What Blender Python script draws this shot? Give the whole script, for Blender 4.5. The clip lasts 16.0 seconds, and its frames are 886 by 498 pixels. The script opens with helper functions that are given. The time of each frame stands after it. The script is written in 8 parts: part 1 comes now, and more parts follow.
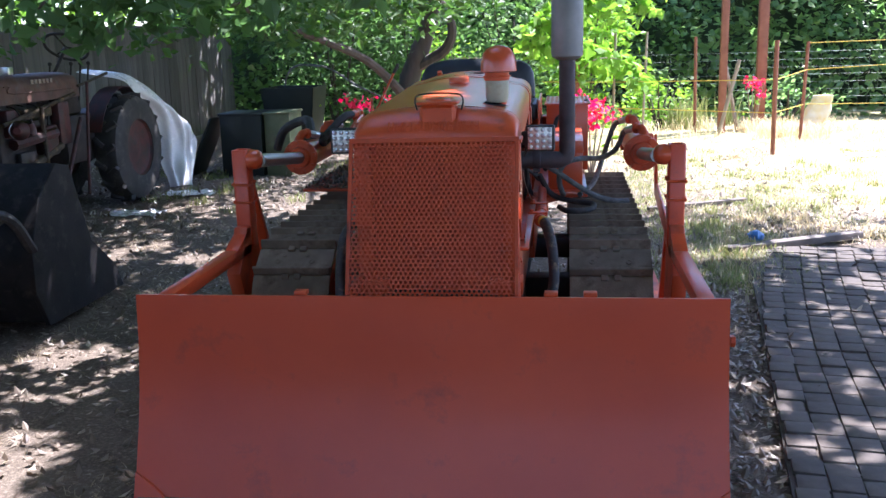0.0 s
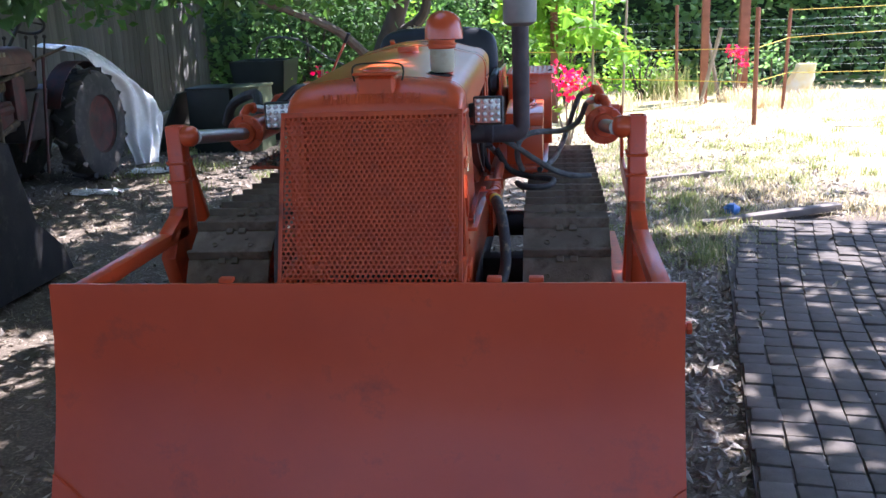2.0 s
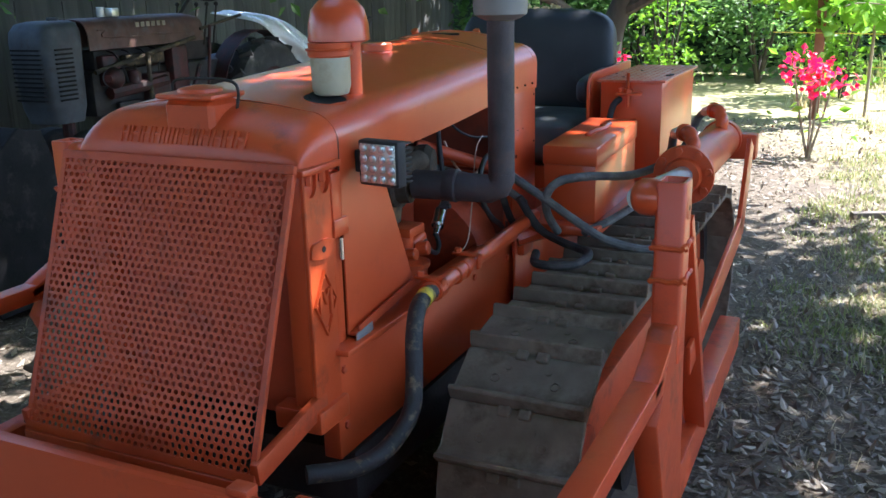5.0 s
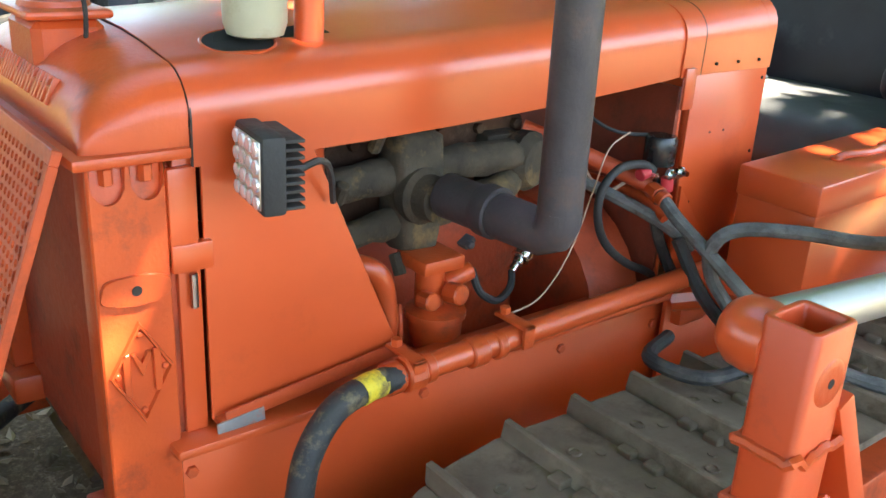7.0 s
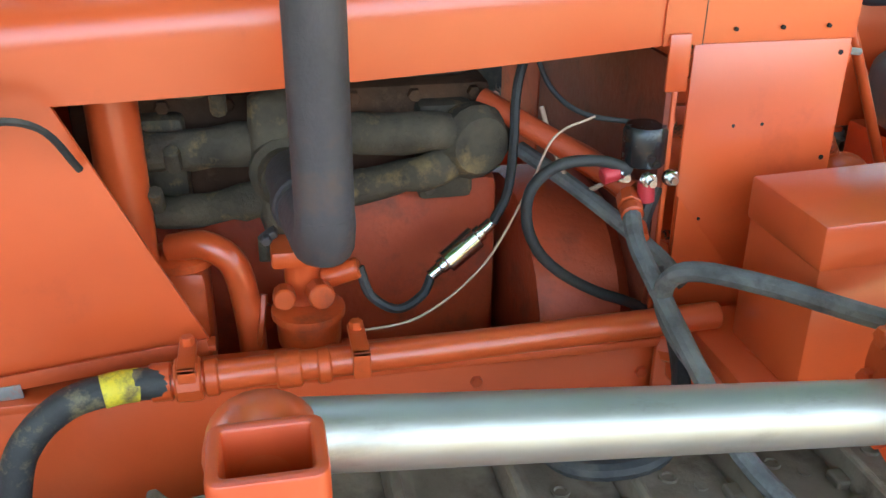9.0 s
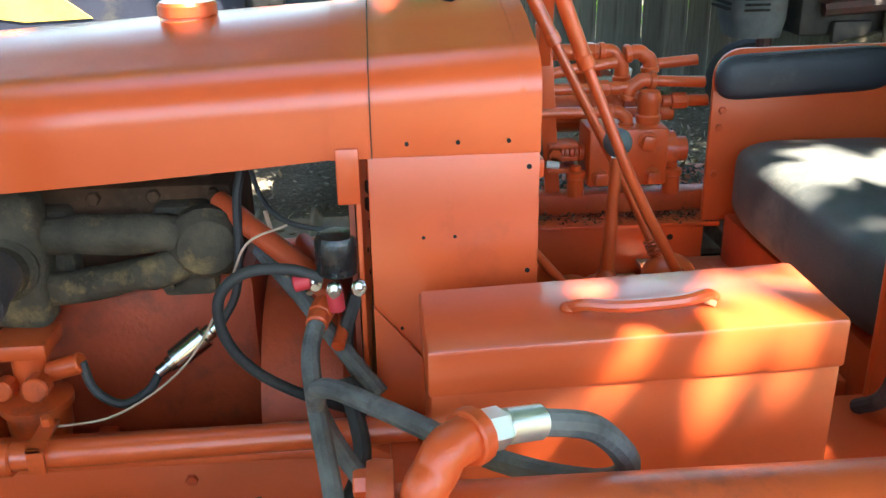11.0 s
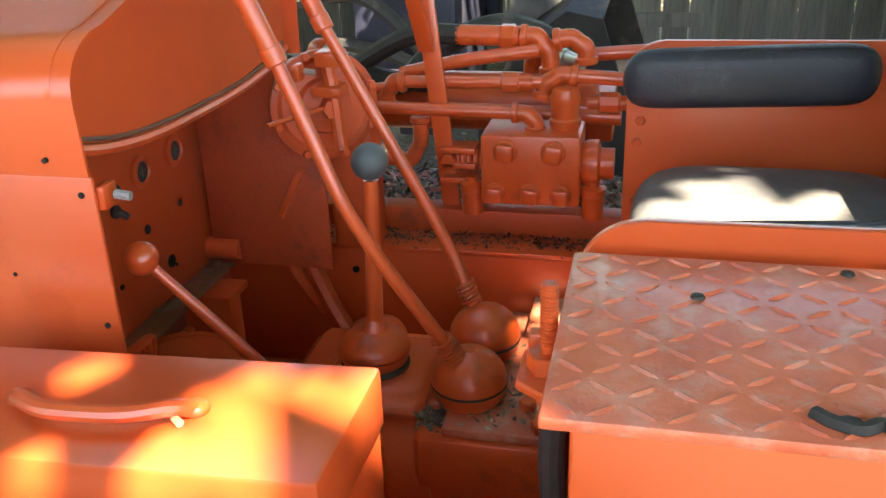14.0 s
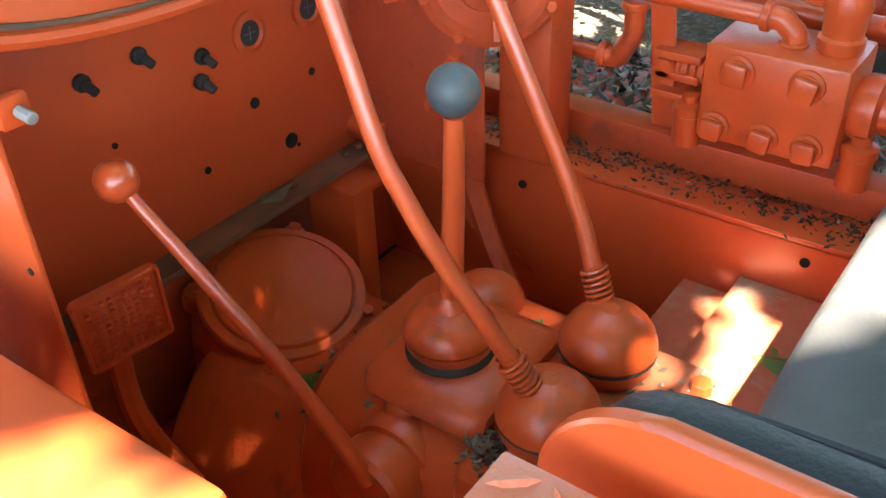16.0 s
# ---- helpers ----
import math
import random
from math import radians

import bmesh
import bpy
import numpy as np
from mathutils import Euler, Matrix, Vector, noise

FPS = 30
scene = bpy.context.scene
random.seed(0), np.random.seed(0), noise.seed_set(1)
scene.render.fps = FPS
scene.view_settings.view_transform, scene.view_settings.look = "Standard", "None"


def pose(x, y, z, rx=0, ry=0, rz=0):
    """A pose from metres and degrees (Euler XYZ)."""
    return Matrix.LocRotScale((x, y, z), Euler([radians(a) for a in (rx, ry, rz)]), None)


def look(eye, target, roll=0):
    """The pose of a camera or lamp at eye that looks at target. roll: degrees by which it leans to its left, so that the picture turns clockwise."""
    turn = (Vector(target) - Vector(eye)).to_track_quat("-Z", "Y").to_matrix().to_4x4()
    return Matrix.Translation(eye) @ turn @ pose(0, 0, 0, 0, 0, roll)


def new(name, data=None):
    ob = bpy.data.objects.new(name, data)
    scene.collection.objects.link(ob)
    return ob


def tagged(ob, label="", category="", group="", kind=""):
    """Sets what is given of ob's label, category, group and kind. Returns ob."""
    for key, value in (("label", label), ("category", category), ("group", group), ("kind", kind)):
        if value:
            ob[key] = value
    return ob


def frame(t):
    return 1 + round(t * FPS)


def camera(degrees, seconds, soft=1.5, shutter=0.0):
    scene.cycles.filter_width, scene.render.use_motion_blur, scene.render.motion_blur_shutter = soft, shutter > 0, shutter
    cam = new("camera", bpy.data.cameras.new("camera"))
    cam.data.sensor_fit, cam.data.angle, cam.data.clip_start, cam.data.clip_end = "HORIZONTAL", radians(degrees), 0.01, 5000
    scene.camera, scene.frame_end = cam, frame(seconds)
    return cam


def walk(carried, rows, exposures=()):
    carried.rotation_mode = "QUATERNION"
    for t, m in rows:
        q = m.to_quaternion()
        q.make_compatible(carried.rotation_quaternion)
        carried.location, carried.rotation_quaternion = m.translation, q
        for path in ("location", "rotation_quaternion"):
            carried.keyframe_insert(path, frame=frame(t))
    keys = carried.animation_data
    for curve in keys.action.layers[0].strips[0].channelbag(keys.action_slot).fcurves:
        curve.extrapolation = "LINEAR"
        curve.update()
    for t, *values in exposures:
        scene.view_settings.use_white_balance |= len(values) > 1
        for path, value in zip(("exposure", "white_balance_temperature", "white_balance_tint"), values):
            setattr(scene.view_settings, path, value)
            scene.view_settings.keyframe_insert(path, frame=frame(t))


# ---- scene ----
cam = camera(51.6, 16.0)
PATH = [
    (0, (0.476, -3.516, 1.602), (0.217, -1.584, 1.153), -1.7),
    (0.5, (0.481, -3.508, 1.597), (0.235, -1.58, 1.126), -2.1),
    (1, (0.518, -3.5, 1.59), (0.288, -1.575, 1.101), -2.3),
    (1.5, (0.572, -3.448, 1.585), (0.337, -1.527, 1.078), -2.4),
    (2, (0.617, -3.267, 1.572), (0.38, -1.346, 1.066), -2.2),
    (2.5, (0.659, -3.031, 1.594), (0.432, -1.111, 1.083), -2.5),
    (3, (0.793, -2.798, 1.584), (0.489, -0.897, 1.043), -2.9),
    (3.5, (0.978, -2.554, 1.611), (0.538, -0.688, 1.04), -2.7),
    (4, (1.052, -2.239, 1.596), (0.529, -0.391, 1.038), -1.9),
    (4.5, (1.165, -1.948, 1.615), (0.53, -0.122, 1.101), -3.5),
    (5, (1.372, -1.651, 1.587), (0.535, 0.077, 1.03), -1.5),
    (5.2, (1.418, -1.532, 1.583), (0.529, 0.162, 1.001), -1.4),
    (7.3, (1.405, -0.279, 1.523), (-0.126, 0.753, 0.755), 1.3),
    (7.5, (1.396, -0.187, 1.513), (-0.179, 0.748, 0.709), -0.4),
    (8, (1.458, 0.06, 1.516), (-0.238, 0.711, 0.679), 0.5),
    (8.2, (1.472, 0.137, 1.518), (-0.229, 0.753, 0.666), 1.0),
    (10.4, (1.445, 0.935, 1.533), (-0.396, 0.86, 0.756), -1.9),
    (10.5, (1.458, 0.955, 1.549), (-0.385, 0.904, 0.772), -2.0),
    (11, (1.527, 1.066, 1.593), (-0.325, 1.19, 0.848), -1.0),
    (11.5, (1.558, 1.28, 1.634), (-0.357, 1.382, 1.066), -0.1),
    (11.6, (1.557, 1.301, 1.641), (-0.357, 1.393, 1.066), 0.1),
    (12, (1.519, 1.426, 1.643), (-0.398, 1.471, 1.074), -1.4),
    (12.5, (1.387, 1.56, 1.61), (-0.519, 1.676, 1.016), -0.8),
    (13, (1.271, 1.676, 1.605), (-0.628, 1.734, 0.98), -2.0),
    (13.2, (1.245, 1.722, 1.593), (-0.645, 1.671, 0.941), -1.3),
    (13.5, (1.207, 1.799, 1.569), (-0.64, 1.574, 0.837), -0.1),
    (14, (1.118, 1.855, 1.55), (-0.663, 1.432, 0.744), -2.1),
    (14.5, (0.938, 1.826, 1.54), (-0.795, 1.207, 0.758), -1.9),
    (15, (0.805, 1.831, 1.524), (-0.834, 1.12, 0.624), -2.6),
    (15.2, (0.762, 1.84, 1.523), (-0.8, 1.04, 0.56), -2.6),
    (15.5, (0.7, 1.866, 1.525), (-0.757, 0.963, 0.495), -2.7),
    (16, (0.615, 1.949, 1.523), (-0.699, 0.958, 0.388), -2.1),
]
EXPOSURES = [(0, 2.22, 5450, 24), (3, 2.2, 5450, 23), (5, 2.2, 5550, 12), (7.3, 3.48, 6950, 7), (8.2, 3.48, 6950, 7), (10.4, 3.42, 6700, 2), (11.2, 3.25, 6750, 3), (12, 3.3, 7900, 14), (13, 3.4, 8000, 15), (14, 3.36, 7750, 13), (14.5, 3.36, 7750, 13), (15, 3.68, 7250, 9), (16, 4.12, 7000, 10)]
walk(cam, [(t, look(eye, target, roll)) for t, eye, target, roll in PATH], EXPOSURES)

# ---- light ----
SUN = Vector((0.43, 0.29, 0.853)).normalized()
sky_world = bpy.data.worlds.new("sky")
scene.world = sky_world
sky_world.use_nodes = True
wn = sky_world.node_tree.nodes
wn.clear()
w_out, w_bg, w_sky = wn.new("ShaderNodeOutputWorld"), wn.new("ShaderNodeBackground"), wn.new("ShaderNodeTexSky")
w_sky.sky_type, w_sky.sun_disc = "NISHITA", False
w_sky.sun_elevation = math.asin(SUN.z)
w_sky.sun_rotation = math.atan2(SUN.x, SUN.y)
w_bg.inputs["Strength"].default_value = 0.115
sky_world.node_tree.links.new(w_sky.outputs[0], w_bg.inputs[0])
sky_world.node_tree.links.new(w_bg.outputs[0], w_out.inputs[0])
sun_data = bpy.data.lights.new("sun", "SUN")
sun_data.energy, sun_data.angle, sun_data.color = 5.0, radians(0.6), (1.0, 0.93, 0.82)
sun = new("sun", sun_data)
sun.matrix_world = look(SUN * 30, (0, 0, 0))

# ---- mesh helpers ----
ORG = {}


def thing(name, at, label, category, group="", kind=""):
    ob = new(name)
    ob.location = at
    ob.empty_display_size = 0.1
    ORG[ob.name] = Vector(at)
    return tagged(ob, label, category, group, kind)


def part(name, bm, material, parent=None, label="", angle=35, kind=""):
    org = ORG[parent.name] if parent else Vector((0, 0, 0))
    bmesh.ops.recalc_face_normals(bm, faces=bm.faces[:])
    if parent:
        bmesh.ops.translate(bm, verts=bm.verts[:], vec=-org)
    me = bpy.data.meshes.new(name)
    bm.to_mesh(me)
    bm.free()
    me.materials.append(material)
    if angle:
        me.polygons.foreach_set("use_smooth", [True] * len(me.polygons))
        me.set_sharp_from_angle(angle=radians(angle))
    ob = new(name, me)
    if parent:
        ob.parent = parent
    ORG[ob.name] = org
    if label:
        tagged(ob, label)
    if kind:
        tagged(ob, kind=kind)
    return ob


def soup(name, verts, faces, material, parent=None, kind="", smooth=False):
    me = bpy.data.meshes.new(name)
    me.from_pydata([tuple(v) for v in verts], [], [tuple(f) for f in faces])
    me.materials.append(material)
    if smooth:
        me.polygons.foreach_set("use_smooth", [True] * len(me.polygons))
    ob = new(name, me)
    if parent:
        ob.parent = parent
        ob.location = -ORG[parent.name]
    if kind:
        tagged(ob, kind=kind)
    return ob


def B():
    return bmesh.new()


def add(bm, verts, faces):
    vs = [bm.verts.new(v) for v in verts]
    made = []
    for f in faces:
        try:
            made.append(bm.faces.new([vs[i] for i in f]))
        except ValueError:
            pass
    return vs, made


def box(bm, lo, hi, bev=0.004, m=None):
    (x0, y0, z0), (x1, y1, z1) = lo, hi
    vs, fs = add(bm, [(x0, y0, z0), (x1, y0, z0), (x1, y1, z0), (x0, y1, z0), (x0, y0, z1), (x1, y0, z1), (x1, y1, z1), (x0, y1, z1)],
                 [(0, 3, 2, 1), (4, 5, 6, 7), (0, 1, 5, 4), (1, 2, 6, 5), (2, 3, 7, 6), (3, 0, 4, 7)])
    if m:
        bmesh.ops.transform(bm, matrix=m, verts=vs)
    if bev:
        edges = list({e for f in fs for e in f.edges})
        bmesh.ops.bevel(bm, geom=edges, offset=bev, segments=2, profile=0.5, affect="EDGES")
    return bm


def basis(a, b):
    d = (Vector(b) - Vector(a)).normalized()
    u = d.cross(Vector((0, 0, 1)) if abs(d.z) < 0.9 else Vector((1, 0, 0))).normalized()
    return d, u, d.cross(u)


def beam(bm, a, b, w, h, bev=0.004, up=(0, 0, 1)):
    """A bar of rectangular section from a to b: w across, h along up."""
    a, b = Vector(a), Vector(b)
    d = (b - a).normalized()
    s = d.cross(Vector(up)).normalized()
    u = s.cross(d)
    m = Matrix((s, d, u)).transposed().to_4x4()
    m.translation = (a + b) / 2
    n = (b - a).length / 2
    return box(bm, (-w / 2, -n, -h / 2), (w / 2, n, h / 2), bev, m)


def ringed(bm, rings, cap=True, closed=True):
    n = len(rings[0])
    vs = [[bm.verts.new(p) for p in r] for r in rings]
    for i in range(len(vs) - 1):
        for j in range(n if closed else n - 1):
            k = (j + 1) % n
            bm.faces.new((vs[i][j], vs[i][k], vs[i + 1][k], vs[i + 1][j]))
    if cap:
        bm.faces.new(vs[0][::-1])
        bm.faces.new(vs[-1])
    return bm


def cyl(bm, a, b, r, r2=None, seg=18, bev=0.0):
    a, b = Vector(a), Vector(b)
    d, u, v = basis(a, b)
    r2 = r if r2 is None else r2
    circle = [(math.cos(2 * math.pi * i / seg), math.sin(2 * math.pi * i / seg)) for i in range(seg)]
    stops = [(a, r), (b, r2)]
    if bev:
        stops = [(a, r - bev), (a + d * bev, r), (b - d * bev, r2), (b, r2 - bev)]
    return ringed(bm, [[c + (u * x + v * y) * q for x, y in circle] for c, q in stops])


def lathe(bm, c, axis, prof, seg=24, cap=True):
    """prof: (radius, height along axis)."""
    c, d = Vector(c), Vector(axis).normalized()
    _, u, v = basis((0, 0, 0), d)
    rings = []
    for r, h in prof:
        r = max(r, 1e-4)
        rings.append([c + d * h + (u * math.cos(2 * math.pi * i / seg) + v * math.sin(2 * math.pi * i / seg)) * r for i in range(seg)])
    return ringed(bm, rings, cap)


def ball(bm, c, r, squash=1.0, seg=20):
    prof = [(r * math.sin(math.pi * i / 12), -r * squash * math.cos(math.pi * i / 12)) for i in range(13)]
    return lathe(bm, c, (0, 0, 1), prof, seg)


def spline(pts, steps=6):
    pts = [Vector(p) for p in pts]
    if len(pts) < 3:
        return pts
    ext = [2 * pts[0] - pts[1]] + pts + [2 * pts[-1] - pts[-2]]
    out = []
    for i in range(1, len(ext) - 2):
        p0, p1, p2, p3 = ext[i - 1:i + 3]
        for k in range(steps):
            t = k / steps
            out.append(0.5 * (2 * p1 + (p2 - p0) * t + (2 * p0 - 5 * p1 + 4 * p2 - p3) * t * t + (3 * p1 - p0 - 3 * p2 + p3) * t ** 3))
    return out + [pts[-1]]


def tube(bm, pts, r, seg=10, steps=6, curve=True):
    """r: one radius, or one for the start and one for the end."""
    path = spline(pts, steps) if curve else [Vector(p) for p in pts]
    ra, rb = r if isinstance(r, tuple) else (r, r)
    rings, u = [], None
    for i, p in enumerate(path):
        d = (path[min(i + 1, len(path) - 1)] - path[max(i - 1, 0)]).normalized()
        if u is None:
            u = basis((0, 0, 0), d)[1]
        u = (u - d * u.dot(d)).normalized()
        v = d.cross(u)
        q = ra + (rb - ra) * i / max(1, len(path) - 1)
        rings.append([p + (u * math.cos(2 * math.pi * j / seg) + v * math.sin(2 * math.pi * j / seg)) * q for j in range(seg)])
    return ringed(bm, rings)


def elbow(bm, a, corner, b, r, collar=1.28):
    """A pipe elbow with thicker mouths."""
    a, c, b = Vector(a), Vector(corner), Vector(b)
    tube(bm, [a, a + (c - a) * 0.55, c + (a - c) * 0.22 + (b - c) * 0.22, b + (c - b) * 0.55, b], r, 14, 4)
    da, db = (c - a).normalized(), (c - b).normalized()
    cyl(bm, a, a + da * r * 0.8, r * collar, seg=14, bev=0.002)
    cyl(bm, b, b + db * r * 0.8, r * collar, seg=14, bev=0.002)
    return bm


def prism(bm, pts, axis, lo, hi, bev=0.0):
    """The polygon pts (in the two other axes, in order) drawn out along axis from lo to hi."""
    i = "xyz".index(axis)

    def at(p, q):
        c = list(p)
        c.insert(i, q)
        return c
    n = len(pts)
    vs, fs = add(bm, [at(p, lo) for p in pts] + [at(p, hi) for p in pts],
                 [tuple(range(n))[::-1], tuple(range(n, 2 * n))] + [(k, (k + 1) % n, n + (k + 1) % n, n + k) for k in range(n)])
    if bev:
        bmesh.ops.bevel(bm, geom=list({e for f in fs for e in f.edges}), offset=bev, segments=1, profile=0.5, affect="EDGES")
    return bm


def sheet(bm, grid, thick=0.003):
    """A thin shell over a grid of points (rows of columns), given thickness downwards along the normals."""
    n, m = len(grid), len(grid[0])
    P = [[Vector(p) for p in row] for row in grid]
    N = []
    for i in range(n):
        row = []
        for j in range(m):
            a = P[min(i + 1, n - 1)][j] - P[max(i - 1, 0)][j]
            b = P[i][min(j + 1, m - 1)] - P[i][max(j - 1, 0)]
            row.append(a.cross(b).normalized())
        N.append(row)
    top = [[bm.verts.new(P[i][j]) for j in range(m)] for i in range(n)]
    low = [[bm.verts.new(P[i][j] - N[i][j] * thick) for j in range(m)] for i in range(n)]
    for i in range(n - 1):
        for j in range(m - 1):
            bm.faces.new((top[i][j], top[i + 1][j], top[i + 1][j + 1], top[i][j + 1]))
            bm.faces.new((low[i][j], low[i][j + 1], low[i + 1][j + 1], low[i + 1][j]))
    for i in range(n - 1):
        for j in (0, m - 1):
            bm.faces.new((top[i][j], top[i + 1][j], low[i + 1][j], low[i][j]))
    for j in range(m - 1):
        for i in (0, n - 1):
            bm.faces.new((top[i][j], top[i][j + 1], low[i][j + 1], low[i][j]))
    return bm


def bolt(bm, c, d, r=0.011, h=0.009):
    c, d = Vector(c), Vector(d).normalized()
    cyl(bm, c - d * 0.002, c + d * h, r, seg=6, bev=0.0015)
    return bm


# ---- materials ----
def nodes_of(name):
    mat = bpy.data.materials.new(name)
    mat.use_nodes = True
    nt = mat.node_tree
    return mat, nt, nt.nodes["Principled BSDF"]


def surface(name, a, b, rough=(0.4, 0.6), metal=0.0, scale=4.0, fine=60.0, bump=0.15, dirt=None, dirt_amount=0.5, dirt_scale=9.0, per_piece=0.0, stretch=(1, 1, 1), bump_scale=None, spec=0.5, coat=0.0, wave=0.0):
    """Two tones by large noise, dirt by patchy noise, fine relief and gloss."""
    mat, nt, bsdf = nodes_of(name)
    N, L = nt.nodes, nt.links
    tc, mp = N.new("ShaderNodeTexCoord"), N.new("ShaderNodeMapping")
    mp.inputs["Scale"].default_value = stretch
    L.new(tc.outputs["Object"], mp.inputs["Vector"])

    def noise_of(s, detail=4.0, rough_=0.55):
        n = N.new("ShaderNodeTexNoise")
        n.inputs["Scale"].default_value, n.inputs["Detail"].default_value, n.inputs["Roughness"].default_value = s, detail, rough_
        L.new(mp.outputs[0], n.inputs["Vector"])
        return n
    big = noise_of(scale)
    ramp = N.new("ShaderNodeValToRGB")
    ramp.color_ramp.elements[0].position, ramp.color_ramp.elements[1].position = 0.32, 0.68
    ramp.color_ramp.elements[0].color, ramp.color_ramp.elements[1].color = (*a, 1), (*b, 1)
    L.new(big.outputs["Fac"], ramp.inputs[0])
    colour = ramp.outputs[0]
    if per_piece:
        info, hsv, mul = N.new("ShaderNodeObjectInfo"), N.new("ShaderNodeHueSaturation"), N.new("ShaderNodeMapRange")
        mul.inputs["To Min"].default_value, mul.inputs["To Max"].default_value = 1 - per_piece, 1 + per_piece
        L.new(info.outputs["Random"], mul.inputs["Value"])
        L.new(mul.outputs[0], hsv.inputs["Value"])
        L.new(colour, hsv.inputs["Color"])
        colour = hsv.outputs[0]
    small = noise_of(fine, 5.0, 0.6)
    if dirt:
        patch = noise_of(dirt_scale, 8.0, 0.68)
        r2 = N.new("ShaderNodeValToRGB")
        r2.color_ramp.elements[0].position, r2.color_ramp.elements[1].position = 0.62 - 0.22 * dirt_amount, 0.80 - 0.16 * dirt_amount
        L.new(patch.outputs["Fac"], r2.inputs[0])
        mix = N.new("ShaderNodeMix")
        mix.data_type = "RGBA"
        L.new(r2.outputs[0], mix.inputs["Factor"])
        L.new(colour, mix.inputs[6])
        mix.inputs[7].default_value = (*dirt, 1)
        colour = mix.outputs[2]
    L.new(colour, bsdf.inputs["Base Color"])
    rr = N.new("ShaderNodeMapRange")
    rr.inputs["To Min"].default_value, rr.inputs["To Max"].default_value = rough
    L.new(small.outputs["Fac"], rr.inputs["Value"])
    L.new(rr.outputs[0], bsdf.inputs["Roughness"])
    bsdf.inputs["Metallic"].default_value = metal
    bsdf.inputs["Specular IOR Level"].default_value = spec
    bsdf.inputs["Coat Weight"].default_value = coat
    bsdf.inputs["Coat Roughness"].default_value = 0.26
    if bump:
        bn = N.new("ShaderNodeBump")
        bn.inputs["Strength"].default_value, bn.inputs["Distance"].default_value = bump, 0.004
        relief = small if bump_scale is None else noise_of(bump_scale, 3.0)
        L.new(relief.outputs["Fac"], bn.inputs["Height"])
        L.new(bn.outputs[0], bsdf.inputs["Normal"])
        if wave:
            dent = N.new("ShaderNodeBump")
            dent.inputs["Strength"].default_value, dent.inputs["Distance"].default_value = wave, 0.02
            L.new(noise_of(7.0, 2.0, 0.4).outputs["Fac"], dent.inputs["Height"])
            L.new(dent.outputs[0], bn.inputs["Normal"])
    return mat


def leafy(name, a, b, through_=0.35, islands=True):
    """Leaves: a tone of its own for each leaf, with light coming through."""
    mat, nt, bsdf = nodes_of(name)
    N, L = nt.nodes, nt.links
    geo, ramp = N.new("ShaderNodeNewGeometry"), N.new("ShaderNodeValToRGB")
    ramp.color_ramp.elements[0].color, ramp.color_ramp.elements[1].color = (*a, 1), (*b, 1)
    L.new(geo.outputs["Random Per Island"], ramp.inputs[0])
    L.new(ramp.outputs[0], bsdf.inputs["Base Color"])
    bsdf.inputs["Roughness"].default_value = 0.5
    tr, mix = N.new("ShaderNodeBsdfTranslucent"), N.new("ShaderNodeMixShader")
    hsv = N.new("ShaderNodeHueSaturation")
    hsv.inputs["Value"].default_value, hsv.inputs["Saturation"].default_value = 1.8, 1.1
    L.new(ramp.outputs[0], hsv.inputs["Color"])
    L.new(hsv.outputs[0], tr.inputs["Color"])
    mix.inputs[0].default_value = through_
    L.new(bsdf.outputs[0], mix.inputs[1])
    L.new(tr.outputs[0], mix.inputs[2])
    L.new(mix.outputs[0], N["Material Output"].inputs[0])
    return mat


M_ORANGE = surface("orange_paint", (0.56, 0.075, 0.019), (0.66, 0.099, 0.025), (0.26, 0.34), coat=0.55, scale=2.5, fine=110, bump=0.03, dirt=(0.48, 0.068, 0.02), dirt_amount=0.04, dirt_scale=6, wave=0.07)
M_ORANGE_OLD = surface("orange_paint_grimy", (0.46, 0.060, 0.016), (0.58, 0.084, 0.019), (0.38, 0.56), spec=0.4, coat=0.08, scale=5, fine=110, bump=0.12, dirt=(0.16, 0.035, 0.018), dirt_amount=0.4, dirt_scale=7)
M_ORANGE_CAST = surface("orange_paint_on_casting", (0.52, 0.072, 0.018), (0.63, 0.092, 0.020), (0.28, 0.42), spec=0.4, coat=0.18, scale=6, fine=150, bump=0.18, dirt=(0.20, 0.04, 0.02), dirt_amount=0.28, dirt_scale=10)
M_BLADE = surface("red_orange_blade_paint", (0.56, 0.063, 0.014), (0.65, 0.081, 0.018), (0.28, 0.44), spec=0.45, coat=0.35, scale=2.0, fine=110, bump=0.04, dirt=(0.30, 0.05, 0.025), dirt_amount=0.25, dirt_scale=4, wave=0.08)
M_STEEL = surface("worn_track_steel", (0.125, 0.094, 0.066), (0.235, 0.180, 0.128), (0.62, 0.86), 0.0, spec=0.25, scale=7, fine=90, bump=0.5, dirt=(0.075, 0.050, 0.030), dirt_amount=0.5, dirt_scale=9, per_piece=0.15)
# dark orange for the oily engine, and for shade on the far cowl panel
M_ENGINE = surface("oily_and_shaded_paint", (0.38, 0.050, 0.016), (0.52, 0.074, 0.020), (0.42, 0.65), scale=5, fine=90, bump=0.4, dirt=(0.14, 0.036, 0.018), dirt_amount=0.45, dirt_scale=7)
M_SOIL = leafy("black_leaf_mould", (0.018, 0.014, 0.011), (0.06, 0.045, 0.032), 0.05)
M_BLACK = surface("black_rubber", (0.018, 0.018, 0.019), (0.035, 0.033, 0.031), (0.5, 0.8), scale=8, fine=120, bump=0.3, dirt=(0.10, 0.085, 0.07), dirt_amount=0.35)
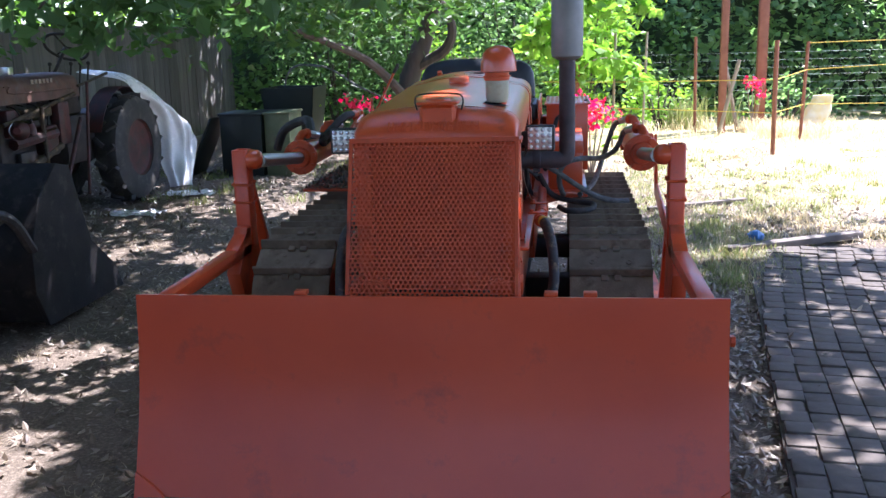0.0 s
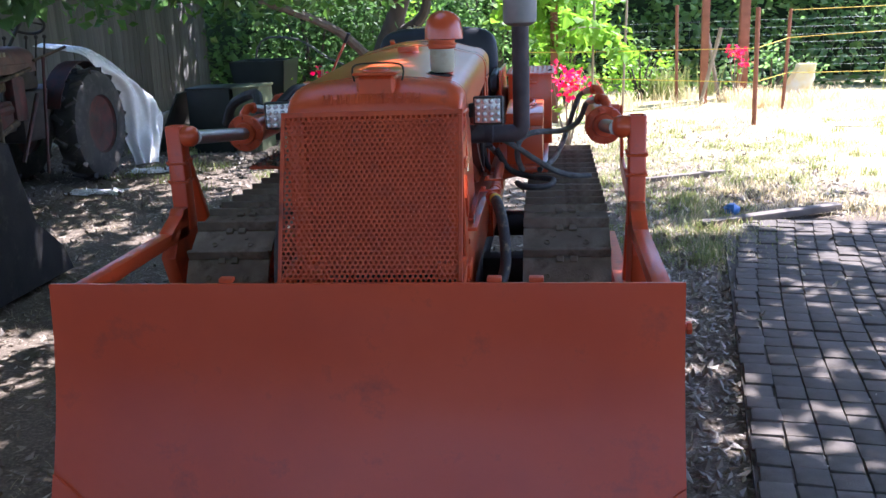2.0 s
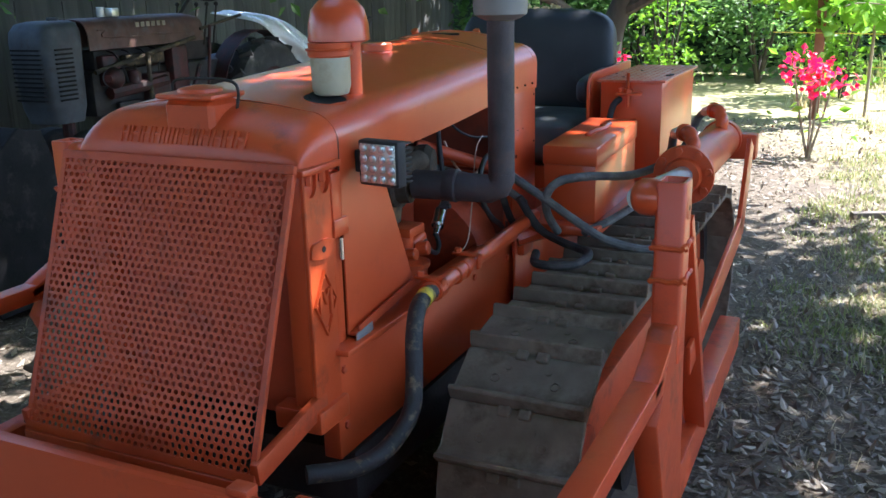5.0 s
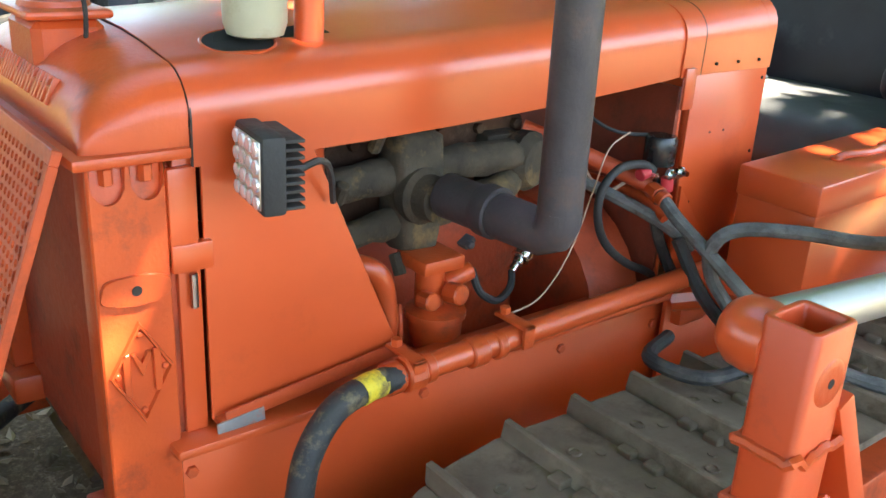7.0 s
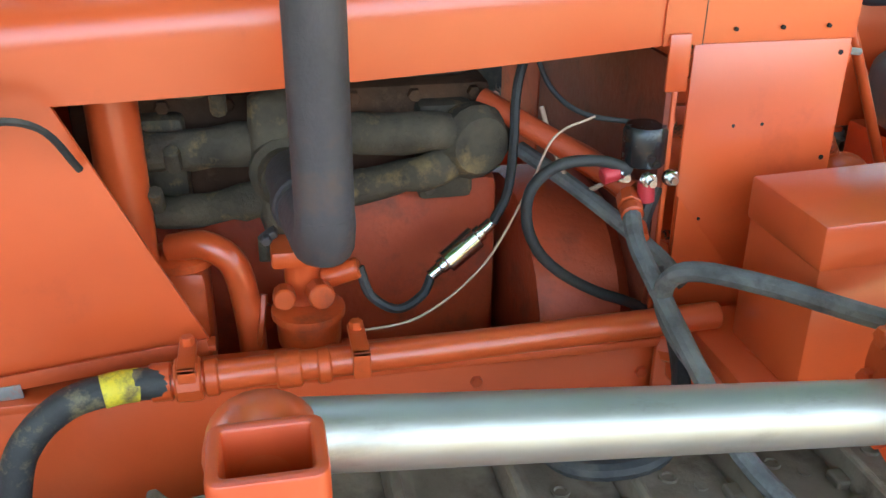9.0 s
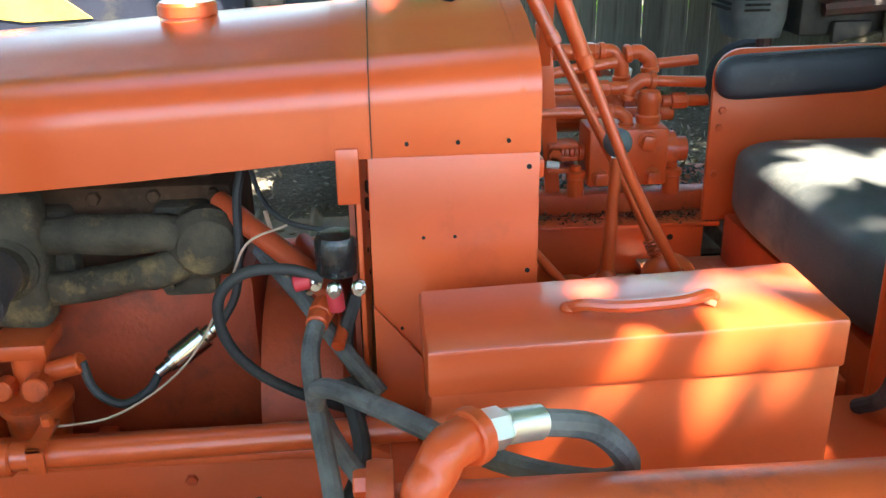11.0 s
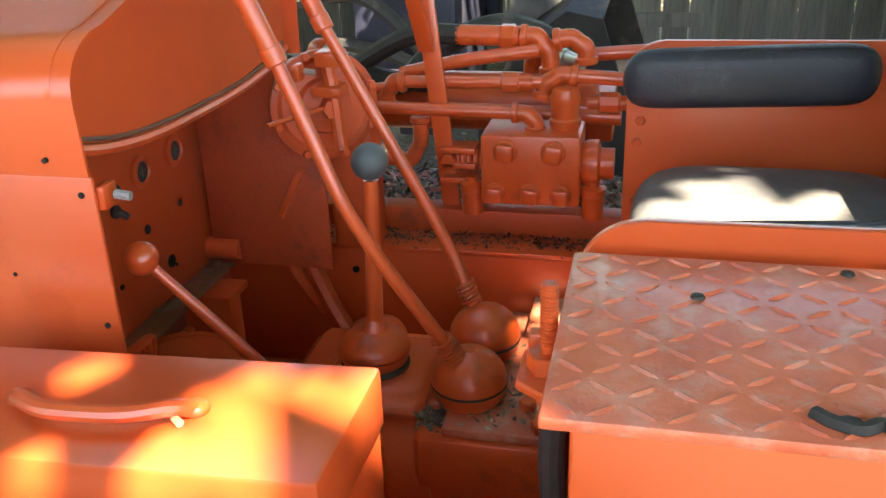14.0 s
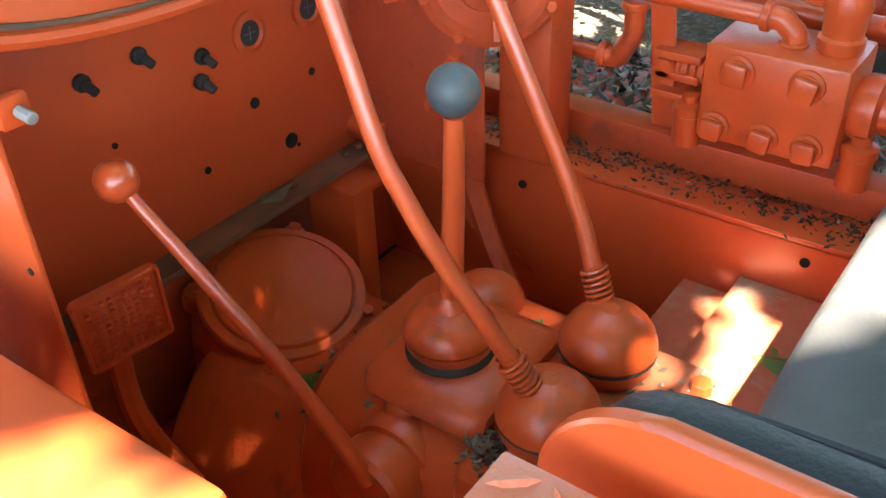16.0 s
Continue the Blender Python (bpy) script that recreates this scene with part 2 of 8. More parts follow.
M_HOSE_SCUFF = surface("scuffed_black_hose", (0.022, 0.021, 0.021), (0.045, 0.042, 0.040), (0.5, 0.75), scale=8, fine=120, bump=0.4, dirt=(0.26, 0.20, 0.10), dirt_amount=0.42, dirt_scale=28)
M_HOSE = surface("grey_worn_hose", (0.075, 0.075, 0.072), (0.18, 0.18, 0.17), (0.6, 0.85), scale=18, fine=160, bump=0.4, dirt=(0.05, 0.045, 0.04), dirt_amount=0.5, dirt_scale=20)
M_EXHAUST = surface("sooty_exhaust_steel", (0.050, 0.042, 0.045), (0.085, 0.070, 0.072), (0.5, 0.75), 0.3, scale=9, fine=140, bump=0.3, dirt=(0.12, 0.07, 0.05), dirt_amount=0.35)
M_MUFFLER = surface("galvanised_muffler", (0.20, 0.20, 0.20), (0.30, 0.30, 0.29), (0.45, 0.65), 0.5, scale=6, fine=60, bump=0.1)
M_IRON = surface("rusty_manifold_iron", (0.034, 0.027, 0.019), (0.095, 0.073, 0.048), (0.7, 0.92), 0.0, spec=0.3, scale=12, fine=120, bump=0.7, dirt=(0.26, 0.17, 0.07), dirt_amount=0.38, dirt_scale=16)
M_DARK = surface("dark_oily_metal", (0.02, 0.018, 0.017), (0.05, 0.04, 0.035), (0.5, 0.8), 0.2, scale=10, fine=90, bump=0.4)
M_HOLE = surface("hole_shadow_black", (0.006, 0.005, 0.005), (0.010, 0.008, 0.008), (0.8, 0.95), bump=0)
M_CHROME = surface("bright_steel", (0.62, 0.62, 0.60), (0.75, 0.75, 0.73), (0.14, 0.28), 1.0, scale=9, fine=50, bump=0.05)
M_VINYL = surface("dusty_black_vinyl", (0.0120, 0.0134, 0.0195), (0.0228, 0.0250, 0.0335), (0.36, 0.58), scale=5, fine=220, bump=0.25, dirt=(0.075, 0.075, 0.076), dirt_amount=0.22, dirt_scale=4)
M_VINYL_DUSTY = surface("dust_covered_vinyl", (0.06, 0.061, 0.064), (0.12, 0.12, 0.12), (0.45, 0.65), scale=5, fine=220, bump=0.25, dirt=(0.26, 0.25, 0.225), dirt_amount=0.6, dirt_scale=3)
M_BOWL = surface("dusty_glass_bowl", (0.36, 0.35, 0.25), (0.46, 0.44, 0.32), (0.25, 0.4), scale=9, fine=60, bump=0.05, dirt=(0.28, 0.22, 0.13), dirt_amount=0.4)
M_YELLOW = surface("yellow_hose_mark", (0.75, 0.55, 0.03), (0.8, 0.62, 0.05), (0.5, 0.7), scale=20, bump=0.2, dirt=(0.14, 0.09, 0.04), dirt_amount=0.85, dirt_scale=34)
M_ROD = surface("dull_piston_rod", (0.36, 0.355, 0.33), (0.50, 0.49, 0.45), (0.34, 0.55), 0.8, scale=9, fine=40, bump=0.15, dirt=(0.20, 0.17, 0.12), dirt_amount=0.45, dirt_scale=14, stretch=(1, 0.3, 1))
M_WHITE_FIT = surface("zinc_hose_fitting", (0.55, 0.55, 0.50), (0.72, 0.71, 0.66), (0.25, 0.45), 0.8, scale=14, fine=80, bump=0.1)
M_KNOB = surface("blue_grey_knob", (0.045, 0.062, 0.068), (0.075, 0.092, 0.095), (0.45, 0.6), scale=14, bump=0.1, dirt=(0.24, 0.13, 0.07), dirt_amount=0.3, dirt_scale=18)
M_LENS = surface("lamp_lens", (0.72, 0.74, 0.76), (0.86, 0.87, 0.88), (0.08, 0.2), 0.6, scale=30, bump=0.0)
M_WIRE = surface("pale_wire", (0.40, 0.25, 0.17), (0.46, 0.31, 0.22), (0.4, 0.6), bump=0)
M_GALV = surface("bare_grey_strip", (0.18, 0.17, 0.16), (0.30, 0.29, 0.28), (0.55, 0.75), 0.2, scale=14, bump=0.2, dirt=(0.5, 0.1, 0.03), dirt_amount=0.5, dirt_scale=20)
M_DASHFLANGE = surface("grimy_flange", (0.10, 0.07, 0.055), (0.24, 0.09, 0.045), (0.6, 0.85), scale=14, bump=0.3)
M_FENCE = surface("weathered_fence_wood", (0.13, 0.125, 0.12), (0.24, 0.225, 0.205), (0.75, 0.95), scale=1.6, fine=14, bump=0.6, dirt=(0.07, 0.062, 0.055), dirt_amount=0.5, dirt_scale=2.2, per_piece=0.22, stretch=(1, 6, 0.35))
M_NAVY = surface("navy_loader_paint", (0.012, 0.014, 0.03), (0.022, 0.024, 0.045), (0.4, 0.6), scale=5, bump=0.1, dirt=(0.06, 0.055, 0.05), dirt_amount=0.4)
M_LOADER_Y = surface("faded_yellow_paint", (0.50, 0.33, 0.06), (0.60, 0.41, 0.09), (0.45, 0.65), scale=5, bump=0.1, dirt=(0.22, 0.14, 0.05), dirt_amount=0.3)
M_BUCKET = surface("bucket_steel", (0.010, 0.010, 0.011), (0.022, 0.020, 0.020), (0.6, 0.8), 0.0, scale=6, spec=0.25, bump=0.3, dirt=(0.06, 0.05, 0.042), dirt_amount=0.35)
M_BUCKET_PALE = surface("scoured_bucket_lip", (0.11, 0.108, 0.10), (0.19, 0.185, 0.175), (0.4, 0.6), 0.4, scale=12, bump=0.3)
M_RED_OLD = surface("faded_red_tractor_paint", (0.040, 0.012, 0.010), (0.10, 0.020, 0.017), (0.5, 0.75), scale=6, bump=0.3, dirt=(0.022, 0.018, 0.016), dirt_amount=0.75)
M_RUST_HOOD = surface("rusted_hood_paint", (0.085, 0.040, 0.030), (0.15, 0.075, 0.055), (0.5, 0.75), scale=8, bump=0.3, dirt=(0.12, 0.10, 0.09), dirt_amount=0.5)
M_GREY_NOSE = surface("grey_radiator_shell", (0.065, 0.07, 0.078), (0.105, 0.11, 0.12), (0.5, 0.75), 0.2, scale=6, bump=0.2, dirt=(0.075, 0.06, 0.05), dirt_amount=0.4)
M_TYRE = surface("old_tyre_rubber", (0.022, 0.021, 0.020), (0.045, 0.042, 0.039), (0.65, 0.9), scale=7, bump=0.4, dirt=(0.11, 0.095, 0.08), dirt_amount=0.4)
M_PLASTIC = surface("white_plastic_sheet", (0.74, 0.74, 0.73), (0.84, 0.84, 0.83), (0.18, 0.35), scale=3, fine=20, bump=0.4, bump_scale=14, dirt=(0.60, 0.57, 0.52), dirt_amount=0.3, dirt_scale=3)
M_BARK = surface("grey_brown_bark", (0.05, 0.040, 0.032), (0.11, 0.09, 0.075), (0.8, 0.95), scale=5, fine=30, bump=1.0, stretch=(1, 1, 0.3), dirt=(0.05, 0.04, 0.035), dirt_amount=0.5)
M_STAKE = surface("rust_red_steel_stake", (0.20, 0.07, 0.04), (0.30, 0.12, 0.07), (0.6, 0.8), scale=5, bump=0.2)
M_POSTWOOD = surface("weathered_stake_wood", (0.24, 0.19, 0.14), (0.34, 0.28, 0.21), (0.75, 0.9), scale=7, bump=0.4)
M_ROPE = surface("yellow_rope", (0.60, 0.42, 0.05), (0.68, 0.50, 0.09), (0.6, 0.8), scale=30, bump=0.2)
M_WIREFENCE = surface("green_grey_wire", (0.20, 0.24, 0.20), (0.28, 0.32, 0.27), (0.4, 0.6), 0.3, bump=0)
M_BIN = surface("dark_green_bin", (0.006, 0.011, 0.009), (0.012, 0.018, 0.015), (0.4, 0.6), scale=6, bump=0.1)
M_BIN_PALE = surface("pale_green_metal", (0.09, 0.11, 0.055), (0.14, 0.16, 0.085), (0.5, 0.7), scale=5, bump=0.1, dirt=(0.10, 0.08, 0.05), dirt_amount=0.4)
M_PAVER = surface("grey_concrete_paver", (0.074, 0.061, 0.050), (0.122, 0.101, 0.082), (0.8, 0.95), scale=9, fine=130, bump=0.7, dirt=(0.12, 0.10, 0.08), dirt_amount=0.35, dirt_scale=6, per_piece=0.22)
M_PLANK = surface("grey_plank", (0.12, 0.10, 0.085), (0.20, 0.17, 0.14), (0.8, 0.95), scale=6, fine=30, bump=0.6)
M_LEAF_TREE = leafy("tree_leaves", (0.035, 0.08, 0.018), (0.085, 0.16, 0.035), 0.45)
M_LEAF_DARK = leafy("shrub_leaves", (0.045, 0.09, 0.03), (0.10, 0.18, 0.06), 0.5)
M_LEAF_IVY = leafy("ivy_leaves", (0.07, 0.14, 0.045), (0.20, 0.31, 0.11), 0.55)
M_LEAF_BRIGHT = leafy("young_leaves", (0.12, 0.24, 0.03), (0.22, 0.36, 0.06), 0.5)
M_GRASS = leafy("grass_blades", (0.14, 0.17, 0.06), (0.28, 0.29, 0.11), 0.35)
M_STRAW = leafy("dry_grass_blades", (0.42, 0.34, 0.19), (0.66, 0.56, 0.36), 0.3)
M_LITTER = leafy("dead_leaves", (0.08, 0.055, 0.036), (0.53, 0.455, 0.35), 0.15)
for n in M_LITTER.node_tree.nodes:
    if n.type == "VALTORGB":
        e = n.color_ramp.elements.new(0.78)
        e.color = (0.24, 0.195, 0.145, 1)
M_THATCH = leafy("matted_dead_grass", (0.18, 0.145, 0.085), (0.46, 0.385, 0.25), 0.25)
M_FLOWER = leafy("red_flowers", (0.58, 0.02, 0.07), (0.80, 0.07, 0.16), 0.35)

# ---- ground ----
def ground_material():
    mat, nt, bsdf = nodes_of("yard_soil")
    N, L = nt.nodes, nt.links
    tc = N.new("ShaderNodeTexCoord")
    sep = N.new("ShaderNodeSeparateXYZ")
    L.new(tc.outputs["Object"], sep.inputs[0])

    def noise_of(s, d=6.0, r=0.6):
        n = N.new("ShaderNodeTexNoise")
        n.inputs["Scale"].default_value, n.inputs["Detail"].default_value, n.inputs["Roughness"].default_value = s, d, r
        L.new(tc.outputs["Object"], n.inputs["Vector"])
        return n

    def ramp_of(src, stops):
        r = N.new("ShaderNodeValToRGB")
        e = r.color_ramp.elements
        while len(e) < len(stops):
            e.new(0.5)
        for k, (p, c) in enumerate(stops):
            e[k].position, e[k].color = p, (*c, 1)
        L.new(src, r.inputs[0])
        return r.outputs[0]

    def math_of(op, a, b=None):
        m = N.new("ShaderNodeMath")
        m.operation = op
        for k, v in enumerate((a, b)):
            if v is None:
                continue
            if isinstance(v, (int, float)):
                m.inputs[k].default_value = v
            else:
                L.new(v, m.inputs[k])
        return m.outputs[0]

    def mix_of(f, a, b):
        m = N.new("ShaderNodeMix")
        m.data_type = "RGBA"
        L.new(f, m.inputs["Factor"])
        L.new(a, m.inputs[6])
        L.new(b, m.inputs[7])
        return m.outputs[2]
    soil = ramp_of(noise_of(3.0).outputs["Fac"], [(0.3, (0.105, 0.083, 0.063)), (0.55, (0.165, 0.134, 0.102)), (0.75, (0.24, 0.20, 0.15))])
    chips = ramp_of(noise_of(55.0, 3.0, 0.7).outputs["Fac"], [(0.42, (0.09, 0.072, 0.055)), (0.55, (0.19, 0.152, 0.115)), (0.66, (0.38, 0.33, 0.26))])
    soil = mix_of(math_of("MULTIPLY", noise_of(7.0).outputs["Fac"], 0.9), soil, chips)
    dry = ramp_of(noise_of(6.0, 8.0, 0.7).outputs["Fac"], [(0.3, (0.20, 0.20, 0.085)), (0.5, (0.38, 0.34, 0.18)), (0.7, (0.52, 0.47, 0.29))])
    # dry grass lies on the open side of the yard, away from the trees
    edge = math_of("ADD", math_of("MULTIPLY", sep.outputs["X"], 0.55), math_of("MULTIPLY", sep.outputs["Y"], 0.42))
    edge = math_of("ADD", edge, math_of("MULTIPLY", noise_of(1.4).outputs["Fac"], 3.2))
    fac = N.new("ShaderNodeMapRange")
    fac.inputs["From Min"].default_value, fac.inputs["From Max"].default_value = 4.7, 6.0
    L.new(edge, fac.inputs["Value"])
    L.new(mix_of(fac.outputs[0], soil, dry), bsdf.inputs["Base Color"])
    bsdf.inputs["Roughness"].default_value = 0.95
    bsdf.inputs["Specular IOR Level"].default_value = 0.15
    bn = N.new("ShaderNodeBump")
    bn.inputs["Strength"].default_value, bn.inputs["Distance"].default_value = 0.9, 0.02
    L.new(noise_of(26.0, 8.0, 0.7).outputs["Fac"], bn.inputs["Height"])
    L.new(bn.outputs[0], bsdf.inputs["Normal"])
    return mat


def lines():
    near = [i * 0.22 for i in range(-60, 61)]
    far = [14, 16, 19, 23, 30, 40, 60, 90, 150, 300, 800]
    return [-v for v in far[::-1]] + near + far


def ground_z(x, y):
    lump = noise.noise(Vector((x * 0.9, y * 0.9, 3.1))) * 0.022 + noise.noise(Vector((x * 3.1, y * 3.1, 7.7))) * 0.010
    return lump - 0.012


def build_ground():
    xs = lines()
    ys = lines()
    verts = [(x, y, ground_z(x, y) if abs(x) < 14 and abs(y) < 14 else -0.012) for y in ys for x in xs]
    n = len(xs)
    faces = [(j * n + i, j * n + i + 1, (j + 1) * n + i + 1, (j + 1) * n + i) for j in range(len(ys) - 1) for i in range(n - 1)]
    ob = soup("ground", verts, faces, ground_material(), smooth=True)
    tagged(ob, "brown yard soil with dead leaves and dry grass", "ground", kind="structure")


build_ground()


# ---- leaves and grass ----
def leaves(centres, size, rng, droop=0.3, wide=0.55, up=None):
    """One folded diamond a leaf: numpy arrays of vertices and faces."""
    c = np.asarray(centres, float)
    n = len(c)
    s = size * rng.uniform(0.6, 1.25, n)[:, None]
    d = rng.normal(size=(n, 3))
    d[:, 2] = d[:, 2] * 0.5 - droop
    d /= np.linalg.norm(d, axis=1)[:, None]
    r = rng.normal(size=(n, 3))
    if up is not None:
        r = r * 0.45 + np.asarray(up)
    w = np.cross(d, r)
    w /= np.linalg.norm(w, axis=1)[:, None] + 1e-9
    nrm = np.cross(w, d)
    tip, a = c + d * s, c + d * s * 0.45
    left, right = a + w * s * wide * 0.5 - nrm * s * 0.10, a - w * s * wide * 0.5 - nrm * s * 0.10
    verts = np.stack([c, left, tip, right], 1).reshape(-1, 3)
    k = np.arange(n)[:, None] * 4
    faces = np.concatenate([k + [0, 1, 2], k + [0, 2, 3]], 0)
    return verts, faces


def leaf_mesh(name, centres, size, material, seed, parent=None, droop=0.3, wide=0.55, up=None, kind=""):
    rng = np.random.default_rng(seed)
    v, f = leaves(centres, size, rng, droop, wide, up)
    return soup(name, v.tolist(), f.tolist(), material, parent, kind)


def clumps(rng, boxes, n_clumps, per, spread):
    """Centres in clumps, scattered over boxes (lo, hi)."""
    out = []
    vol = np.array([np.prod(np.subtract(h, l)) for l, h in boxes])
    which = rng.choice(len(boxes), n_clumps, p=vol / vol.sum())
    for b in which:
        lo, hi = boxes[b]
        c = rng.uniform(lo, hi)
        out.append(c + rng.normal(size=(per, 3)) * spread * rng.uniform(0.6, 1.3))
    return np.concatenate(out)


def tree(name, base, trunk_pts, r, limbs, crown, size, seed, label, material=None):
    root = thing(name, base, label, "tree")
    bm = B()
    tube(bm, trunk_pts, r, 12, 5)
    part("trunk", bm, M_BARK, root)
    for pts, ra, rb in limbs:
        bm = B()
        tube(bm, pts, (ra, rb), 8, 5)
        part("limb", bm, M_BARK, root)
    leaf_mesh("crown", crown, size, material or M_LEAF_TREE, seed, root)
    return root


rng = np.random.default_rng(11)
# the shade tree over the yard: its crown spreads over the crawler
shade = np.concatenate([clumps(rng, [((-6.0, -4.6, 3.6), (4.6, 6.0, 5.6))], 1150, 34, 0.38), clumps(rng, [((-5.6, 6.0, 3.8), (-1.2, 11.5, 5.6))], 270, 34, 0.38)])
# a round opening is cut above the driver's place to let skylight in
shade = shade[(shade[:, 0] + 0.9) ** 2 + (shade[:, 1] - 0.1) ** 2 > 1.5 ** 2]
# and more leaves go towards trunk and fence, added to deepen the shade
shade = np.concatenate([shade, clumps(rng, [((-6.0, -10.5, 3.3), (5.2, -4.6, 5.6))], 300, 34, 0.38), clumps(rng, [((-5.0, 0.0, 3.7), (-2.8, 6.0, 5.2))], 150, 34, 0.38), clumps(rng, [((-5.6, 8.5, 3.3), (-3.2, 15.5, 5.0))], 220, 34, 0.38)])
# the crown is thickest over the crawler: leaves added to block its sun
thick = np.stack([rng.uniform(-1.3, 1.2, 3000), rng.uniform(-0.9, 2.9, 3000), np.full(3000, 1.0)], 1) + np.array(SUN) * rng.uniform(3.2, 5.2, (3000, 1))
shade = np.concatenate([shade, thick])
g_gap = np.random.default_rng(63)
ground_gaps = [((x, y, 0.0), w) for x, y, w in zip(g_gap.uniform(-4.4, -1.75, 26), g_gap.uniform(-2.0, 3.5, 26), g_gap.uniform(0.05, 0.16, 26))]
ground_gaps += [((x, y, 0.0), w) for x, y, w in zip(g_gap.uniform(1.3, 3.2, 14), g_gap.uniform(-0.6, 3.6, 14), g_gap.uniform(0.02, 0.10, 14))]
# gaps in the crown, through which the sun reaches the seat, the toolbox and the deck
for spot, wide in [((-0.20, 1.95, 1.06), 0.05), ((-0.22, 2.06, 1.06), 0.13), ((0.45, 1.53, 1.10), 0.17), ((0.42, 1.38, 1.10), 0.10), ((-0.19, 1.71, 0.80), 0.06), ((-0.30, 1.74, 0.75), 0.03), ((0.17, 1.262, 1.33), -0.05), ((0.0, 0.40, 1.40), 0.05), ((-0.05, 0.9, 1.41), 0.05), ((0.60, 2.12, 0.90), 0.05), ((-4.0, 6.75, 0.8), 0.22), ((-1.80, -0.19, 0.0), 0.10), ((-1.68, -0.45, 0.0), 0.10), ((-1.75, -0.75, 0.0), 0.10), ((-2.0, 0.94, 0.0), 0.12), ((-2.4, 0.75, 0.0), 0.10), ((-1.2, 1.2, 1.7), 0.06)] + ground_gaps:
    rel = shade - np.array(spot)
    along = rel @ np.array(SUN)
    shade = shade[np.linalg.norm(rel - along[:, None] * np.array(SUN), axis=1) > wide + 0.13]
# unseen leaves added along sun rays to block stray light in the footwell
for spot, n in (((0.03, 1.47, 0.80), 10), ((0.06, 1.43, 0.77), 9), ((0.0, 1.62, 0.87), 5), ((0.10, 1.20, 0.65), 8), ((0.16, 1.15, 0.64), 8), ((-0.462, 1.43, 0.84), 6), ((0.02, 1.28, 0.72), 6)):
    shade = np.concatenate([shade, np.array(spot) + rng.normal(size=(n, 3)) * 0.03 + np.array(SUN) * rng.uniform(3.4, 5.0, (n, 1))])
tree("shade_tree", (-2.6, -6.5, 0), [(-2.6, -6.5, -0.1), (-2.5, -6.3, 1.2), (-2.3, -5.8, 2.6), (-2.0, -5.0, 4.0)], (0.26, 0.14),
     [([(-2.3, -5.8, 2.6), (-1.2, -4.0, 3.7), (0.2, -1.5, 4.3), (1.2, 1.5, 4.7)], 0.12, 0.03),
      ([(-2.3, -5.7, 2.8), (-3.2, -3.5, 3.8), (-4.2, -0.5, 4.4), (-4.6, 3.0, 4.8)], 0.12, 0.03),
      ([(-2.0, -5.0, 4.0), (-1.8, -2.0, 4.6), (-1.6, 1.0, 4.9), (-1.3, 4.5, 5.1)], 0.10, 0.03)],
     shade, 0.27, 3, "tall leafy shade tree spreading over the yard")
# a leafy branch that hangs into the yard
hang = np.concatenate([clumps(rng, [((-2.5, 0.9, 1.80), (-1.5, 1.5, 2.05)), ((-1.5, 0.9, 1.84), (-0.5, 1.5, 2.08))], 46, 9, 0.09), clumps(rng, [((-1.35, 1.1, 1.70), (-0.95, 1.3, 1.76))], 4, 5, 0.04), clumps(rng, [((-2.2, 1.0, 1.68), (-1.95, 1.4, 1.76))], 5, 8, 0.05)])
droop_root = thing("hanging_branch", (-1.5, 1.2, 1.9), "leafy branch of the shade tree hanging into the yard", "branch")
for pts in ([(-2.6, -0.6, 4.1), (-2.2, 0.4, 2.9), (-1.9, 1.1, 2.1), (-1.5, 1.25, 1.85)], [(-1.9, 1.1, 2.1), (-2.3, 1.2, 1.8)], [(-1.9, 1.1, 2.1), (-1.1, 1.2, 1.95), (-0.6, 1.25, 1.9)]):
    bm = B()
    tube(bm, pts, (0.02, 0.006), 6, 5)
    part("twig", bm, M_BARK, droop_root)
leaf_mesh("leaf_spray", hang, 0.13, M_LEAF_DARK, 29, droop_root, 0.6, 0.62, kind="stuff")
# the low branch in front of the fence
low = clumps(rng, [((-5.2, 3.0, 1.80), (-2.2, 5.2, 2.25)), ((-3.6, 4.6, 1.75), (-0.6, 7.5, 2.3))], 110, 18, 0.14)
tree("fruit_tree", (-1.75, 9.6, 0), [(-1.75, 9.6, -0.1), (-1.72, 9.6, 0.9), (-1.5, 9.6, 1.5), (-1.28, 9.5, 2.2), (-1.3, 9.3, 3.2)], (0.17, 0.09),
     [([(-1.6, 9.6, 1.2), (-1.15, 9.5, 1.45), (-1.05, 9.4, 1.8), (-1.3, 9.2, 2.3)], 0.09, 0.05),
      ([(-1.7, 9.5, 0.75), (-2.1, 8.6, 1.35), (-2.6, 7.0, 1.75), (-2.9, 5.0, 2.1), (-3.2, 3.2, 2.2)], 0.07, 0.02),
      ([(-1.35, 9.4, 2.6), (-0.9, 8.0, 3.0), (-0.4, 6.5, 3.3)], 0.06, 0.02)],
     np.concatenate([low, clumps(rng, [((-4.2, 7.2, 2.1), (0.2, 11, 3.6))], 150, 22, 0.25)]), 0.14, 5, "gnarled fruit tree with low leafy branches")


# ---- wooden fence ----
FX = -6.0


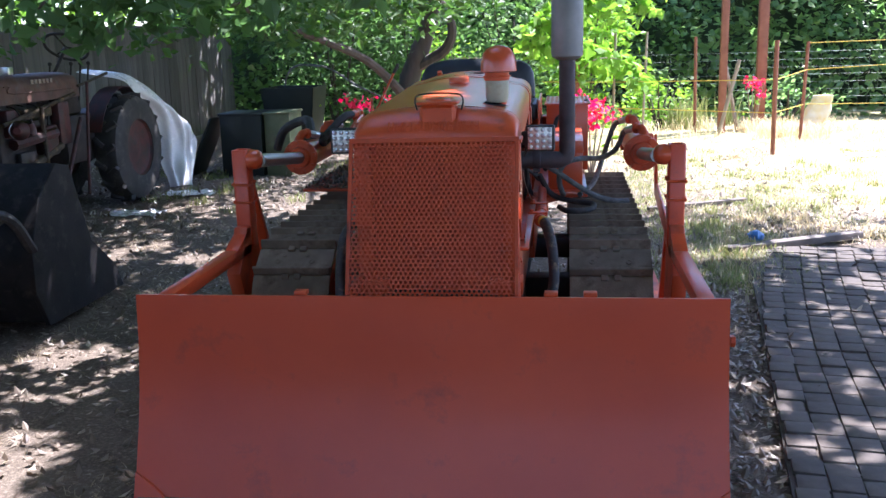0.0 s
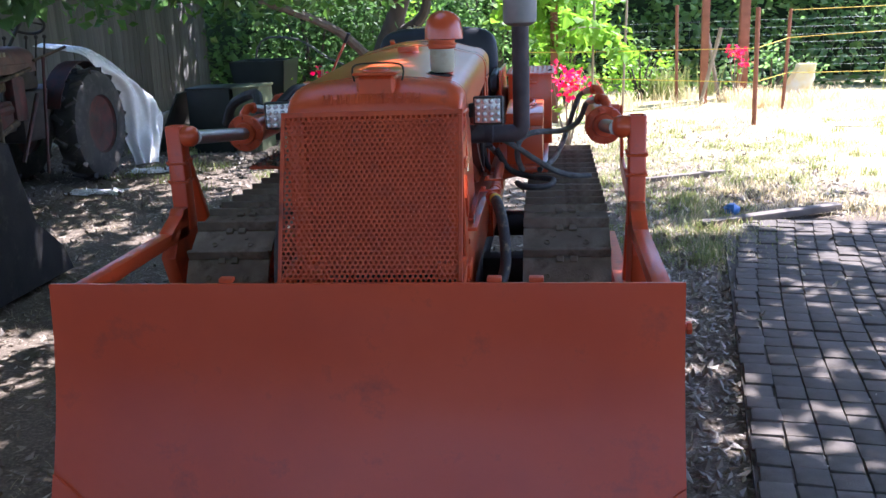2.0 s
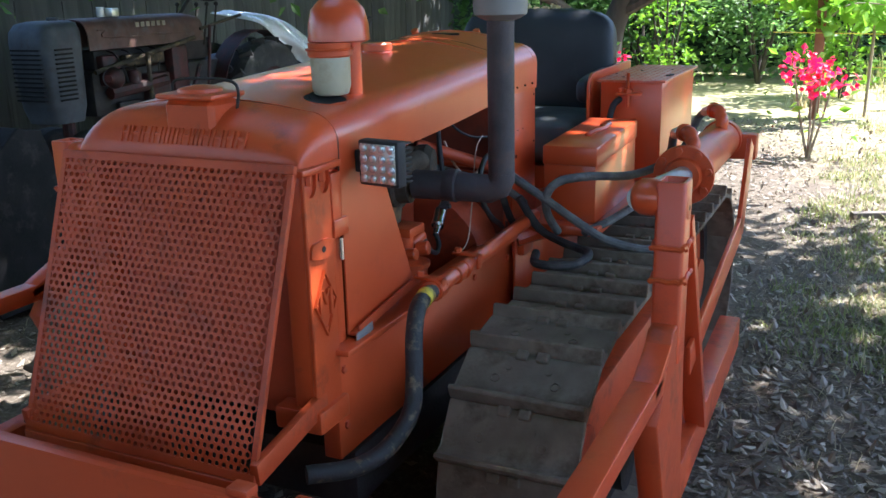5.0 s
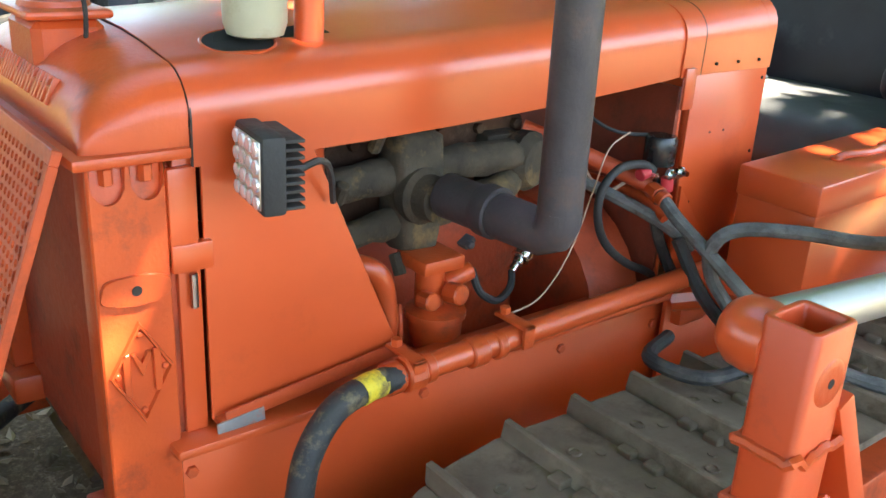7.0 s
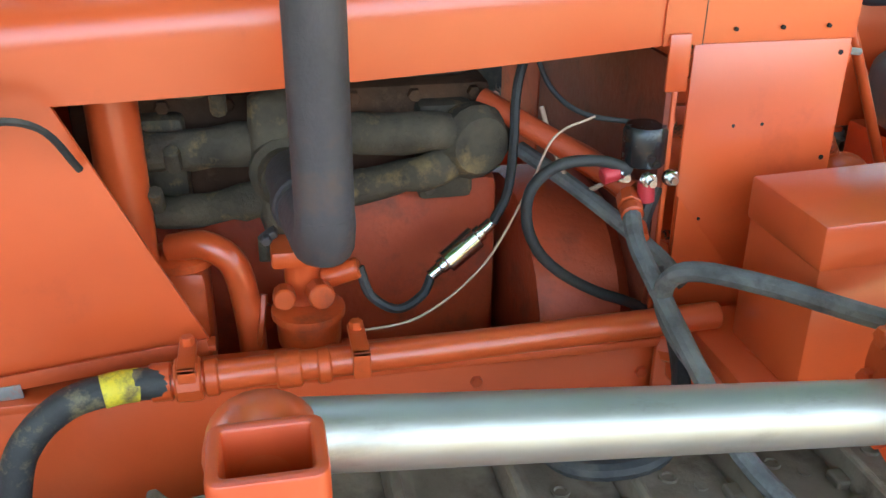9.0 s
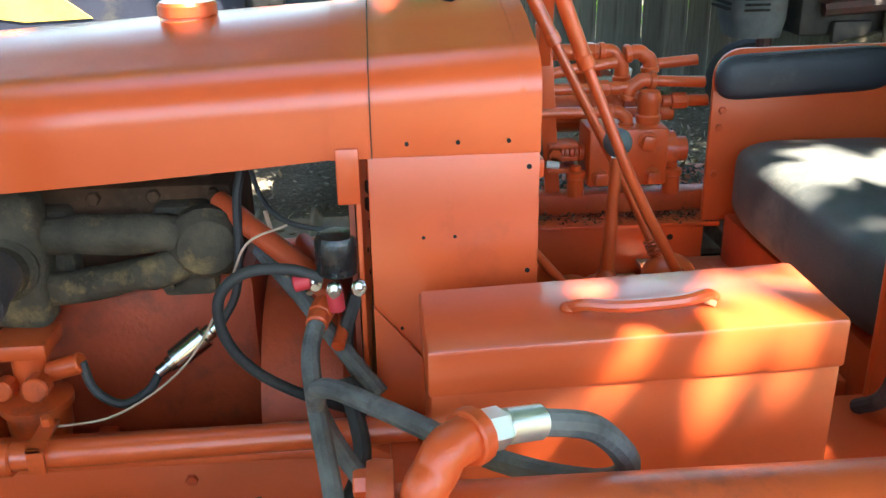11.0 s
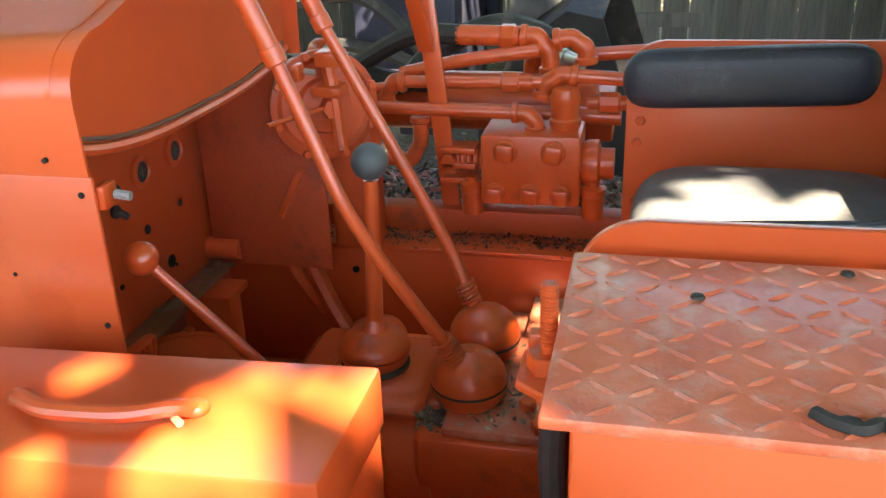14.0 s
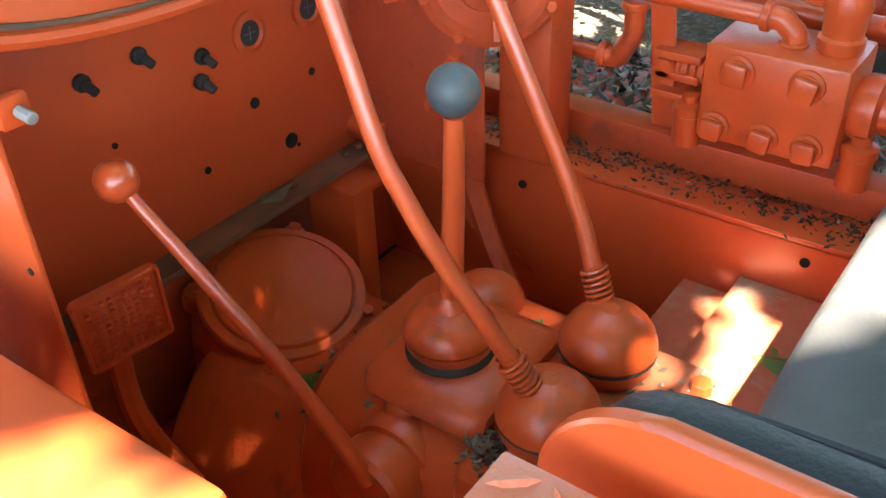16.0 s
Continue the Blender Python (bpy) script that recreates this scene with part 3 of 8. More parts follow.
def build_fence():
    root = thing("wooden_fence", (FX, 4, 0), "tall weathered grey board fence with gaps between boards", "fence", kind="structure")
    for k, y in enumerate([-5.6, -3.2, -0.8, 1.62, 3.95, 6.4, 8.8, 11.2, 13.6]):
        bm = B()
        box(bm, (FX - 0.16, y - 0.05, -0.1), (FX - 0.06, y + 0.05, 1.8), 0.006)
        part("post", bm, M_FENCE, root)
    for z in (0.32, 1.5):
        bm = B()
        box(bm, (FX - 0.06, -6.0, z - 0.045), (FX - 0.02, 14.2, z + 0.045), 0.004)
        part("rail", bm, M_FENCE, root)
    rr = random.Random(4)
    bm = B()
    box(bm, (-0.011, -0.0925, 0), (0.011, 0.0925, 1.86), 0.003)
    bmesh.ops.recalc_face_normals(bm, faces=bm.faces[:])
    me = bpy.data.meshes.new("board")
    bm.to_mesh(me)
    bm.free()
    me.materials.append(M_FENCE)
    y = -6.0
    while y < 14.2:
        ob = new("board", me)
        ob.parent = root
        ob.matrix_basis = Matrix.Translation(Vector((FX + rr.uniform(-0.004, 0.004), y, rr.uniform(0.02, 0.06))) - ORG[root.name]) @ pose(0, 0, 0, rr.uniform(-0.5, 0.5), 0, rr.uniform(-1.5, 1.5))
        y += (0.198 if rr.random() < 0.6 else 0.190) if y < 2.0 else (0.194 if rr.random() < 0.35 else 0.1885)
    for y0 in (1.75,):
        bm = B()
        box(bm, (FX + 0.016, 1.05, 0.26), (FX + 0.05, 2.2, 0.36), 0.004)
        part("kick_rail", bm, M_FENCE, root)


build_fence()


def plain_wall(name, lo, hi):
    bm = B()
    box(bm, lo, hi, 0.0)
    tagged(part(name, bm, M_FENCE, None, angle=0), "plain weathered board wall added unseen behind the camera", "wall", kind="structure")


# unseen walls added to close the yard behind the camera
plain_wall("wall_south", (-6.2, -9.2, -0.1), (9.2, -9.0, 1.9))
plain_wall("wall_east", (9.0, -9.0, -0.1), (9.2, 15.6, 1.9))


# ---- hedge and shrubs at the end of the yard ----
def backing(name, lo, hi, material, parent):
    bm = B()
    n = 26
    rows = []
    for i in range(n + 1):
        row = []
        for j in range(7):
            x = lo[0] + (hi[0] - lo[0]) * i / n
            z = lo[2] + (hi[2] - lo[2]) * j / 6
            row.append((x, hi[1] - 0.5 * noise.noise(Vector((x * 0.7, z * 0.9, 2.0))) * (hi[1] - lo[1]), z))
        rows.append(row)
    sheet(bm, rows, 0.05)
    return part(name, bm, material, parent, angle=60)


# near-black green that stands for the shade between the hedge leaves
M_HEDGE_SHADE = surface("hedge_shade_green", (0.010, 0.022, 0.008), (0.022, 0.045, 0.014), (0.8, 0.95), scale=4, fine=18, bump=1.0)
neighbour = thing("neighbour_trees", (-9, 5, 0), "leafy trees beyond the board fence", "trees", kind="stuff")
g0 = np.random.default_rng(19)
for k_ in range(6):
    bm = B()
    tube(bm, [(-8.6, -4 + k_ * 3.6, -0.1), (-8.7, -4 + k_ * 3.6, 1.2), (-8.9, -3.8 + k_ * 3.6, 2.4)], (0.14, 0.06), 8, 4)
    part("trunk", bm, M_BARK, neighbour)
leaf_mesh("leaf_mass", clumps(g0, [((-9.8, -6, 0.2), (-7.8, 16, 2.6))], 420, 26, 0.32), 0.2, M_LEAF_BRIGHT, 20, neighbour, kind="stuff")
hedge = thing("ivy_hedge", (3, 14.8, 0), "tall green ivy hedge along the end of the yard", "hedge", kind="stuff")
# dark sheet added behind the leaves as the hedge's inner shade
backing("hedge_core", (-8, 14.9, -0.1), (9.0, 16.4, 4.6), M_HEDGE_SHADE, hedge)
rng = np.random.default_rng(21)
pts = np.stack([rng.uniform(-8, 9, 21000), rng.uniform(14.3, 14.8, 21000), rng.uniform(0, 1.0, 21000) ** 0.85 * 5.2], 1)
pts[:, 1] += 0.22 * pts[:, 2] - 0.25
pts[:, 1] += 0.45 * np.sin(pts[:, 0] * 1.7) * np.cos(pts[:, 2] * 2.1 + pts[:, 0])
leaf_mesh("ivy_leaf_mass", pts, 0.17, M_LEAF_IVY, 22, hedge, 0.5, 0.8, (0, -0.7, 1.3), "stuff")


def shrub(name, c, rad, h, n, size, seed, label, material):
    root = thing(name, (c[0], c[1], 0), label, "shrub")
    g = np.random.default_rng(seed)
    for k in range(5):
        a = k * 1.3 + seed
        bm = B()
        tube(bm, [(c[0], c[1], -0.05), (c[0] + 0.3 * rad * math.cos(a), c[1] + 0.3 * rad * math.sin(a), h * 0.45), (c[0] + 0.6 * rad * math.cos(a), c[1] + 0.6 * rad * math.sin(a), h * 0.85)], (0.03, 0.008), 6, 4)
        part("stem", bm, M_BARK, root)
    cl = g.normal(size=(n // 20, 3))
    cl /= np.linalg.norm(cl, axis=1)[:, None]
    cl *= g.uniform(0.45, 1.0, (len(cl), 1))
    cen = np.repeat(cl, 20, 0) * [rad, rad, h * 0.5] + [c[0], c[1], h * 0.52] + g.normal(size=(len(cl) * 20, 3)) * 0.13
    cen[:, 2] = np.clip(cen[:, 2], 0.03, None)
    leaf_mesh("foliage", cen, size, material, seed + 50, root)


shrub("shrub", (-3.25, 11.6), 1.05, 3.0, 3000, 0.13, 31, "dense dark green shrub beside the fence", M_LEAF_DARK)
shrub("shrub", (-2.1, 12.9), 1.5, 3.4, 3600, 0.13, 32, "dense dark green shrub behind the fruit tree", M_LEAF_DARK)
shrub("shrub", (-0.4, 13.2), 1.3, 3.2, 3000, 0.12, 33, "sunlit green shrub near the hedge", M_LEAF_IVY)
shrub("shrub", (0.85, 11.6), 0.75, 2.6, 1700, 0.13, 34, "young bright green shrub with sunlit leaves", M_LEAF_BRIGHT)
shrub("shrub", (-1.4, 11.3), 0.45, 1.7, 600, 0.10, 35, "young bright green shrub with sunlit leaves", M_LEAF_BRIGHT)
shrub("shrub", (2.1, 12.6), 0.6, 0.9, 500, 0.12, 36, "low green weeds by the hedge", M_LEAF_BRIGHT)
shrub("shrub", (4.4, 13.4), 0.9, 0.7, 500, 0.12, 37, "low green weeds by the hedge", M_LEAF_IVY)


def red_flowers(c, h, rad, n, seed):
    root = thing("flowering_shrub", (c[0], c[1], 0), "flowering shrub with vivid red blooms", "shrub", "red flowering shrubs")
    g = np.random.default_rng(seed)
    for k in range(4):
        a = k * 1.7
        bm = B()
        tube(bm, [(c[0], c[1], -0.03), (c[0] + 0.4 * rad * math.cos(a), c[1] + 0.4 * rad * math.sin(a), h * 0.5), (c[0] + 0.7 * rad * math.cos(a), c[1] + 0.7 * rad * math.sin(a), h)], (0.015, 0.006), 6, 4)
        part("stem", bm, M_POSTWOOD, root)
    cl = np.repeat(g.normal(size=(n // 14, 3)) * [rad * 0.6, rad * 0.6, 0.10], 14, 0) + [c[0], c[1], h] + g.normal(size=(n // 14 * 14, 3)) * 0.045
    leaf_mesh("bloom_mass", cl, 0.07, M_FLOWER, seed, root, 0.0, 0.9, kind="stuff")
    lv = g.normal(size=(n // 5, 3)) * [rad * 0.8, rad * 0.8, h * 0.22] + [c[0], c[1], h * 0.75]
    leaf_mesh("foliage", lv, 0.10, M_LEAF_BRIGHT, seed + 1, root)


red_flowers((0.80, 7.1), 0.74, 0.24, 170, 41)
red_flowers((3.55, 12.0), 0.70, 0.18, 70, 42)
red_flowers((-1.75, 8.6), 0.72, 0.5, 200, 43)


def vine(c, h, seed):
    """A climbing plant with large pale leaves, tied to a rusty post."""
    root = thing("vine", (c[0], c[1], 0), "climbing vine with large bright green leaves on a post", "vine")
    bm = B()
    box(bm, (c[0] - 0.05, c[1] - 0.05, -0.1), (c[0] + 0.05, c[1] + 0.05, h), 0.005)
    part("post", bm, M_STAKE, root, "rusty square steel post")
    g = np.random.default_rng(seed)
    centres = []
    for k in range(9):
        a = k * 0.72 + 0.3
        out = Vector((math.cos(a) * (0.45 + 0.35 * g.random()), math.sin(a) * 0.5, 0))
        z0 = h * (0.45 + 0.055 * k)
        pts = [(c[0], c[1], z0), (c[0] + out.x * 0.4, c[1] + out.y * 0.4, z0 + 0.22), (c[0] + out.x, c[1] + out.y, z0 + 0.16), (c[0] + out.x * 1.25, c[1] + out.y * 1.2, z0 - 0.12)]
        bm = B()
        tube(bm, pts, (0.012, 0.004), 6, 5)
        part("shoot", bm, M_POSTWOOD, root)
        for q in spline(pts, 6):
            centres += [tuple(np.array(q) + g.normal(size=3) * [0.09, 0.09, 0.08]) for _ in range(6)]
    leaf_mesh("foliage", np.array(centres), 0.17, M_LEAF_BRIGHT, seed + 2, root, 0.5, 0.85)


vine((0.66, 9.6), 2.3, 46)


# ---- garden stakes, ropes, wire fence ----
def stake(x, y, h, r, material, label, lean=0.0):
    root = thing("stake", (x, y, 0), label, "stake", "garden stakes")
    bm = B()
    tube(bm, [(x, y, -0.1), (x + lean * h, y, h)], r, 8, curve=False)
    part("pole", bm, material, root)
    return root


def square_post(x, y, h, w, label):
    root = thing("post", (x, y, 0), label, "post", "tall steel posts")
    bm = B()
    box(bm, (x - w, y - w, -0.1), (x + w, y + w, h), 0.004)
    part("pole", bm, M_STAKE, root)
    bm = B()
    box(bm, (x - w * 1.2, y - w * 1.2, h), (x + w * 1.2, y + w * 1.2, h + 0.02), 0.004)
    part("cap", bm, M_STAKE, root)


square_post(2.98, 11.6, 3.4, 0.055, "tall rusty square steel post at the garden")
square_post(3.72, 12.4, 3.4, 0.075, "tall rusty square steel post at the garden")
for x, y, h, r, lean in [(1.18, 9.9, 1.6, 0.018, 0.02), (1.66, 10.6, 1.6, 0.018, 0.03), (3.2, 8.9, 1.45, 0.03, -0.01), (3.95, 10.6, 1.4, 0.025, 0.03), (2.6, 11.8, 1.5, 0.025, -0.02)]:
    stake(x, y, h, r, M_STAKE if r > 0.019 else M_POSTWOOD, "thin garden stake holding yellow ropes", lean)
stake(2.85, 11.2, 1.15, 0.03, M_POSTWOOD, "leaning wooden garden stake", 0.26)
stake(3.3, 11.9, 1.35, 0.03, M_POSTWOOD, "leaning wooden garden stake", -0.22)
for pts in ([(0.2, 9.2, 0.98), (1.2, 9.9, 0.92), (3.2, 8.95, 0.95), (4.0, 10.6, 1.0), (7.5, 10.6, 1.15)], [(1.2, 9.95, 0.55), (3.2, 9.0, 0.52), (4.0, 10.65, 0.5), (7.5, 10.7, 0.48)], [(4.0, 10.6, 1.38), (7.5, 10.7, 1.42)]):
    root = thing("rope", pts[0], "thin yellow rope strung between stakes", "rope", "yellow ropes")
    bm = B()
    tube(bm, pts, 0.0055, 6, curve=False)
    part("strand", bm, M_ROPE, root)


def wire_fence():
    root = thing("wire_fence", (4, 13.6, 0), "low wire mesh fence in front of the hedge", "fence")
    for k in range(9):
        bm = B()
        tube(bm, [(-0.5, 13.6, 0.15 + k * 0.13), (9, 13.4, 0.15 + k * 0.13)], 0.0016, 4, curve=False)
        part("wire", bm, M_WIREFENCE, root)
    for k in range(60):
        bm = B()
        x = -0.5 + k * 0.16
        tube(bm, [(x, 13.6 - 0.2 * (x + 0.5) / 9.5, 0.1), (x, 13.6 - 0.2 * (x + 0.5) / 9.5, 1.2)], 0.0016, 4, curve=False)
        part("wire", bm, M_WIREFENCE, root)


wire_fence()


def feed_bag():
    root = thing("sack", (4.35, 11.6, 0), "crumpled white and yellow plastic sack on the ground", "sack")
    rows = []
    for i in range(9):
        t = i / 8
        ring = []
        for j in range(14):
            a = 2 * math.pi * j / 14
            w = 0.24 * (1 - 0.35 * t) * (1 + 0.18 * noise.noise(Vector((math.cos(a) * 2, math.sin(a) * 2, t * 4))))
            ring.append((4.35 + math.cos(a) * w + 0.16 * t, 11.6 + math.sin(a) * w * 0.55, 0.58 * t - 0.02))
        rows.append(ring)
    bm = B()
    ringed(bm, rows)
    part("body", bm, surface("sack_plastic", (0.72, 0.70, 0.62), (0.70, 0.56, 0.16), (0.3, 0.5), scale=5, bump=0.3), root)


feed_bag()

# ---- the crawler ----
crawler = thing("crawler_tractor", (0, 0.9, 0), "orange painted vintage crawler tractor with a front dozer blade", "crawler tractor")


def cp(name, bm, material=None, label="", parent=None, angle=35):
    return part(name, bm, material or M_ORANGE, parent or crawler, label, angle)


def both(name, fill, material=None, label="", angle=35):
    """The same part on each side: fill(bm, s) with s = 1 or -1."""
    made = []
    for s in (1, -1):
        bm = B()
        fill(bm, s)
        made.append(cp(name, bm, material, label, angle=angle))
    return made


# blade: a slightly dished plate that leans back, with stiffened corners
BT, BB = (-0.555, 0.75), (-0.735, 0.03)


def blade_at(t, off=0.0):
    y = BT[0] + (BB[0] - BT[0]) * t + 0.035 * math.sin(math.pi * t) - off
    return y, BT[1] + (BB[1] - BT[1]) * t


def build_blade():
    bm = B()
    rows = []
    for i in range(13):
        y, z = blade_at(i / 12)
        rows.append([(-1.015 + 2.03 * k / 16, y + 0.004 * noise.noise(Vector((k * 0.7, i * 0.5, 0))), z) for k in range(17)])
    sheet(bm, rows, -0.016)
    blade = cp("blade", bm, M_BLADE, "wide flat orange dozer blade with scuffed lower corners", angle=50)
    for s in (1, -1):
        bm = B()
        y0, z0 = blade_at(0.99, 0.021)
        y1, z1 = blade_at(0.84, 0.021)
        y2, z2 = blade_at(0.90, 0.021)
        a = [(s * 1.013, y1, z1), (s * 1.013, y0, z0), (s * 0.86, y0, z0), (s * 0.945, y2, z2)]
        add(bm, a + [(x, y - 0.008, z) for x, y, z in a], [(0, 1, 2, 3), (4, 5, 6, 7), (0, 1, 5, 4), (1, 2, 6, 5), (2, 3, 7, 6), (3, 0, 4, 7)])
        part("corner_plate", bm, M_BLADE, blade, "welded corner plate with worn paint")
    bm = B()
    y, z = blade_at(0.995, 0.012)
    beam(bm, (-1.0, y, z + 0.01), (1.0, y, z + 0.01), 0.012, 0.05)
    part("cutting_edge", bm, M_STEEL, blade)
    for z_ in (0.64, 0.12):
        bm = B()
        yb = BT[0] + (BB[0] - BT[0]) * (0.75 - z_) / 0.72
        beam(bm, (-1.0, yb + 0.10, z_), (1.0, yb + 0.10, z_), 0.09, 0.07, 0.006)
        part("stiffener", bm, M_ORANGE_OLD, blade)
    for x in (-0.42, -0.41 + 0.98, 0.44):
        bm = B()
        box(bm, (x - 0.025, BT[0] - 0.004, 0.749), (x + 0.02, BT[0] + 0.03, 0.765), 0.003)
        part("weld_lug", bm, M_ORANGE_OLD, blade)
    bm = B()
    cyl(bm, (0.98, -0.545, 0.60), (1.025, -0.545, 0.60), 0.014, seg=12, bev=0.003)
    bolt(bm, (1.025, -0.545, 0.60), (1, 0, 0), 0.020, 0.014)
    part("pivot_bolt", bm, M_ORANGE_OLD, blade, "orange bolt through the blade end")


build_blade()


# push arms, uprights and cylinders
def upright(bm, s):
    x0, x1, y0, y1, z0, z1, w = 0.92, 0.99, 0.403, 0.484, 0.70, 1.14, 0.010
    def square(q, z):
        r = max(0.003, 0.010 - q * 0.6)
        return [(s * (cx + math.cos(a) * r), cy + math.sin(a) * r, z) for cx, cy, a0 in ((x1 - q - r, y1 - q - r, 0), (x0 + q + r, y1 - q - r, 1), (x0 + q + r, y0 + q + r, 2), (x1 - q - r, y0 + q + r, 3)) for a in [(a0 + k / 3) * math.pi / 2 for k in range(4)]]
    ringed(bm, [square(0, z0), square(0, z1 - 0.003), square(0.001, z1 - 0.001), square(0.003, z1), square(w - 0.003, z1), square(w - 0.001, z1 - 0.001), square(w, z1 - 0.003), square(w, 1.06)])


both("upright", upright, M_BLADE, "upright of square tube, open at the top")
for z_ in (0.985, 0.905):
    both("weld_collar", lambda bm, s: tube(bm, [(s * (a + 0.004 * noise.noise(Vector((b * 90, z_, a * 70)))), b, z_ + 0.013 * noise.noise(Vector((a * 70, b * 70, z_)))) for a, b in
         [(0.917 + 0.076 * k / 8, 0.40) for k in range(9)] + [(0.993, 0.40 + 0.087 * k / 8) for k in range(1, 9)] + [(0.993 - 0.076 * k / 8, 0.487) for k in range(1, 9)] + [(0.917, 0.487 - 0.087 * k / 8) for k in range(1, 9)]], 0.0068, 6, curve=False), M_ORANGE_CAST)
both("upright_boss", lambda bm, s: lathe(bm, (s * 0.989, 0.444, 1.075), (s, 0, 0), [(0.030, 0), (0.027, 0.0022), (0.018, 0.0028), (0.001, 0.0030)], 24), M_ORANGE_CAST)
both("upright_hole", lambda bm, s: cyl(bm, (s * 0.990, 0.444, 1.075), (s * 0.9925, 0.444, 1.075), 0.006, seg=12), M_HOLE)
both("upright_foot", lambda bm, s: prism(bm, [(0.36, 0.80), (0.49, 0.80), (0.56, 0.20), (0.40, 0.20), (0.22, 0.62)], "x", s * 0.925, s * 0.985, 0.004), M_ORANGE_OLD)
both("top_push_bar", lambda bm, s: (beam(bm, (s * 0.955, 0.40, 0.70), (s * 0.955, -0.53, 0.70), 0.06, 0.05, 0.004), beam(bm, (s * 0.955, 0.42, 0.79), (s * 0.955, 0.20, 0.70), 0.06, 0.03, 0.004)), M_BLADE)
both("push_beam", lambda bm, s: beam(bm, (s * 0.955, -0.585, 0.25), (s * 0.925, 1.75, 0.29), 0.075, 0.12, 0.006), M_ORANGE_OLD)
bm = B()
beam(bm, (0.975, 1.60, 1.04), (0.975, 1.46, 0.76), 0.014, 0.095, 0.003, (0, 1, 0))
beam(bm, (0.975, 1.47, 0.775), (0.975, 0.62, 0.62), 0.014, 0.085, 0.003)
cp("strut", bm, M_BLADE, "flat orange strut from the cylinder to the upright")
both("rear_post", lambda bm, s: (beam(bm, (s * 0.93, 1.70, 0.30), (s * 0.93, 1.70, 1.03), 0.06, 0.09, 0.006), beam(bm, (s * 0.80, 1.75, 1.0), (s * 0.98, 1.75, 1.0), 0.06, 0.09, 0.006)), M_ORANGE_OLD)
both("brace", lambda bm, s: beam(bm, (s * 0.965, 0.487, 1.04), (s * 0.965, 0.86, 0.33), 0.058, 0.030, 0.003), M_BLADE)
both("pivot_cap", lambda bm, s: lathe(bm, (s * 0.925, 0.44, 1.095), (-s, 0, 0), [(0.0, -0.01), (0.041, 0), (0.045, 0.02), (0.043, 0.045), (0.033, 0.060), (0.018, 0.067), (0.001, 0.069)], 24), M_ORANGE, "rounded orange pivot cap")
CYZ = 1.025


def cylinder_unit(s):
    bm = B()
    lathe(bm, (s * 0.86, 1.04, CYZ), (0, 1, 0), [(0.03, -0.02), (0.050, -0.02), (0.055, 0), (0.088, 0), (0.090, 0.008), (0.088, 0.024), (0.066, 0.026), (0.064, 0.66), (0.070, 0.662), (0.070, 0.70), (0.03, 0.705)], 28)
    body = cp("lift_cylinder", bm, M_ORANGE_CAST, "orange hydraulic lift cylinder with round flanged head")
    for k in range(8):
        a = k * math.pi / 4 + 0.2
        bm = B()
        bolt(bm, (s * 0.86 + 0.074 * math.cos(a), 1.04, CYZ + 0.074 * math.sin(a)), (0, -1, 0), 0.012, 0.012)
        part("bolt", bm, M_ORANGE_CAST, body)
    bm = B()
    cyl(bm, (s * 0.875, 0.44, 1.09), (s * 0.861, 1.03, CYZ), 0.030, seg=20)
    part("piston_rod", bm, M_ROD, body, "bright chromed piston rod with oil film")
    for y in (1.09, 1.60):
        bm = B()
        elbow(bm, (s * 0.872, y, CYZ + 0.04), (s * 0.880, y, CYZ + 0.116), (s * 0.835, y + 0.05, CYZ + 0.112), 0.021)
        part("port_elbow", bm, M_ORANGE_CAST, body)
        bm = B()
        cyl(bm, (s * 0.835, y + 0.05, CYZ + 0.112), (s * 0.818, y + 0.075, CYZ + 0.106), 0.020, seg=6, bev=0.003)
        cyl(bm, (s * 0.818, y + 0.075, CYZ + 0.106), (s * 0.797, y + 0.115, CYZ + 0.096), 0.017, seg=14, bev=0.003)
        part("hose_fitting", bm, M_WHITE_FIT, body, "bright zinc hose fitting")
    return body


cylinder_unit(1)
cylinder_unit(-1)


def hose(pts, r=0.017, material=None, label="black hydraulic hose"):
    bm = B()
    tube(bm, pts, r, 10, 7)
    return cp("hose", bm, material or M_HOSE, label)


hose([(0.799, 1.20, 1.122), (0.782, 1.26, 1.10), (0.765, 1.30, 1.045), (0.73, 1.28, 1.0), (0.66, 1.18, 0.985), (0.57, 1.06, 1.0), (0.50, 0.985, 0.995), (0.465, 0.965, 0.955), (0.46, 0.985, 0.89), (0.48, 1.03, 0.82)], 0.0135, M_HOSE, "worn grey hydraulic hose in a loop")
hose([(0.799, 1.71, 1.122), (0.76, 1.78, 1.08), (0.70, 1.70, 0.92), (0.66, 1.45, 0.86), (0.62, 1.2, 0.84), (0.56, 1.05, 0.82)], 0.0135, M_HOSE, "worn grey hydraulic hose")
hose([(0.318, 0.969, 1.017), (0.34, 0.964, 1.012), (0.39, 0.955, 0.985), (0.46, 0.965, 0.94), (0.55, 0.985, 0.875), (0.64, 1.00, 0.82), (0.73, 1.03, 0.792), (0.80, 1.06, 0.785)], 0.0135, M_HOSE, "weathered pale grey hydraulic hose")
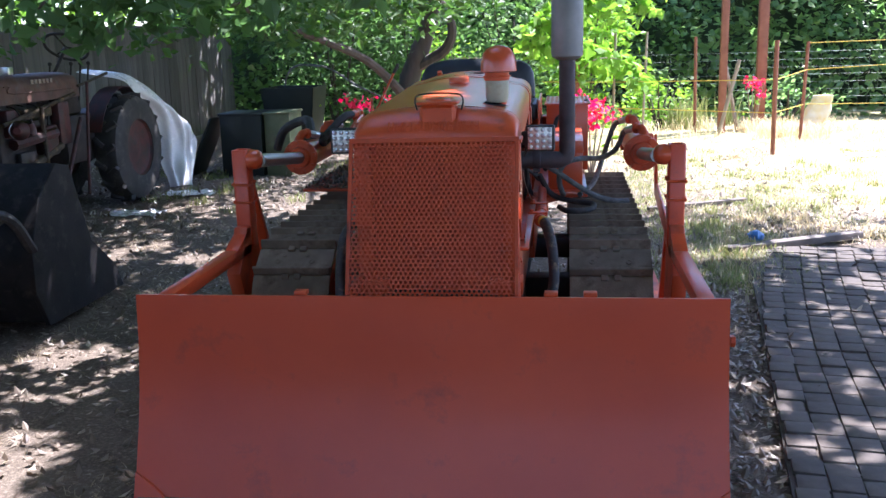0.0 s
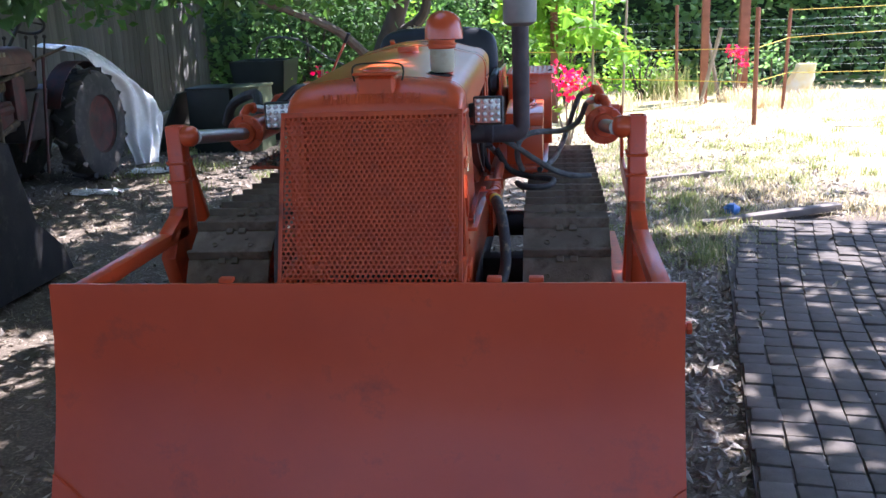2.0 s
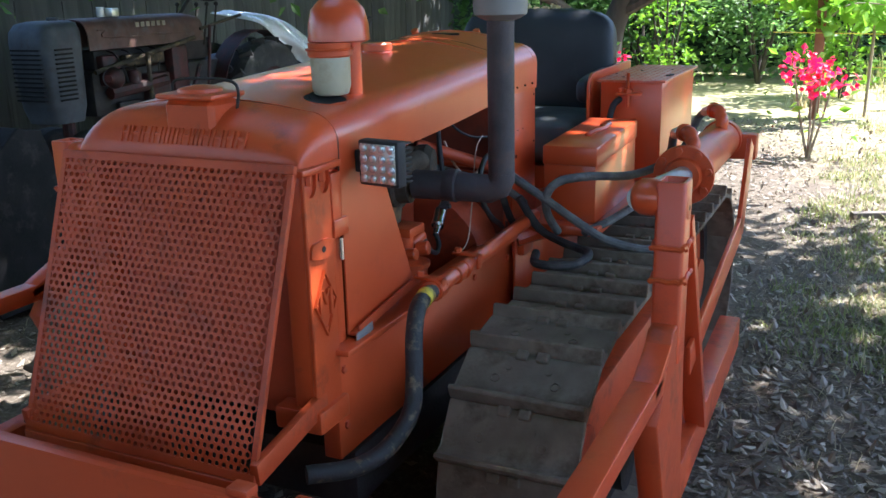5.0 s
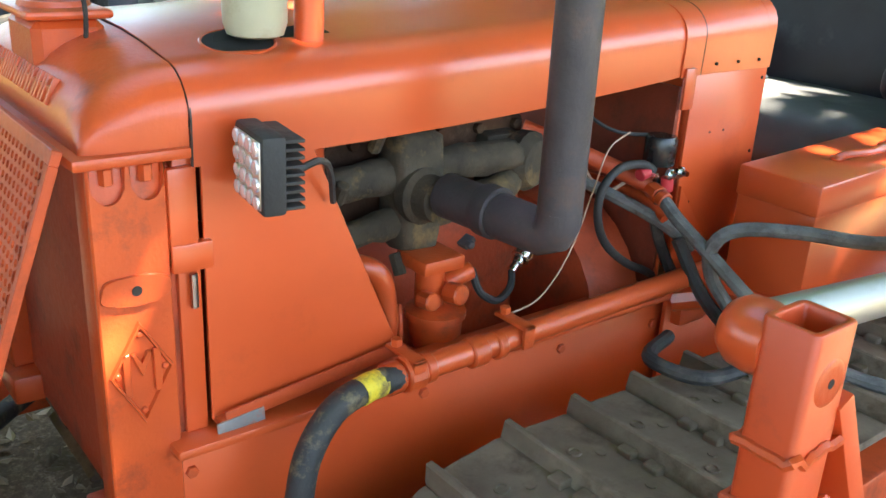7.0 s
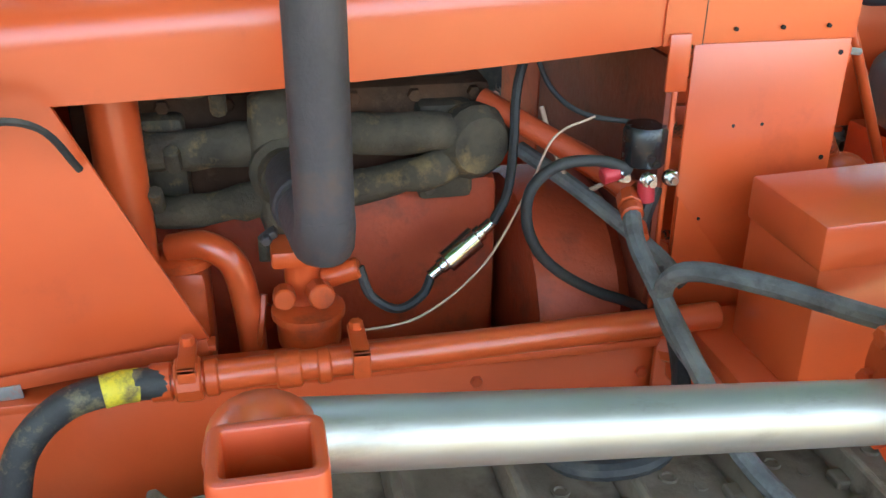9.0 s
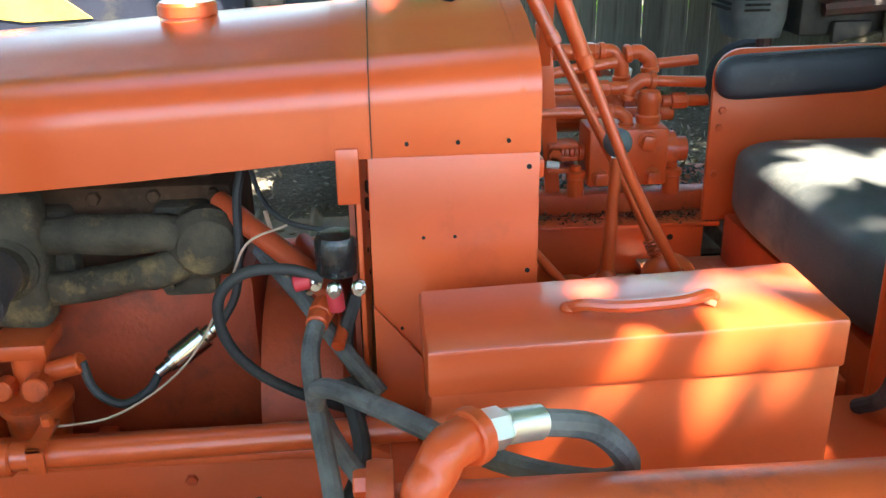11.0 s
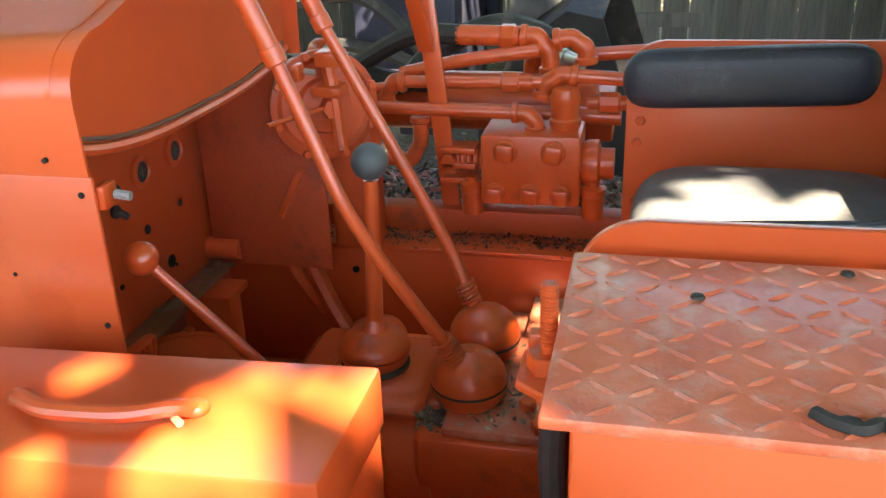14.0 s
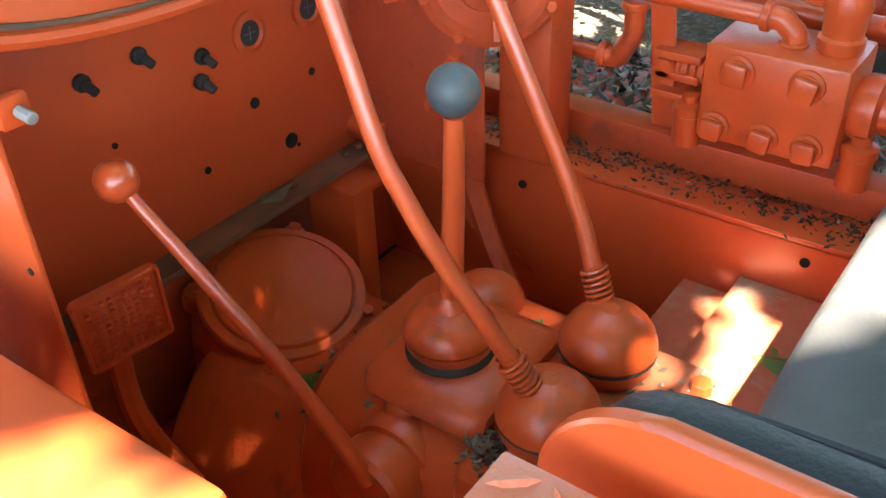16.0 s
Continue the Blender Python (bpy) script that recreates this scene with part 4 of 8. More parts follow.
for dz, r_, pts in ((0, 0.0135, [(0.10, 0.93, 1.045), (0.20, 0.965, 1.038), (0.285, 0.979, 1.022), (0.325, 0.967, 1.016)]), (1, 0.010, [(0.10, 0.95, 1.01), (0.20, 0.985, 1.0), (0.27, 1.0, 0.985), (0.33, 0.99, 0.965)])):
    bm = B()
    tube(bm, pts, r_, 12, 5)
    cp("feed_pipe", bm, M_ORANGE_OLD, "grimy orange steel pipe feeding a hose")
bm = B()
cyl(bm, (0.300, 0.975, 1.020), (0.330, 0.966, 1.0155), 0.0185, seg=8, bev=0.002)
cyl(bm, (0.330, 0.966, 1.0155), (0.348, 0.963, 1.010), 0.0165, seg=16, bev=0.002)
cp("hose_nut", bm, M_ORANGE_CAST, "orange hose nut")
hose([(0.36, 1.0, 0.93), (0.42, 1.02, 0.83), (0.52, 0.98, 0.80), (0.62, 0.90, 0.80), (0.60, 0.80, 0.79), (0.50, 0.78, 0.79), (0.46, 0.88, 0.79)], 0.0135, M_BLACK, "black hydraulic hose coiled on the track")
hose([(-0.799, 1.20, 1.122), (-0.75, 1.26, 1.11), (-0.72, 1.34, 1.10), (-0.70, 1.42, 1.10)], 0.019, M_BLACK)


# tracks
TR, TZ, TY0, TY1 = 0.352, 0.387, 0.43, 2.02
SHOES = 37


def track_point(u):
    """Along the loop, u in 0..1: y, z and the outward angle."""
    flat, arc = TY1 - TY0, math.pi * TR
    d = (u % 1.0) * (2 * flat + 2 * arc)
    if d < flat:
        return TY0 + d, TZ + TR, math.pi / 2
    d -= flat
    if d < arc:
        a = math.pi / 2 - d / TR
        return TY1 + TR * math.cos(a), TZ + TR * math.sin(a), a
    d -= arc
    if d < flat:
        return TY1 - d, TZ - TR, -math.pi / 2
    a = -math.pi / 2 - (d - flat) / TR
    return TY0 + TR * math.cos(a), TZ + TR * math.sin(a), a


def shoe_mesh():
    bm = B()
    w, p = 0.168, 0.074
    prism(bm, [(-p, -0.006), (p, -0.006), (p, 0.006), (p - 0.014, 0.010), (-p + 0.034, 0.010), (-p + 0.021, 0.022), (-p + 0.016, 0.043), (-p + 0.004, 0.043), (-p - 0.003, 0.012)], "x", -w, w, 0.0025)
    for x in (-0.05, 0.05):
        cyl(bm, (x, 0.03, 0.006), (x, 0.03, 0.013), 0.009, seg=8)
        lathe(bm, (x * 1.5, -0.004, 0.0095), (0, 0, 1), [(0.013, 0), (0.012, 0.004), (0.0085, 0.004), (0.0075, 0.0008), (0.0001, 0.0008)], 12)
    for x in (-0.026, 0.026):
        box(bm, (x - 0.015, p - 0.022, 0.004), (x + 0.015, p + 0.004, 0.021), 0.004)
    bmesh.ops.recalc_face_normals(bm, faces=bm.faces[:])
    me = bpy.data.meshes.new("track_shoe")
    bm.to_mesh(me)
    bm.free()
    me.materials.append(M_STEEL)
    return me


SHOE = shoe_mesh()


def build_track(s):
    cx = s * 0.672
    bm = B()
    outer = [track_point(k / 60)[:2] for k in range(60)]
    mid = Vector((sum(p[0] for p in outer) / 60, TZ))
    for side in (-0.055, 0.035):
        rings = []
        for q, x in ((0.995, side), (0.995, side + 0.02), (0.80, side + 0.02), (0.80, side)):
            rings.append([(cx + x, TY0 + max(0, min(TY1 - TY0, y - TY0)) + (y - TY0 - max(0, min(TY1 - TY0, y - TY0))) * q, TZ + (z - TZ) * q) for y, z in outer])
        rings.append(rings[0])
        ringed(bm, rings, cap=False)
    track = cp("track", bm, M_DARK, "steel crawler track with worn grouser shoes", angle=30)
    for k in range(SHOES):
        y, z, a = track_point((k + 0.5) / SHOES)
        ob = new("track_shoe", SHOE)
        ob.parent = track
        ob.matrix_basis = Matrix.Translation(Vector((cx, y, z)) - ORG[track.name]) @ Matrix.Rotation(a - math.pi / 2, 4, "X")
    for y, r in ((TY0, 0.30), (TY1, 0.31)):
        bm = B()
        lathe(bm, (cx, y, TZ), (1, 0, 0), [(0.05, -0.09), (0.09, -0.09), (0.09, -0.05), (r - 0.06, -0.035), (r, -0.04), (r, 0.04), (r - 0.06, 0.035), (0.09, 0.05), (0.09, 0.09), (0.05, 0.09)], 28)
        part("wheel", bm, M_ORANGE_OLD, track)
    for y in (0.85, 1.1, 1.35, 1.6):
        bm = B()
        lathe(bm, (cx, y, 0.16), (1, 0, 0), [(0.03, -0.10), (0.085, -0.10), (0.085, -0.05), (0.07, -0.04), (0.07, 0.04), (0.085, 0.05), (0.085, 0.10), (0.03, 0.10)], 18)
        part("roller", bm, M_DARK, track)
    bm = B()
    box(bm, (cx - 0.07, TY0 + 0.02, 0.25), (cx + 0.07, TY1 - 0.02, 0.50), 0.01)
    part("track_frame", bm, M_ORANGE_OLD, track)


build_track(1)
build_track(-1)
for y in (0.85, 1.75):
    bm = B()
    box(bm, (-0.62, y - 0.06, 0.34), (0.62, y + 0.06, 0.46), 0.01)
    cp("cross_member", bm, M_DARK)
bm = B()
box(bm, (-0.30, 0.05, 0.34), (0.30, 2.3, 0.50), 0.02)
cp("belly_housing", bm, M_DARK)


# radiator guard: a perforated plate that leans forward at the foot
def guard_pt(u, v, out=0.0):
    """u -1..1 across, v 0..1 down; out: along the plate's outward normal."""
    t = Vector((0, -0.147, 1.243))
    f = Vector((0, -0.365, 0.640))
    p = t + (f - t) * v
    n = Vector((0, f.z - t.z, t.y - f.y)).normalized()
    p += n * out
    return (u * 0.318, p.y, p.z)


def build_guard():
    bm = B()
    length = (Vector(guard_pt(0, 0)) - Vector(guard_pt(0, 1))).length
    px_, py_ = 0.0180, 0.01559
    r = 0.0063
    x_in, v0, v1 = 0.309, 0.016 / length, 1 - 0.016 / length
    rows = int((v1 - v0) * length / py_)
    cols = int(2 * x_in / px_)
    hexa = [(math.sin(math.pi / 3 * k), math.cos(math.pi / 3 * k)) for k in range(6)]
    R = px_ / math.sqrt(3)
    for j in range(rows):
        vv = v0 + (j + 0.5) * py_ / length
        for i in range(cols):
            cx = -x_in + (i + 0.5 + 0.5 * (j % 2)) * px_
            if cx > x_in - px_ * 0.4:
                continue
            ring = []
            for q, depth in ((R, 0.0), (r, 0.0), (r, -0.003)):
                ring.append([guard_pt((cx + hx * q) / 0.318, vv - hy * q / length, depth) for hx, hy in hexa])
            ringed(bm, ring, cap=False)
    bmesh.ops.remove_doubles(bm, verts=bm.verts[:], dist=0.0004)
    guard = cp("radiator_guard", bm, M_ORANGE_OLD, "perforated orange steel radiator guard", angle=25)
    for name, a, b in (("guard_rim", (-1, 0), (1, 0)), ("guard_rim", (-1, 1), (1, 1)), ("guard_rim", (-1, 0), (-1, 1)), ("guard_rim", (1, 0), (1, 1))):
        bm = B()
        q = []
        w = 0.019
        ua, va = a
        ub, vb = b
        if va == vb:
            v_in = va + (w / length if va == 0 else -w / length)
            q = [(ua, va), (ub, vb), (ub, v_in), (ua, v_in)]
        else:
            u_in = ua - math.copysign(0.014 / 0.318, ua)
            q = [(ua, va + w / length), (ub, vb - w / length), (u_in, vb - w / length), (u_in, va + w / length)]
        top = [guard_pt(u, v, 0.0006) for u, v in q]
        low = [guard_pt(u, v, -0.012) for u, v in q]
        vs, fs = add(bm, top + low, [(0, 1, 2, 3), (4, 5, 6, 7), (0, 1, 5, 4), (1, 2, 6, 5), (2, 3, 7, 6), (3, 0, 4, 7)])
        bmesh.ops.bevel(bm, geom=bm.edges[:], offset=0.0012, segments=1, profile=0.5, affect="EDGES")
        part(name, bm, M_ORANGE_OLD, guard)
    bm = B()
    y, z = guard_pt(0, 1)[1:]
    box(bm, (-0.318, y - 0.004, 0.52), (0.318, y + 0.012, z - 0.002), 0.003)
    part("guard_apron", bm, M_ORANGE_OLD, guard)
    for s in (-1, 1):
        bm = B()
        a, b = guard_pt(s, 0.97), (s * 0.30, -0.04, 0.70)
        beam(bm, a, b, 0.02, 0.05)
        part("bracket", bm, M_ORANGE_OLD, guard)


build_guard()

# radiator: core, side castings with emblem, top tank
bm = B()
box(bm, (-0.295, -0.075, 0.64), (0.295, 0.03, 1.20), 0.004)
cp("radiator_core", bm, M_ENGINE, "dark red dusty radiator core")


def casting(bm, s):
    box(bm, (min(s * 0.25, s * 0.302), -0.110, 0.66), (max(s * 0.25, s * 0.302), -0.014, 1.213), 0.004)
    face = [(-0.112, 0.66), (-0.012, 0.66), (-0.012, 1.215)]
    for c in (-0.036, -0.086):  # two pockets, round below and open at the top
        face.append((c + 0.0205, 1.215))
        face += [(c + 0.0205 * math.cos(math.pi * k / 10), 1.181 - 0.021 * math.sin(math.pi * k / 10)) for k in range(11)]
        face.append((c - 0.0205, 1.215))
    face.append((-0.112, 1.215))
    prism(bm, face, "x", min(s * 0.300, s * 0.312), max(s * 0.300, s * 0.312), 0.0025)
    box(bm, (min(s * 0.20, s * 0.325), -0.125, 0.63), (max(s * 0.20, s * 0.325), 0.0, 0.685), 0.008)


for ob, s in zip(both("radiator_side", casting, M_ORANGE_CAST, "orange radiator side casting with a raised diamond emblem"), (1, -1)):
    xs = s * 0.3125
    d = [(-0.062, 1.0), (-0.018, 0.925), (-0.062, 0.845), (-0.106, 0.925)]
    bm = B()
    sections = []
    for q, h in ((1.0, -0.002), (0.97, 0.006), (0.90, 0.006), (0.86, -0.002)):
        sections.append([(xs + s * h, -0.062 + (y + 0.062) * q, 0.923 + (z - 0.923) * q) for y, z in d])
    sections.append(sections[0])
    ringed(bm, sections, cap=False)
    part("emblem", bm, M_ORANGE_CAST, ob, "raised diamond emblem frame")
    bm = B()
    for m_ in ([(-0.088, 0.892), (-0.078, 0.892), (-0.078, 0.956), (-0.088, 0.956)], [(-0.046, 0.892), (-0.036, 0.892), (-0.036, 0.956), (-0.046, 0.956)], [(-0.076, 0.954), (-0.062, 0.918), (-0.048, 0.954), (-0.055, 0.954), (-0.062, 0.936), (-0.069, 0.954)]):
        prism(bm, m_, "x", min(xs - s * 0.002, xs + s * 0.006), max(xs - s * 0.002, xs + s * 0.006), 0.001)
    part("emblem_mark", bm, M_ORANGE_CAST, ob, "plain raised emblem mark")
    bm = B()
    outline = []
    for k in range(28):
        a = 2 * math.pi * k / 28
        n_ = 1 + 0.10 * noise.noise(Vector((math.cos(a) * 3, math.sin(a) * 3, 1.5)))
        outline.append((-0.062 + 0.047 * n_ * math.copysign(abs(math.cos(a)) ** 0.7, math.cos(a)), 1.045 + 0.021 * n_ * math.copysign(abs(math.sin(a)) ** 0.8, math.sin(a))))
    prism(bm, outline, "x", min(xs - s * 0.003, xs + s * 0.006), max(xs - s * 0.003, xs + s * 0.006), 0.0015)
    part("boss", bm, M_ORANGE_CAST, ob, "rough welded boss with a bolt hole")
    bm = B()
    cyl(bm, (xs, -0.062, 1.045), (xs + s * 0.0072, -0.062, 1.045), 0.007, seg=12)
    part("bolt_hole", bm, M_HOLE, ob)
    for y in (-0.086, -0.036):
        bm = B()
        bolt(bm, (xs - s * 0.006, y, 1.190), (0, 0, 1), 0.009, 0.02)
        part("pocket_bolt", bm, M_ORANGE_CAST, ob)
    for y, z in d:
        bm = B()
        lathe(bm, (xs - s * 0.002, -0.062 + (y + 0.062) * 0.74, 0.923 + (z - 0.923) * 0.74), (s, 0, 0), [(0.005, 0), (0.005, 0.004), (0.003, 0.006), (0.001, 0.006)], 10)
        part("rivet", bm, M_ORANGE_CAST, ob)


def tank_profile():
    pts = []
    for k in range(7):
        a = k / 6 * math.pi / 2
        pts.append((0.2425 + 0.0735 * math.cos(a), 0, 1.2655 + 0.0615 * math.sin(a)))
    for x in (0.17, 0.09, 0.0):
        pts.append((x, 0, 1.327 + 0.0195 * (1 - (x / 0.24) ** 2)))
    pts = [(0.316, 0, 1.235)] + pts
    return pts + [(-x, 0, z) for x, _, z in pts[-2::-1]]


def build_tank():
    bm = B()
    rings = []
    for i in range(9):
        a = i / 8 * math.pi / 2
        y = 0.02 - 0.135 * math.cos(a)
        top = 1.238 + 0.106 * math.sin(a)
        shell = [(x, z) for x, _, z in tank_profile()]
        narrow = 1 - 0.05 * (1 - math.sin(a))
        row = [(shell[0][0] * narrow, y, 1.215)] + [(x * narrow, y, 1.222 + (z - 1.222) * (0.12 + 0.88 * math.sin(a))) for x, z in shell] + [(shell[-1][0] * narrow, y, 1.215)]
        rings.append(row)
    ringed(bm, rings, cap=True, closed=True)
    tank = cp("radiator_tank", bm, M_ORANGE_CAST, "rounded orange radiator top tank with raised cast lettering", angle=45)
    bm = B()
    box(bm, (-0.325, -0.13, 1.213), (0.325, 0.02, 1.228), 0.004)
    part("tank_flange", bm, M_ORANGE_CAST, tank)
    # cast maker's lettering, as plain raised bars
    rr = random.Random(9)
    x = -0.175
    while x < 0.175:
        w = rr.choice((0.012, 0.018, 0.021))
        bm = B()
        for dx in (0, w):
            beam(bm, (x + dx, -0.108, 1.262), (x + dx, -0.092, 1.296), 0.006, 0.012, 0.001)
        if w > 0.013:
            beam(bm, (x, -0.100, 1.28), (x + w, -0.100, 1.28), 0.007, 0.010, 0.001)
        part("raised_bar", bm, M_ORANGE_CAST, tank)
        x += w + 0.012
    bm = B()
    prism(bm, [(-0.058, -0.095), (0.078, -0.095), (0.078, 0.005), (-0.058, 0.005)], "z", 1.28, 1.358, 0.012)
    part("filler_neck", bm, M_ORANGE_CAST, tank)
    bm = B()
    box(bm, (-0.068, -0.105, 1.358), (0.088, 0.015, 1.371), 0.006)
    lathe(bm, (0.01, -0.045, 1.371), (0, 0, 1), [(0.05, 0), (0.048, 0.008), (0.02, 0.014), (0.001, 0.015)], 20)
    part("filler_lid", bm, M_ORANGE_CAST, tank)
    bm = B()
    tube(bm, [(-0.075, -0.03, 1.335), (-0.082, -0.03, 1.37), (-0.066, -0.03, 1.393), (0.01, -0.03, 1.398), (0.086, -0.03, 1.393), (0.102, -0.03, 1.37), (0.095, -0.03, 1.335)], 0.0035, 6, 5)
    part("lid_bail", bm, M_DARK, tank, "thin wire bail over the lid")


build_tank()


# hood
def hood_ring(y, grow=0.0):
    t = max(0, min(1, y / 1.28))
    top = 1.348 + 0.084 * t + grow
    side = 1.293 + 0.062 * t
    w = 0.314 + grow
    drop = 1.198 + 0.045 * min(1.0, y) ** 2 if y < 1.01 else 1.243
    pts = [(w, drop), (w + 0.002, side - 0.04)]
    for k in range(7):
        a = k / 6 * math.pi / 2
        pts.append((w - 0.072 + 0.074 * math.cos(a), side - 0.028 + 0.062 * math.sin(a)))
    for x in (0.17, 0.09, 0.0):
        pts.append((x, side + 0.034 + (top - side - 0.034) * (1 - (x / 0.24) ** 2)))
    full = pts + [(-x, z) for x, z in pts[-2::-1]]
    return [(x, y, z) for x, z in full]


def hood_piece(name, y0, y1, material=None, label="", grow=0.0, n=7):
    bm = B()
    sheet(bm, [hood_ring(y0 + (y1 - y0) * i / n, grow) for i in range(n + 1)], 0.004)
    return cp(name, bm, material or M_ORANGE, label, angle=40)


hood = hood_piece("hood", 0.0225, 1.003, M_ORANGE, "long rounded orange engine hood")
hood_rear = hood_piece("tank_cover", 1.045, 1.285, M_ORANGE, "rear hood section covering the fuel tank")
hood_piece("hood_strap", 0.995, 1.05, M_ORANGE, "orange strap over the hood joint", 0.004, 2)
bm = B()
tube(bm, hood_ring(1.052, 0.0042), 0.0008, 6, 2)
cp("joint_seam", bm, M_DARK, "dark seam where the hood meets the tank cover")
for s in (1, -1):
    bm = B()
    box(bm, (min(s * 0.318, s * 0.325), 1.002, 1.180), (max(s * 0.318, s * 0.325), 1.034, 1.26), 0.003)
    cp("strap_end", bm, M_ORANGE)
for s in (1, -1):
    bm = B()
    tube(bm, [(x * 0.995, y + 0.004, z - 0.003) for x, y, z in (hood_ring(0.02)[0:12] if s > 0 else hood_ring(0.02)[11:])], 0.0022, 6, 2)
    part("hood_seam", bm, M_DARK, hood)
for c, r in (((0.218, 0.155, 1.3345), 0.050), ((0.225, 0.245, 1.338), 0.042)):
    bm = B()
    n = Vector((0.30, -0.05, 1)).normalized()
    lathe(bm, c, n, [(r, -0.012), (r, 0.003), (0.001, 0.0035)], 24)
    part("hood_hole", bm, M_HOLE, hood)
for y in (1.10, 1.17, 1.24):
    for s in (1, -1):
        bm = B()
        cyl(bm, (s * 0.3145, y, 1.262), (s * 0.319, y, 1.262), 0.003, seg=10)
        part("rivet_hole", bm, M_HOLE, hood_rear)
bm = B()
lathe(bm, (0.0, 0.766, 1.392), (0, 0, 1), [(0.046, 0), (0.044, 0.008), (0.047, 0.010), (0.047, 0.026), (0.043, 0.031), (0.001, 0.033)], 24)
cp("fuel_cap", bm, M_ORANGE, "low round orange cap on the hood")
bm = B()
prism(bm, [(-0.02, 1.18), (0.0, 1.165), (0.03, 1.172), (0.06, 1.168), (0.08, 1.182), (0.06, 1.196), (0.02, 1.192), (-0.01, 1.198)], "z", 1.410, 1.4262)
cp("rust_hole", bm, M_HOLE, "ragged hole rusted through the hood top")

# the fuel tank's end plate behind the hood, with its rounded belly and lip
bm = B()
ring = hood_ring(1.28)
belly = []
for k in range(15):
    t = 1 - 2 * k / 14
    belly.append((0.30 * t, 1.0, 1.232 + 0.03 * abs(t) ** 3 + 0.006 * t))
prof = [(x, z) for x, _, z in ring[2:-2]] + [(x, z) for x, _, z in belly[::-1]]
prism(bm, prof, "y", 1.255, 1.262)
cp("tank_end_plate", bm, M_ORANGE, "orange end plate of the fuel tank")
bm = B()
tube(bm, [(x, 1.262, z) for x, _, z in belly], 0.008, 8, 2)
cp("tank_lip", bm, M_ORANGE)
bm = B()
tube(bm, [(x * 0.97, 1.264, z + 0.010) for x, _, z in belly], 0.0028, 6, 2)
cp("tank_seal", bm, M_DASHFLANGE, "worn grey rubber seal along the tank")
bm = B()
rows = []
for y in (1.045, 1.15, 1.258):
    rows.append([(x * 1.0, y, z) for x, _, z in belly])
sheet(bm, rows, 0.004)
cp("tank_belly", bm, M_ORANGE_OLD)

# air cleaner intake
bm = B()
lathe(bm, (0.214, 0.140, 1.3385), (0.17, -0.06, 1), [(0.054, -0.010), (0.054, 0.0005), (0.0525, 0.0020), (0.0505, 0.0020), (0.0495, 0.0005), (0.0490, -0.010)], 32)
cp("stem_collar", bm, M_ORANGE, "rolled edge of the intake opening")
bm = B()
lathe(bm, (0.214, 0.140, 1.3385), (0.17, -0.06, 1), [(0.0495, -0.006), (0.0495, 0.0006), (0.001, 0.0008)], 32)
cp("stem_opening", bm, M_HOLE, "dark opening round the intake stem")
bm = B()
cyl(bm, (0.228, 0.245, 1.32), (0.228, 0.245, 1.50), 0.022, seg=18)
intake = cp("intake_stem", bm, M_ORANGE)
bm = B()
lathe(bm, (0.218, 0.165, 1.345), (0, 0, 1), [(0.030, 0), (0.040, 0.004), (0.045, 0.02), (0.046, 0.075), (0.045, 0.09)], 26)
part("intake_bowl", bm, M_BOWL, intake, "dusty olive glass pre-cleaner bowl")
bm = B()
lathe(bm, (0.218, 0.165, 1.432), (0, 0, 1), [(0.047, 0), (0.051, 0.004), (0.051, 0.016), (0.048, 0.02), (0.049, 0.026), (0.049, 0.032)], 26)
tube(bm, [(0.218 + 0.053 * math.cos(a), 0.165 + 0.053 * math.sin(a), 1.449) for a in [k * math.pi / 10 for k in range(21)]], 0.003, 6, 1)
part("intake_clamp", bm, M_ORANGE_CAST, intake)
bm = B()
lathe(bm, (0.223, 0.20, 1.463), (0, 0, 1), [(0.066, 0), (0.072, 0.004), (0.070, 0.04), (0.062, 0.072), (0.045, 0.092), (0.02, 0.103), (0.001, 0.105)], 28)
part("intake_cap", bm, M_ORANGE, intake, "mushroom shaped orange intake cap")

# exhaust
EX, EY = 0.495, 0.520
bm = B()
cyl(bm, (EX, EY, 1.10), (EX, EY, 1.50), 0.0345, seg=24)
exhaust = cp("exhaust_pipe", bm, M_EXHAUST, "sooty dark exhaust stack beside the hood")
bm = B()
tube(bm, [(EX, EY, 1.11), (EX, EY, 1.096), (EX - 0.008, EY - 0.001, 1.076), (EX - 0.030, EY - 0.004, 1.067), (EX - 0.075, EY - 0.009, 1.068), (EX - 0.15, EY - 0.018, 1.070), (EX - 0.24, EY - 0.025, 1.07)], (0.0350, 0.039), 18, curve=False)
part("exhaust_elbow", bm, M_EXHAUST, exhaust)
bm = B()
lathe(bm, (EX - 0.135, EY - 0.016, 1.071), (-0.98, -0.10, 0.02), [(0.0405, -0.018), (0.0435, -0.014), (0.0435, 0.012), (0.041, 0.016), (0.041, 0.020)], 24)
beam(bm, (EX - 0.135, EY - 0.055, 1.035), (EX - 0.135, EY - 0.075, 1.022), 0.022, 0.010, 0.002)
bolt(bm, (EX - 0.128, EY - 0.068, 1.028), (1, 0, 0), 0.007, 0.012)
part("pipe_clamp", bm, M_EXHAUST, exhaust)
bm = B()
lathe(bm, (EX, EY, 1.50), (0, 0, 1), [(0.036, -0.005), (0.05, 0.0), (0.066, 0.01), (0.068, 0.03), (0.068, 0.50), (0.06, 0.53), (0.04, 0.54), (0.04, 0.7), (0.036, 0.7), (0.036, 0.6)], 26)
part("muffler", bm, M_MUFFLER, exhaust, "grey drum muffler on the exhaust stack")

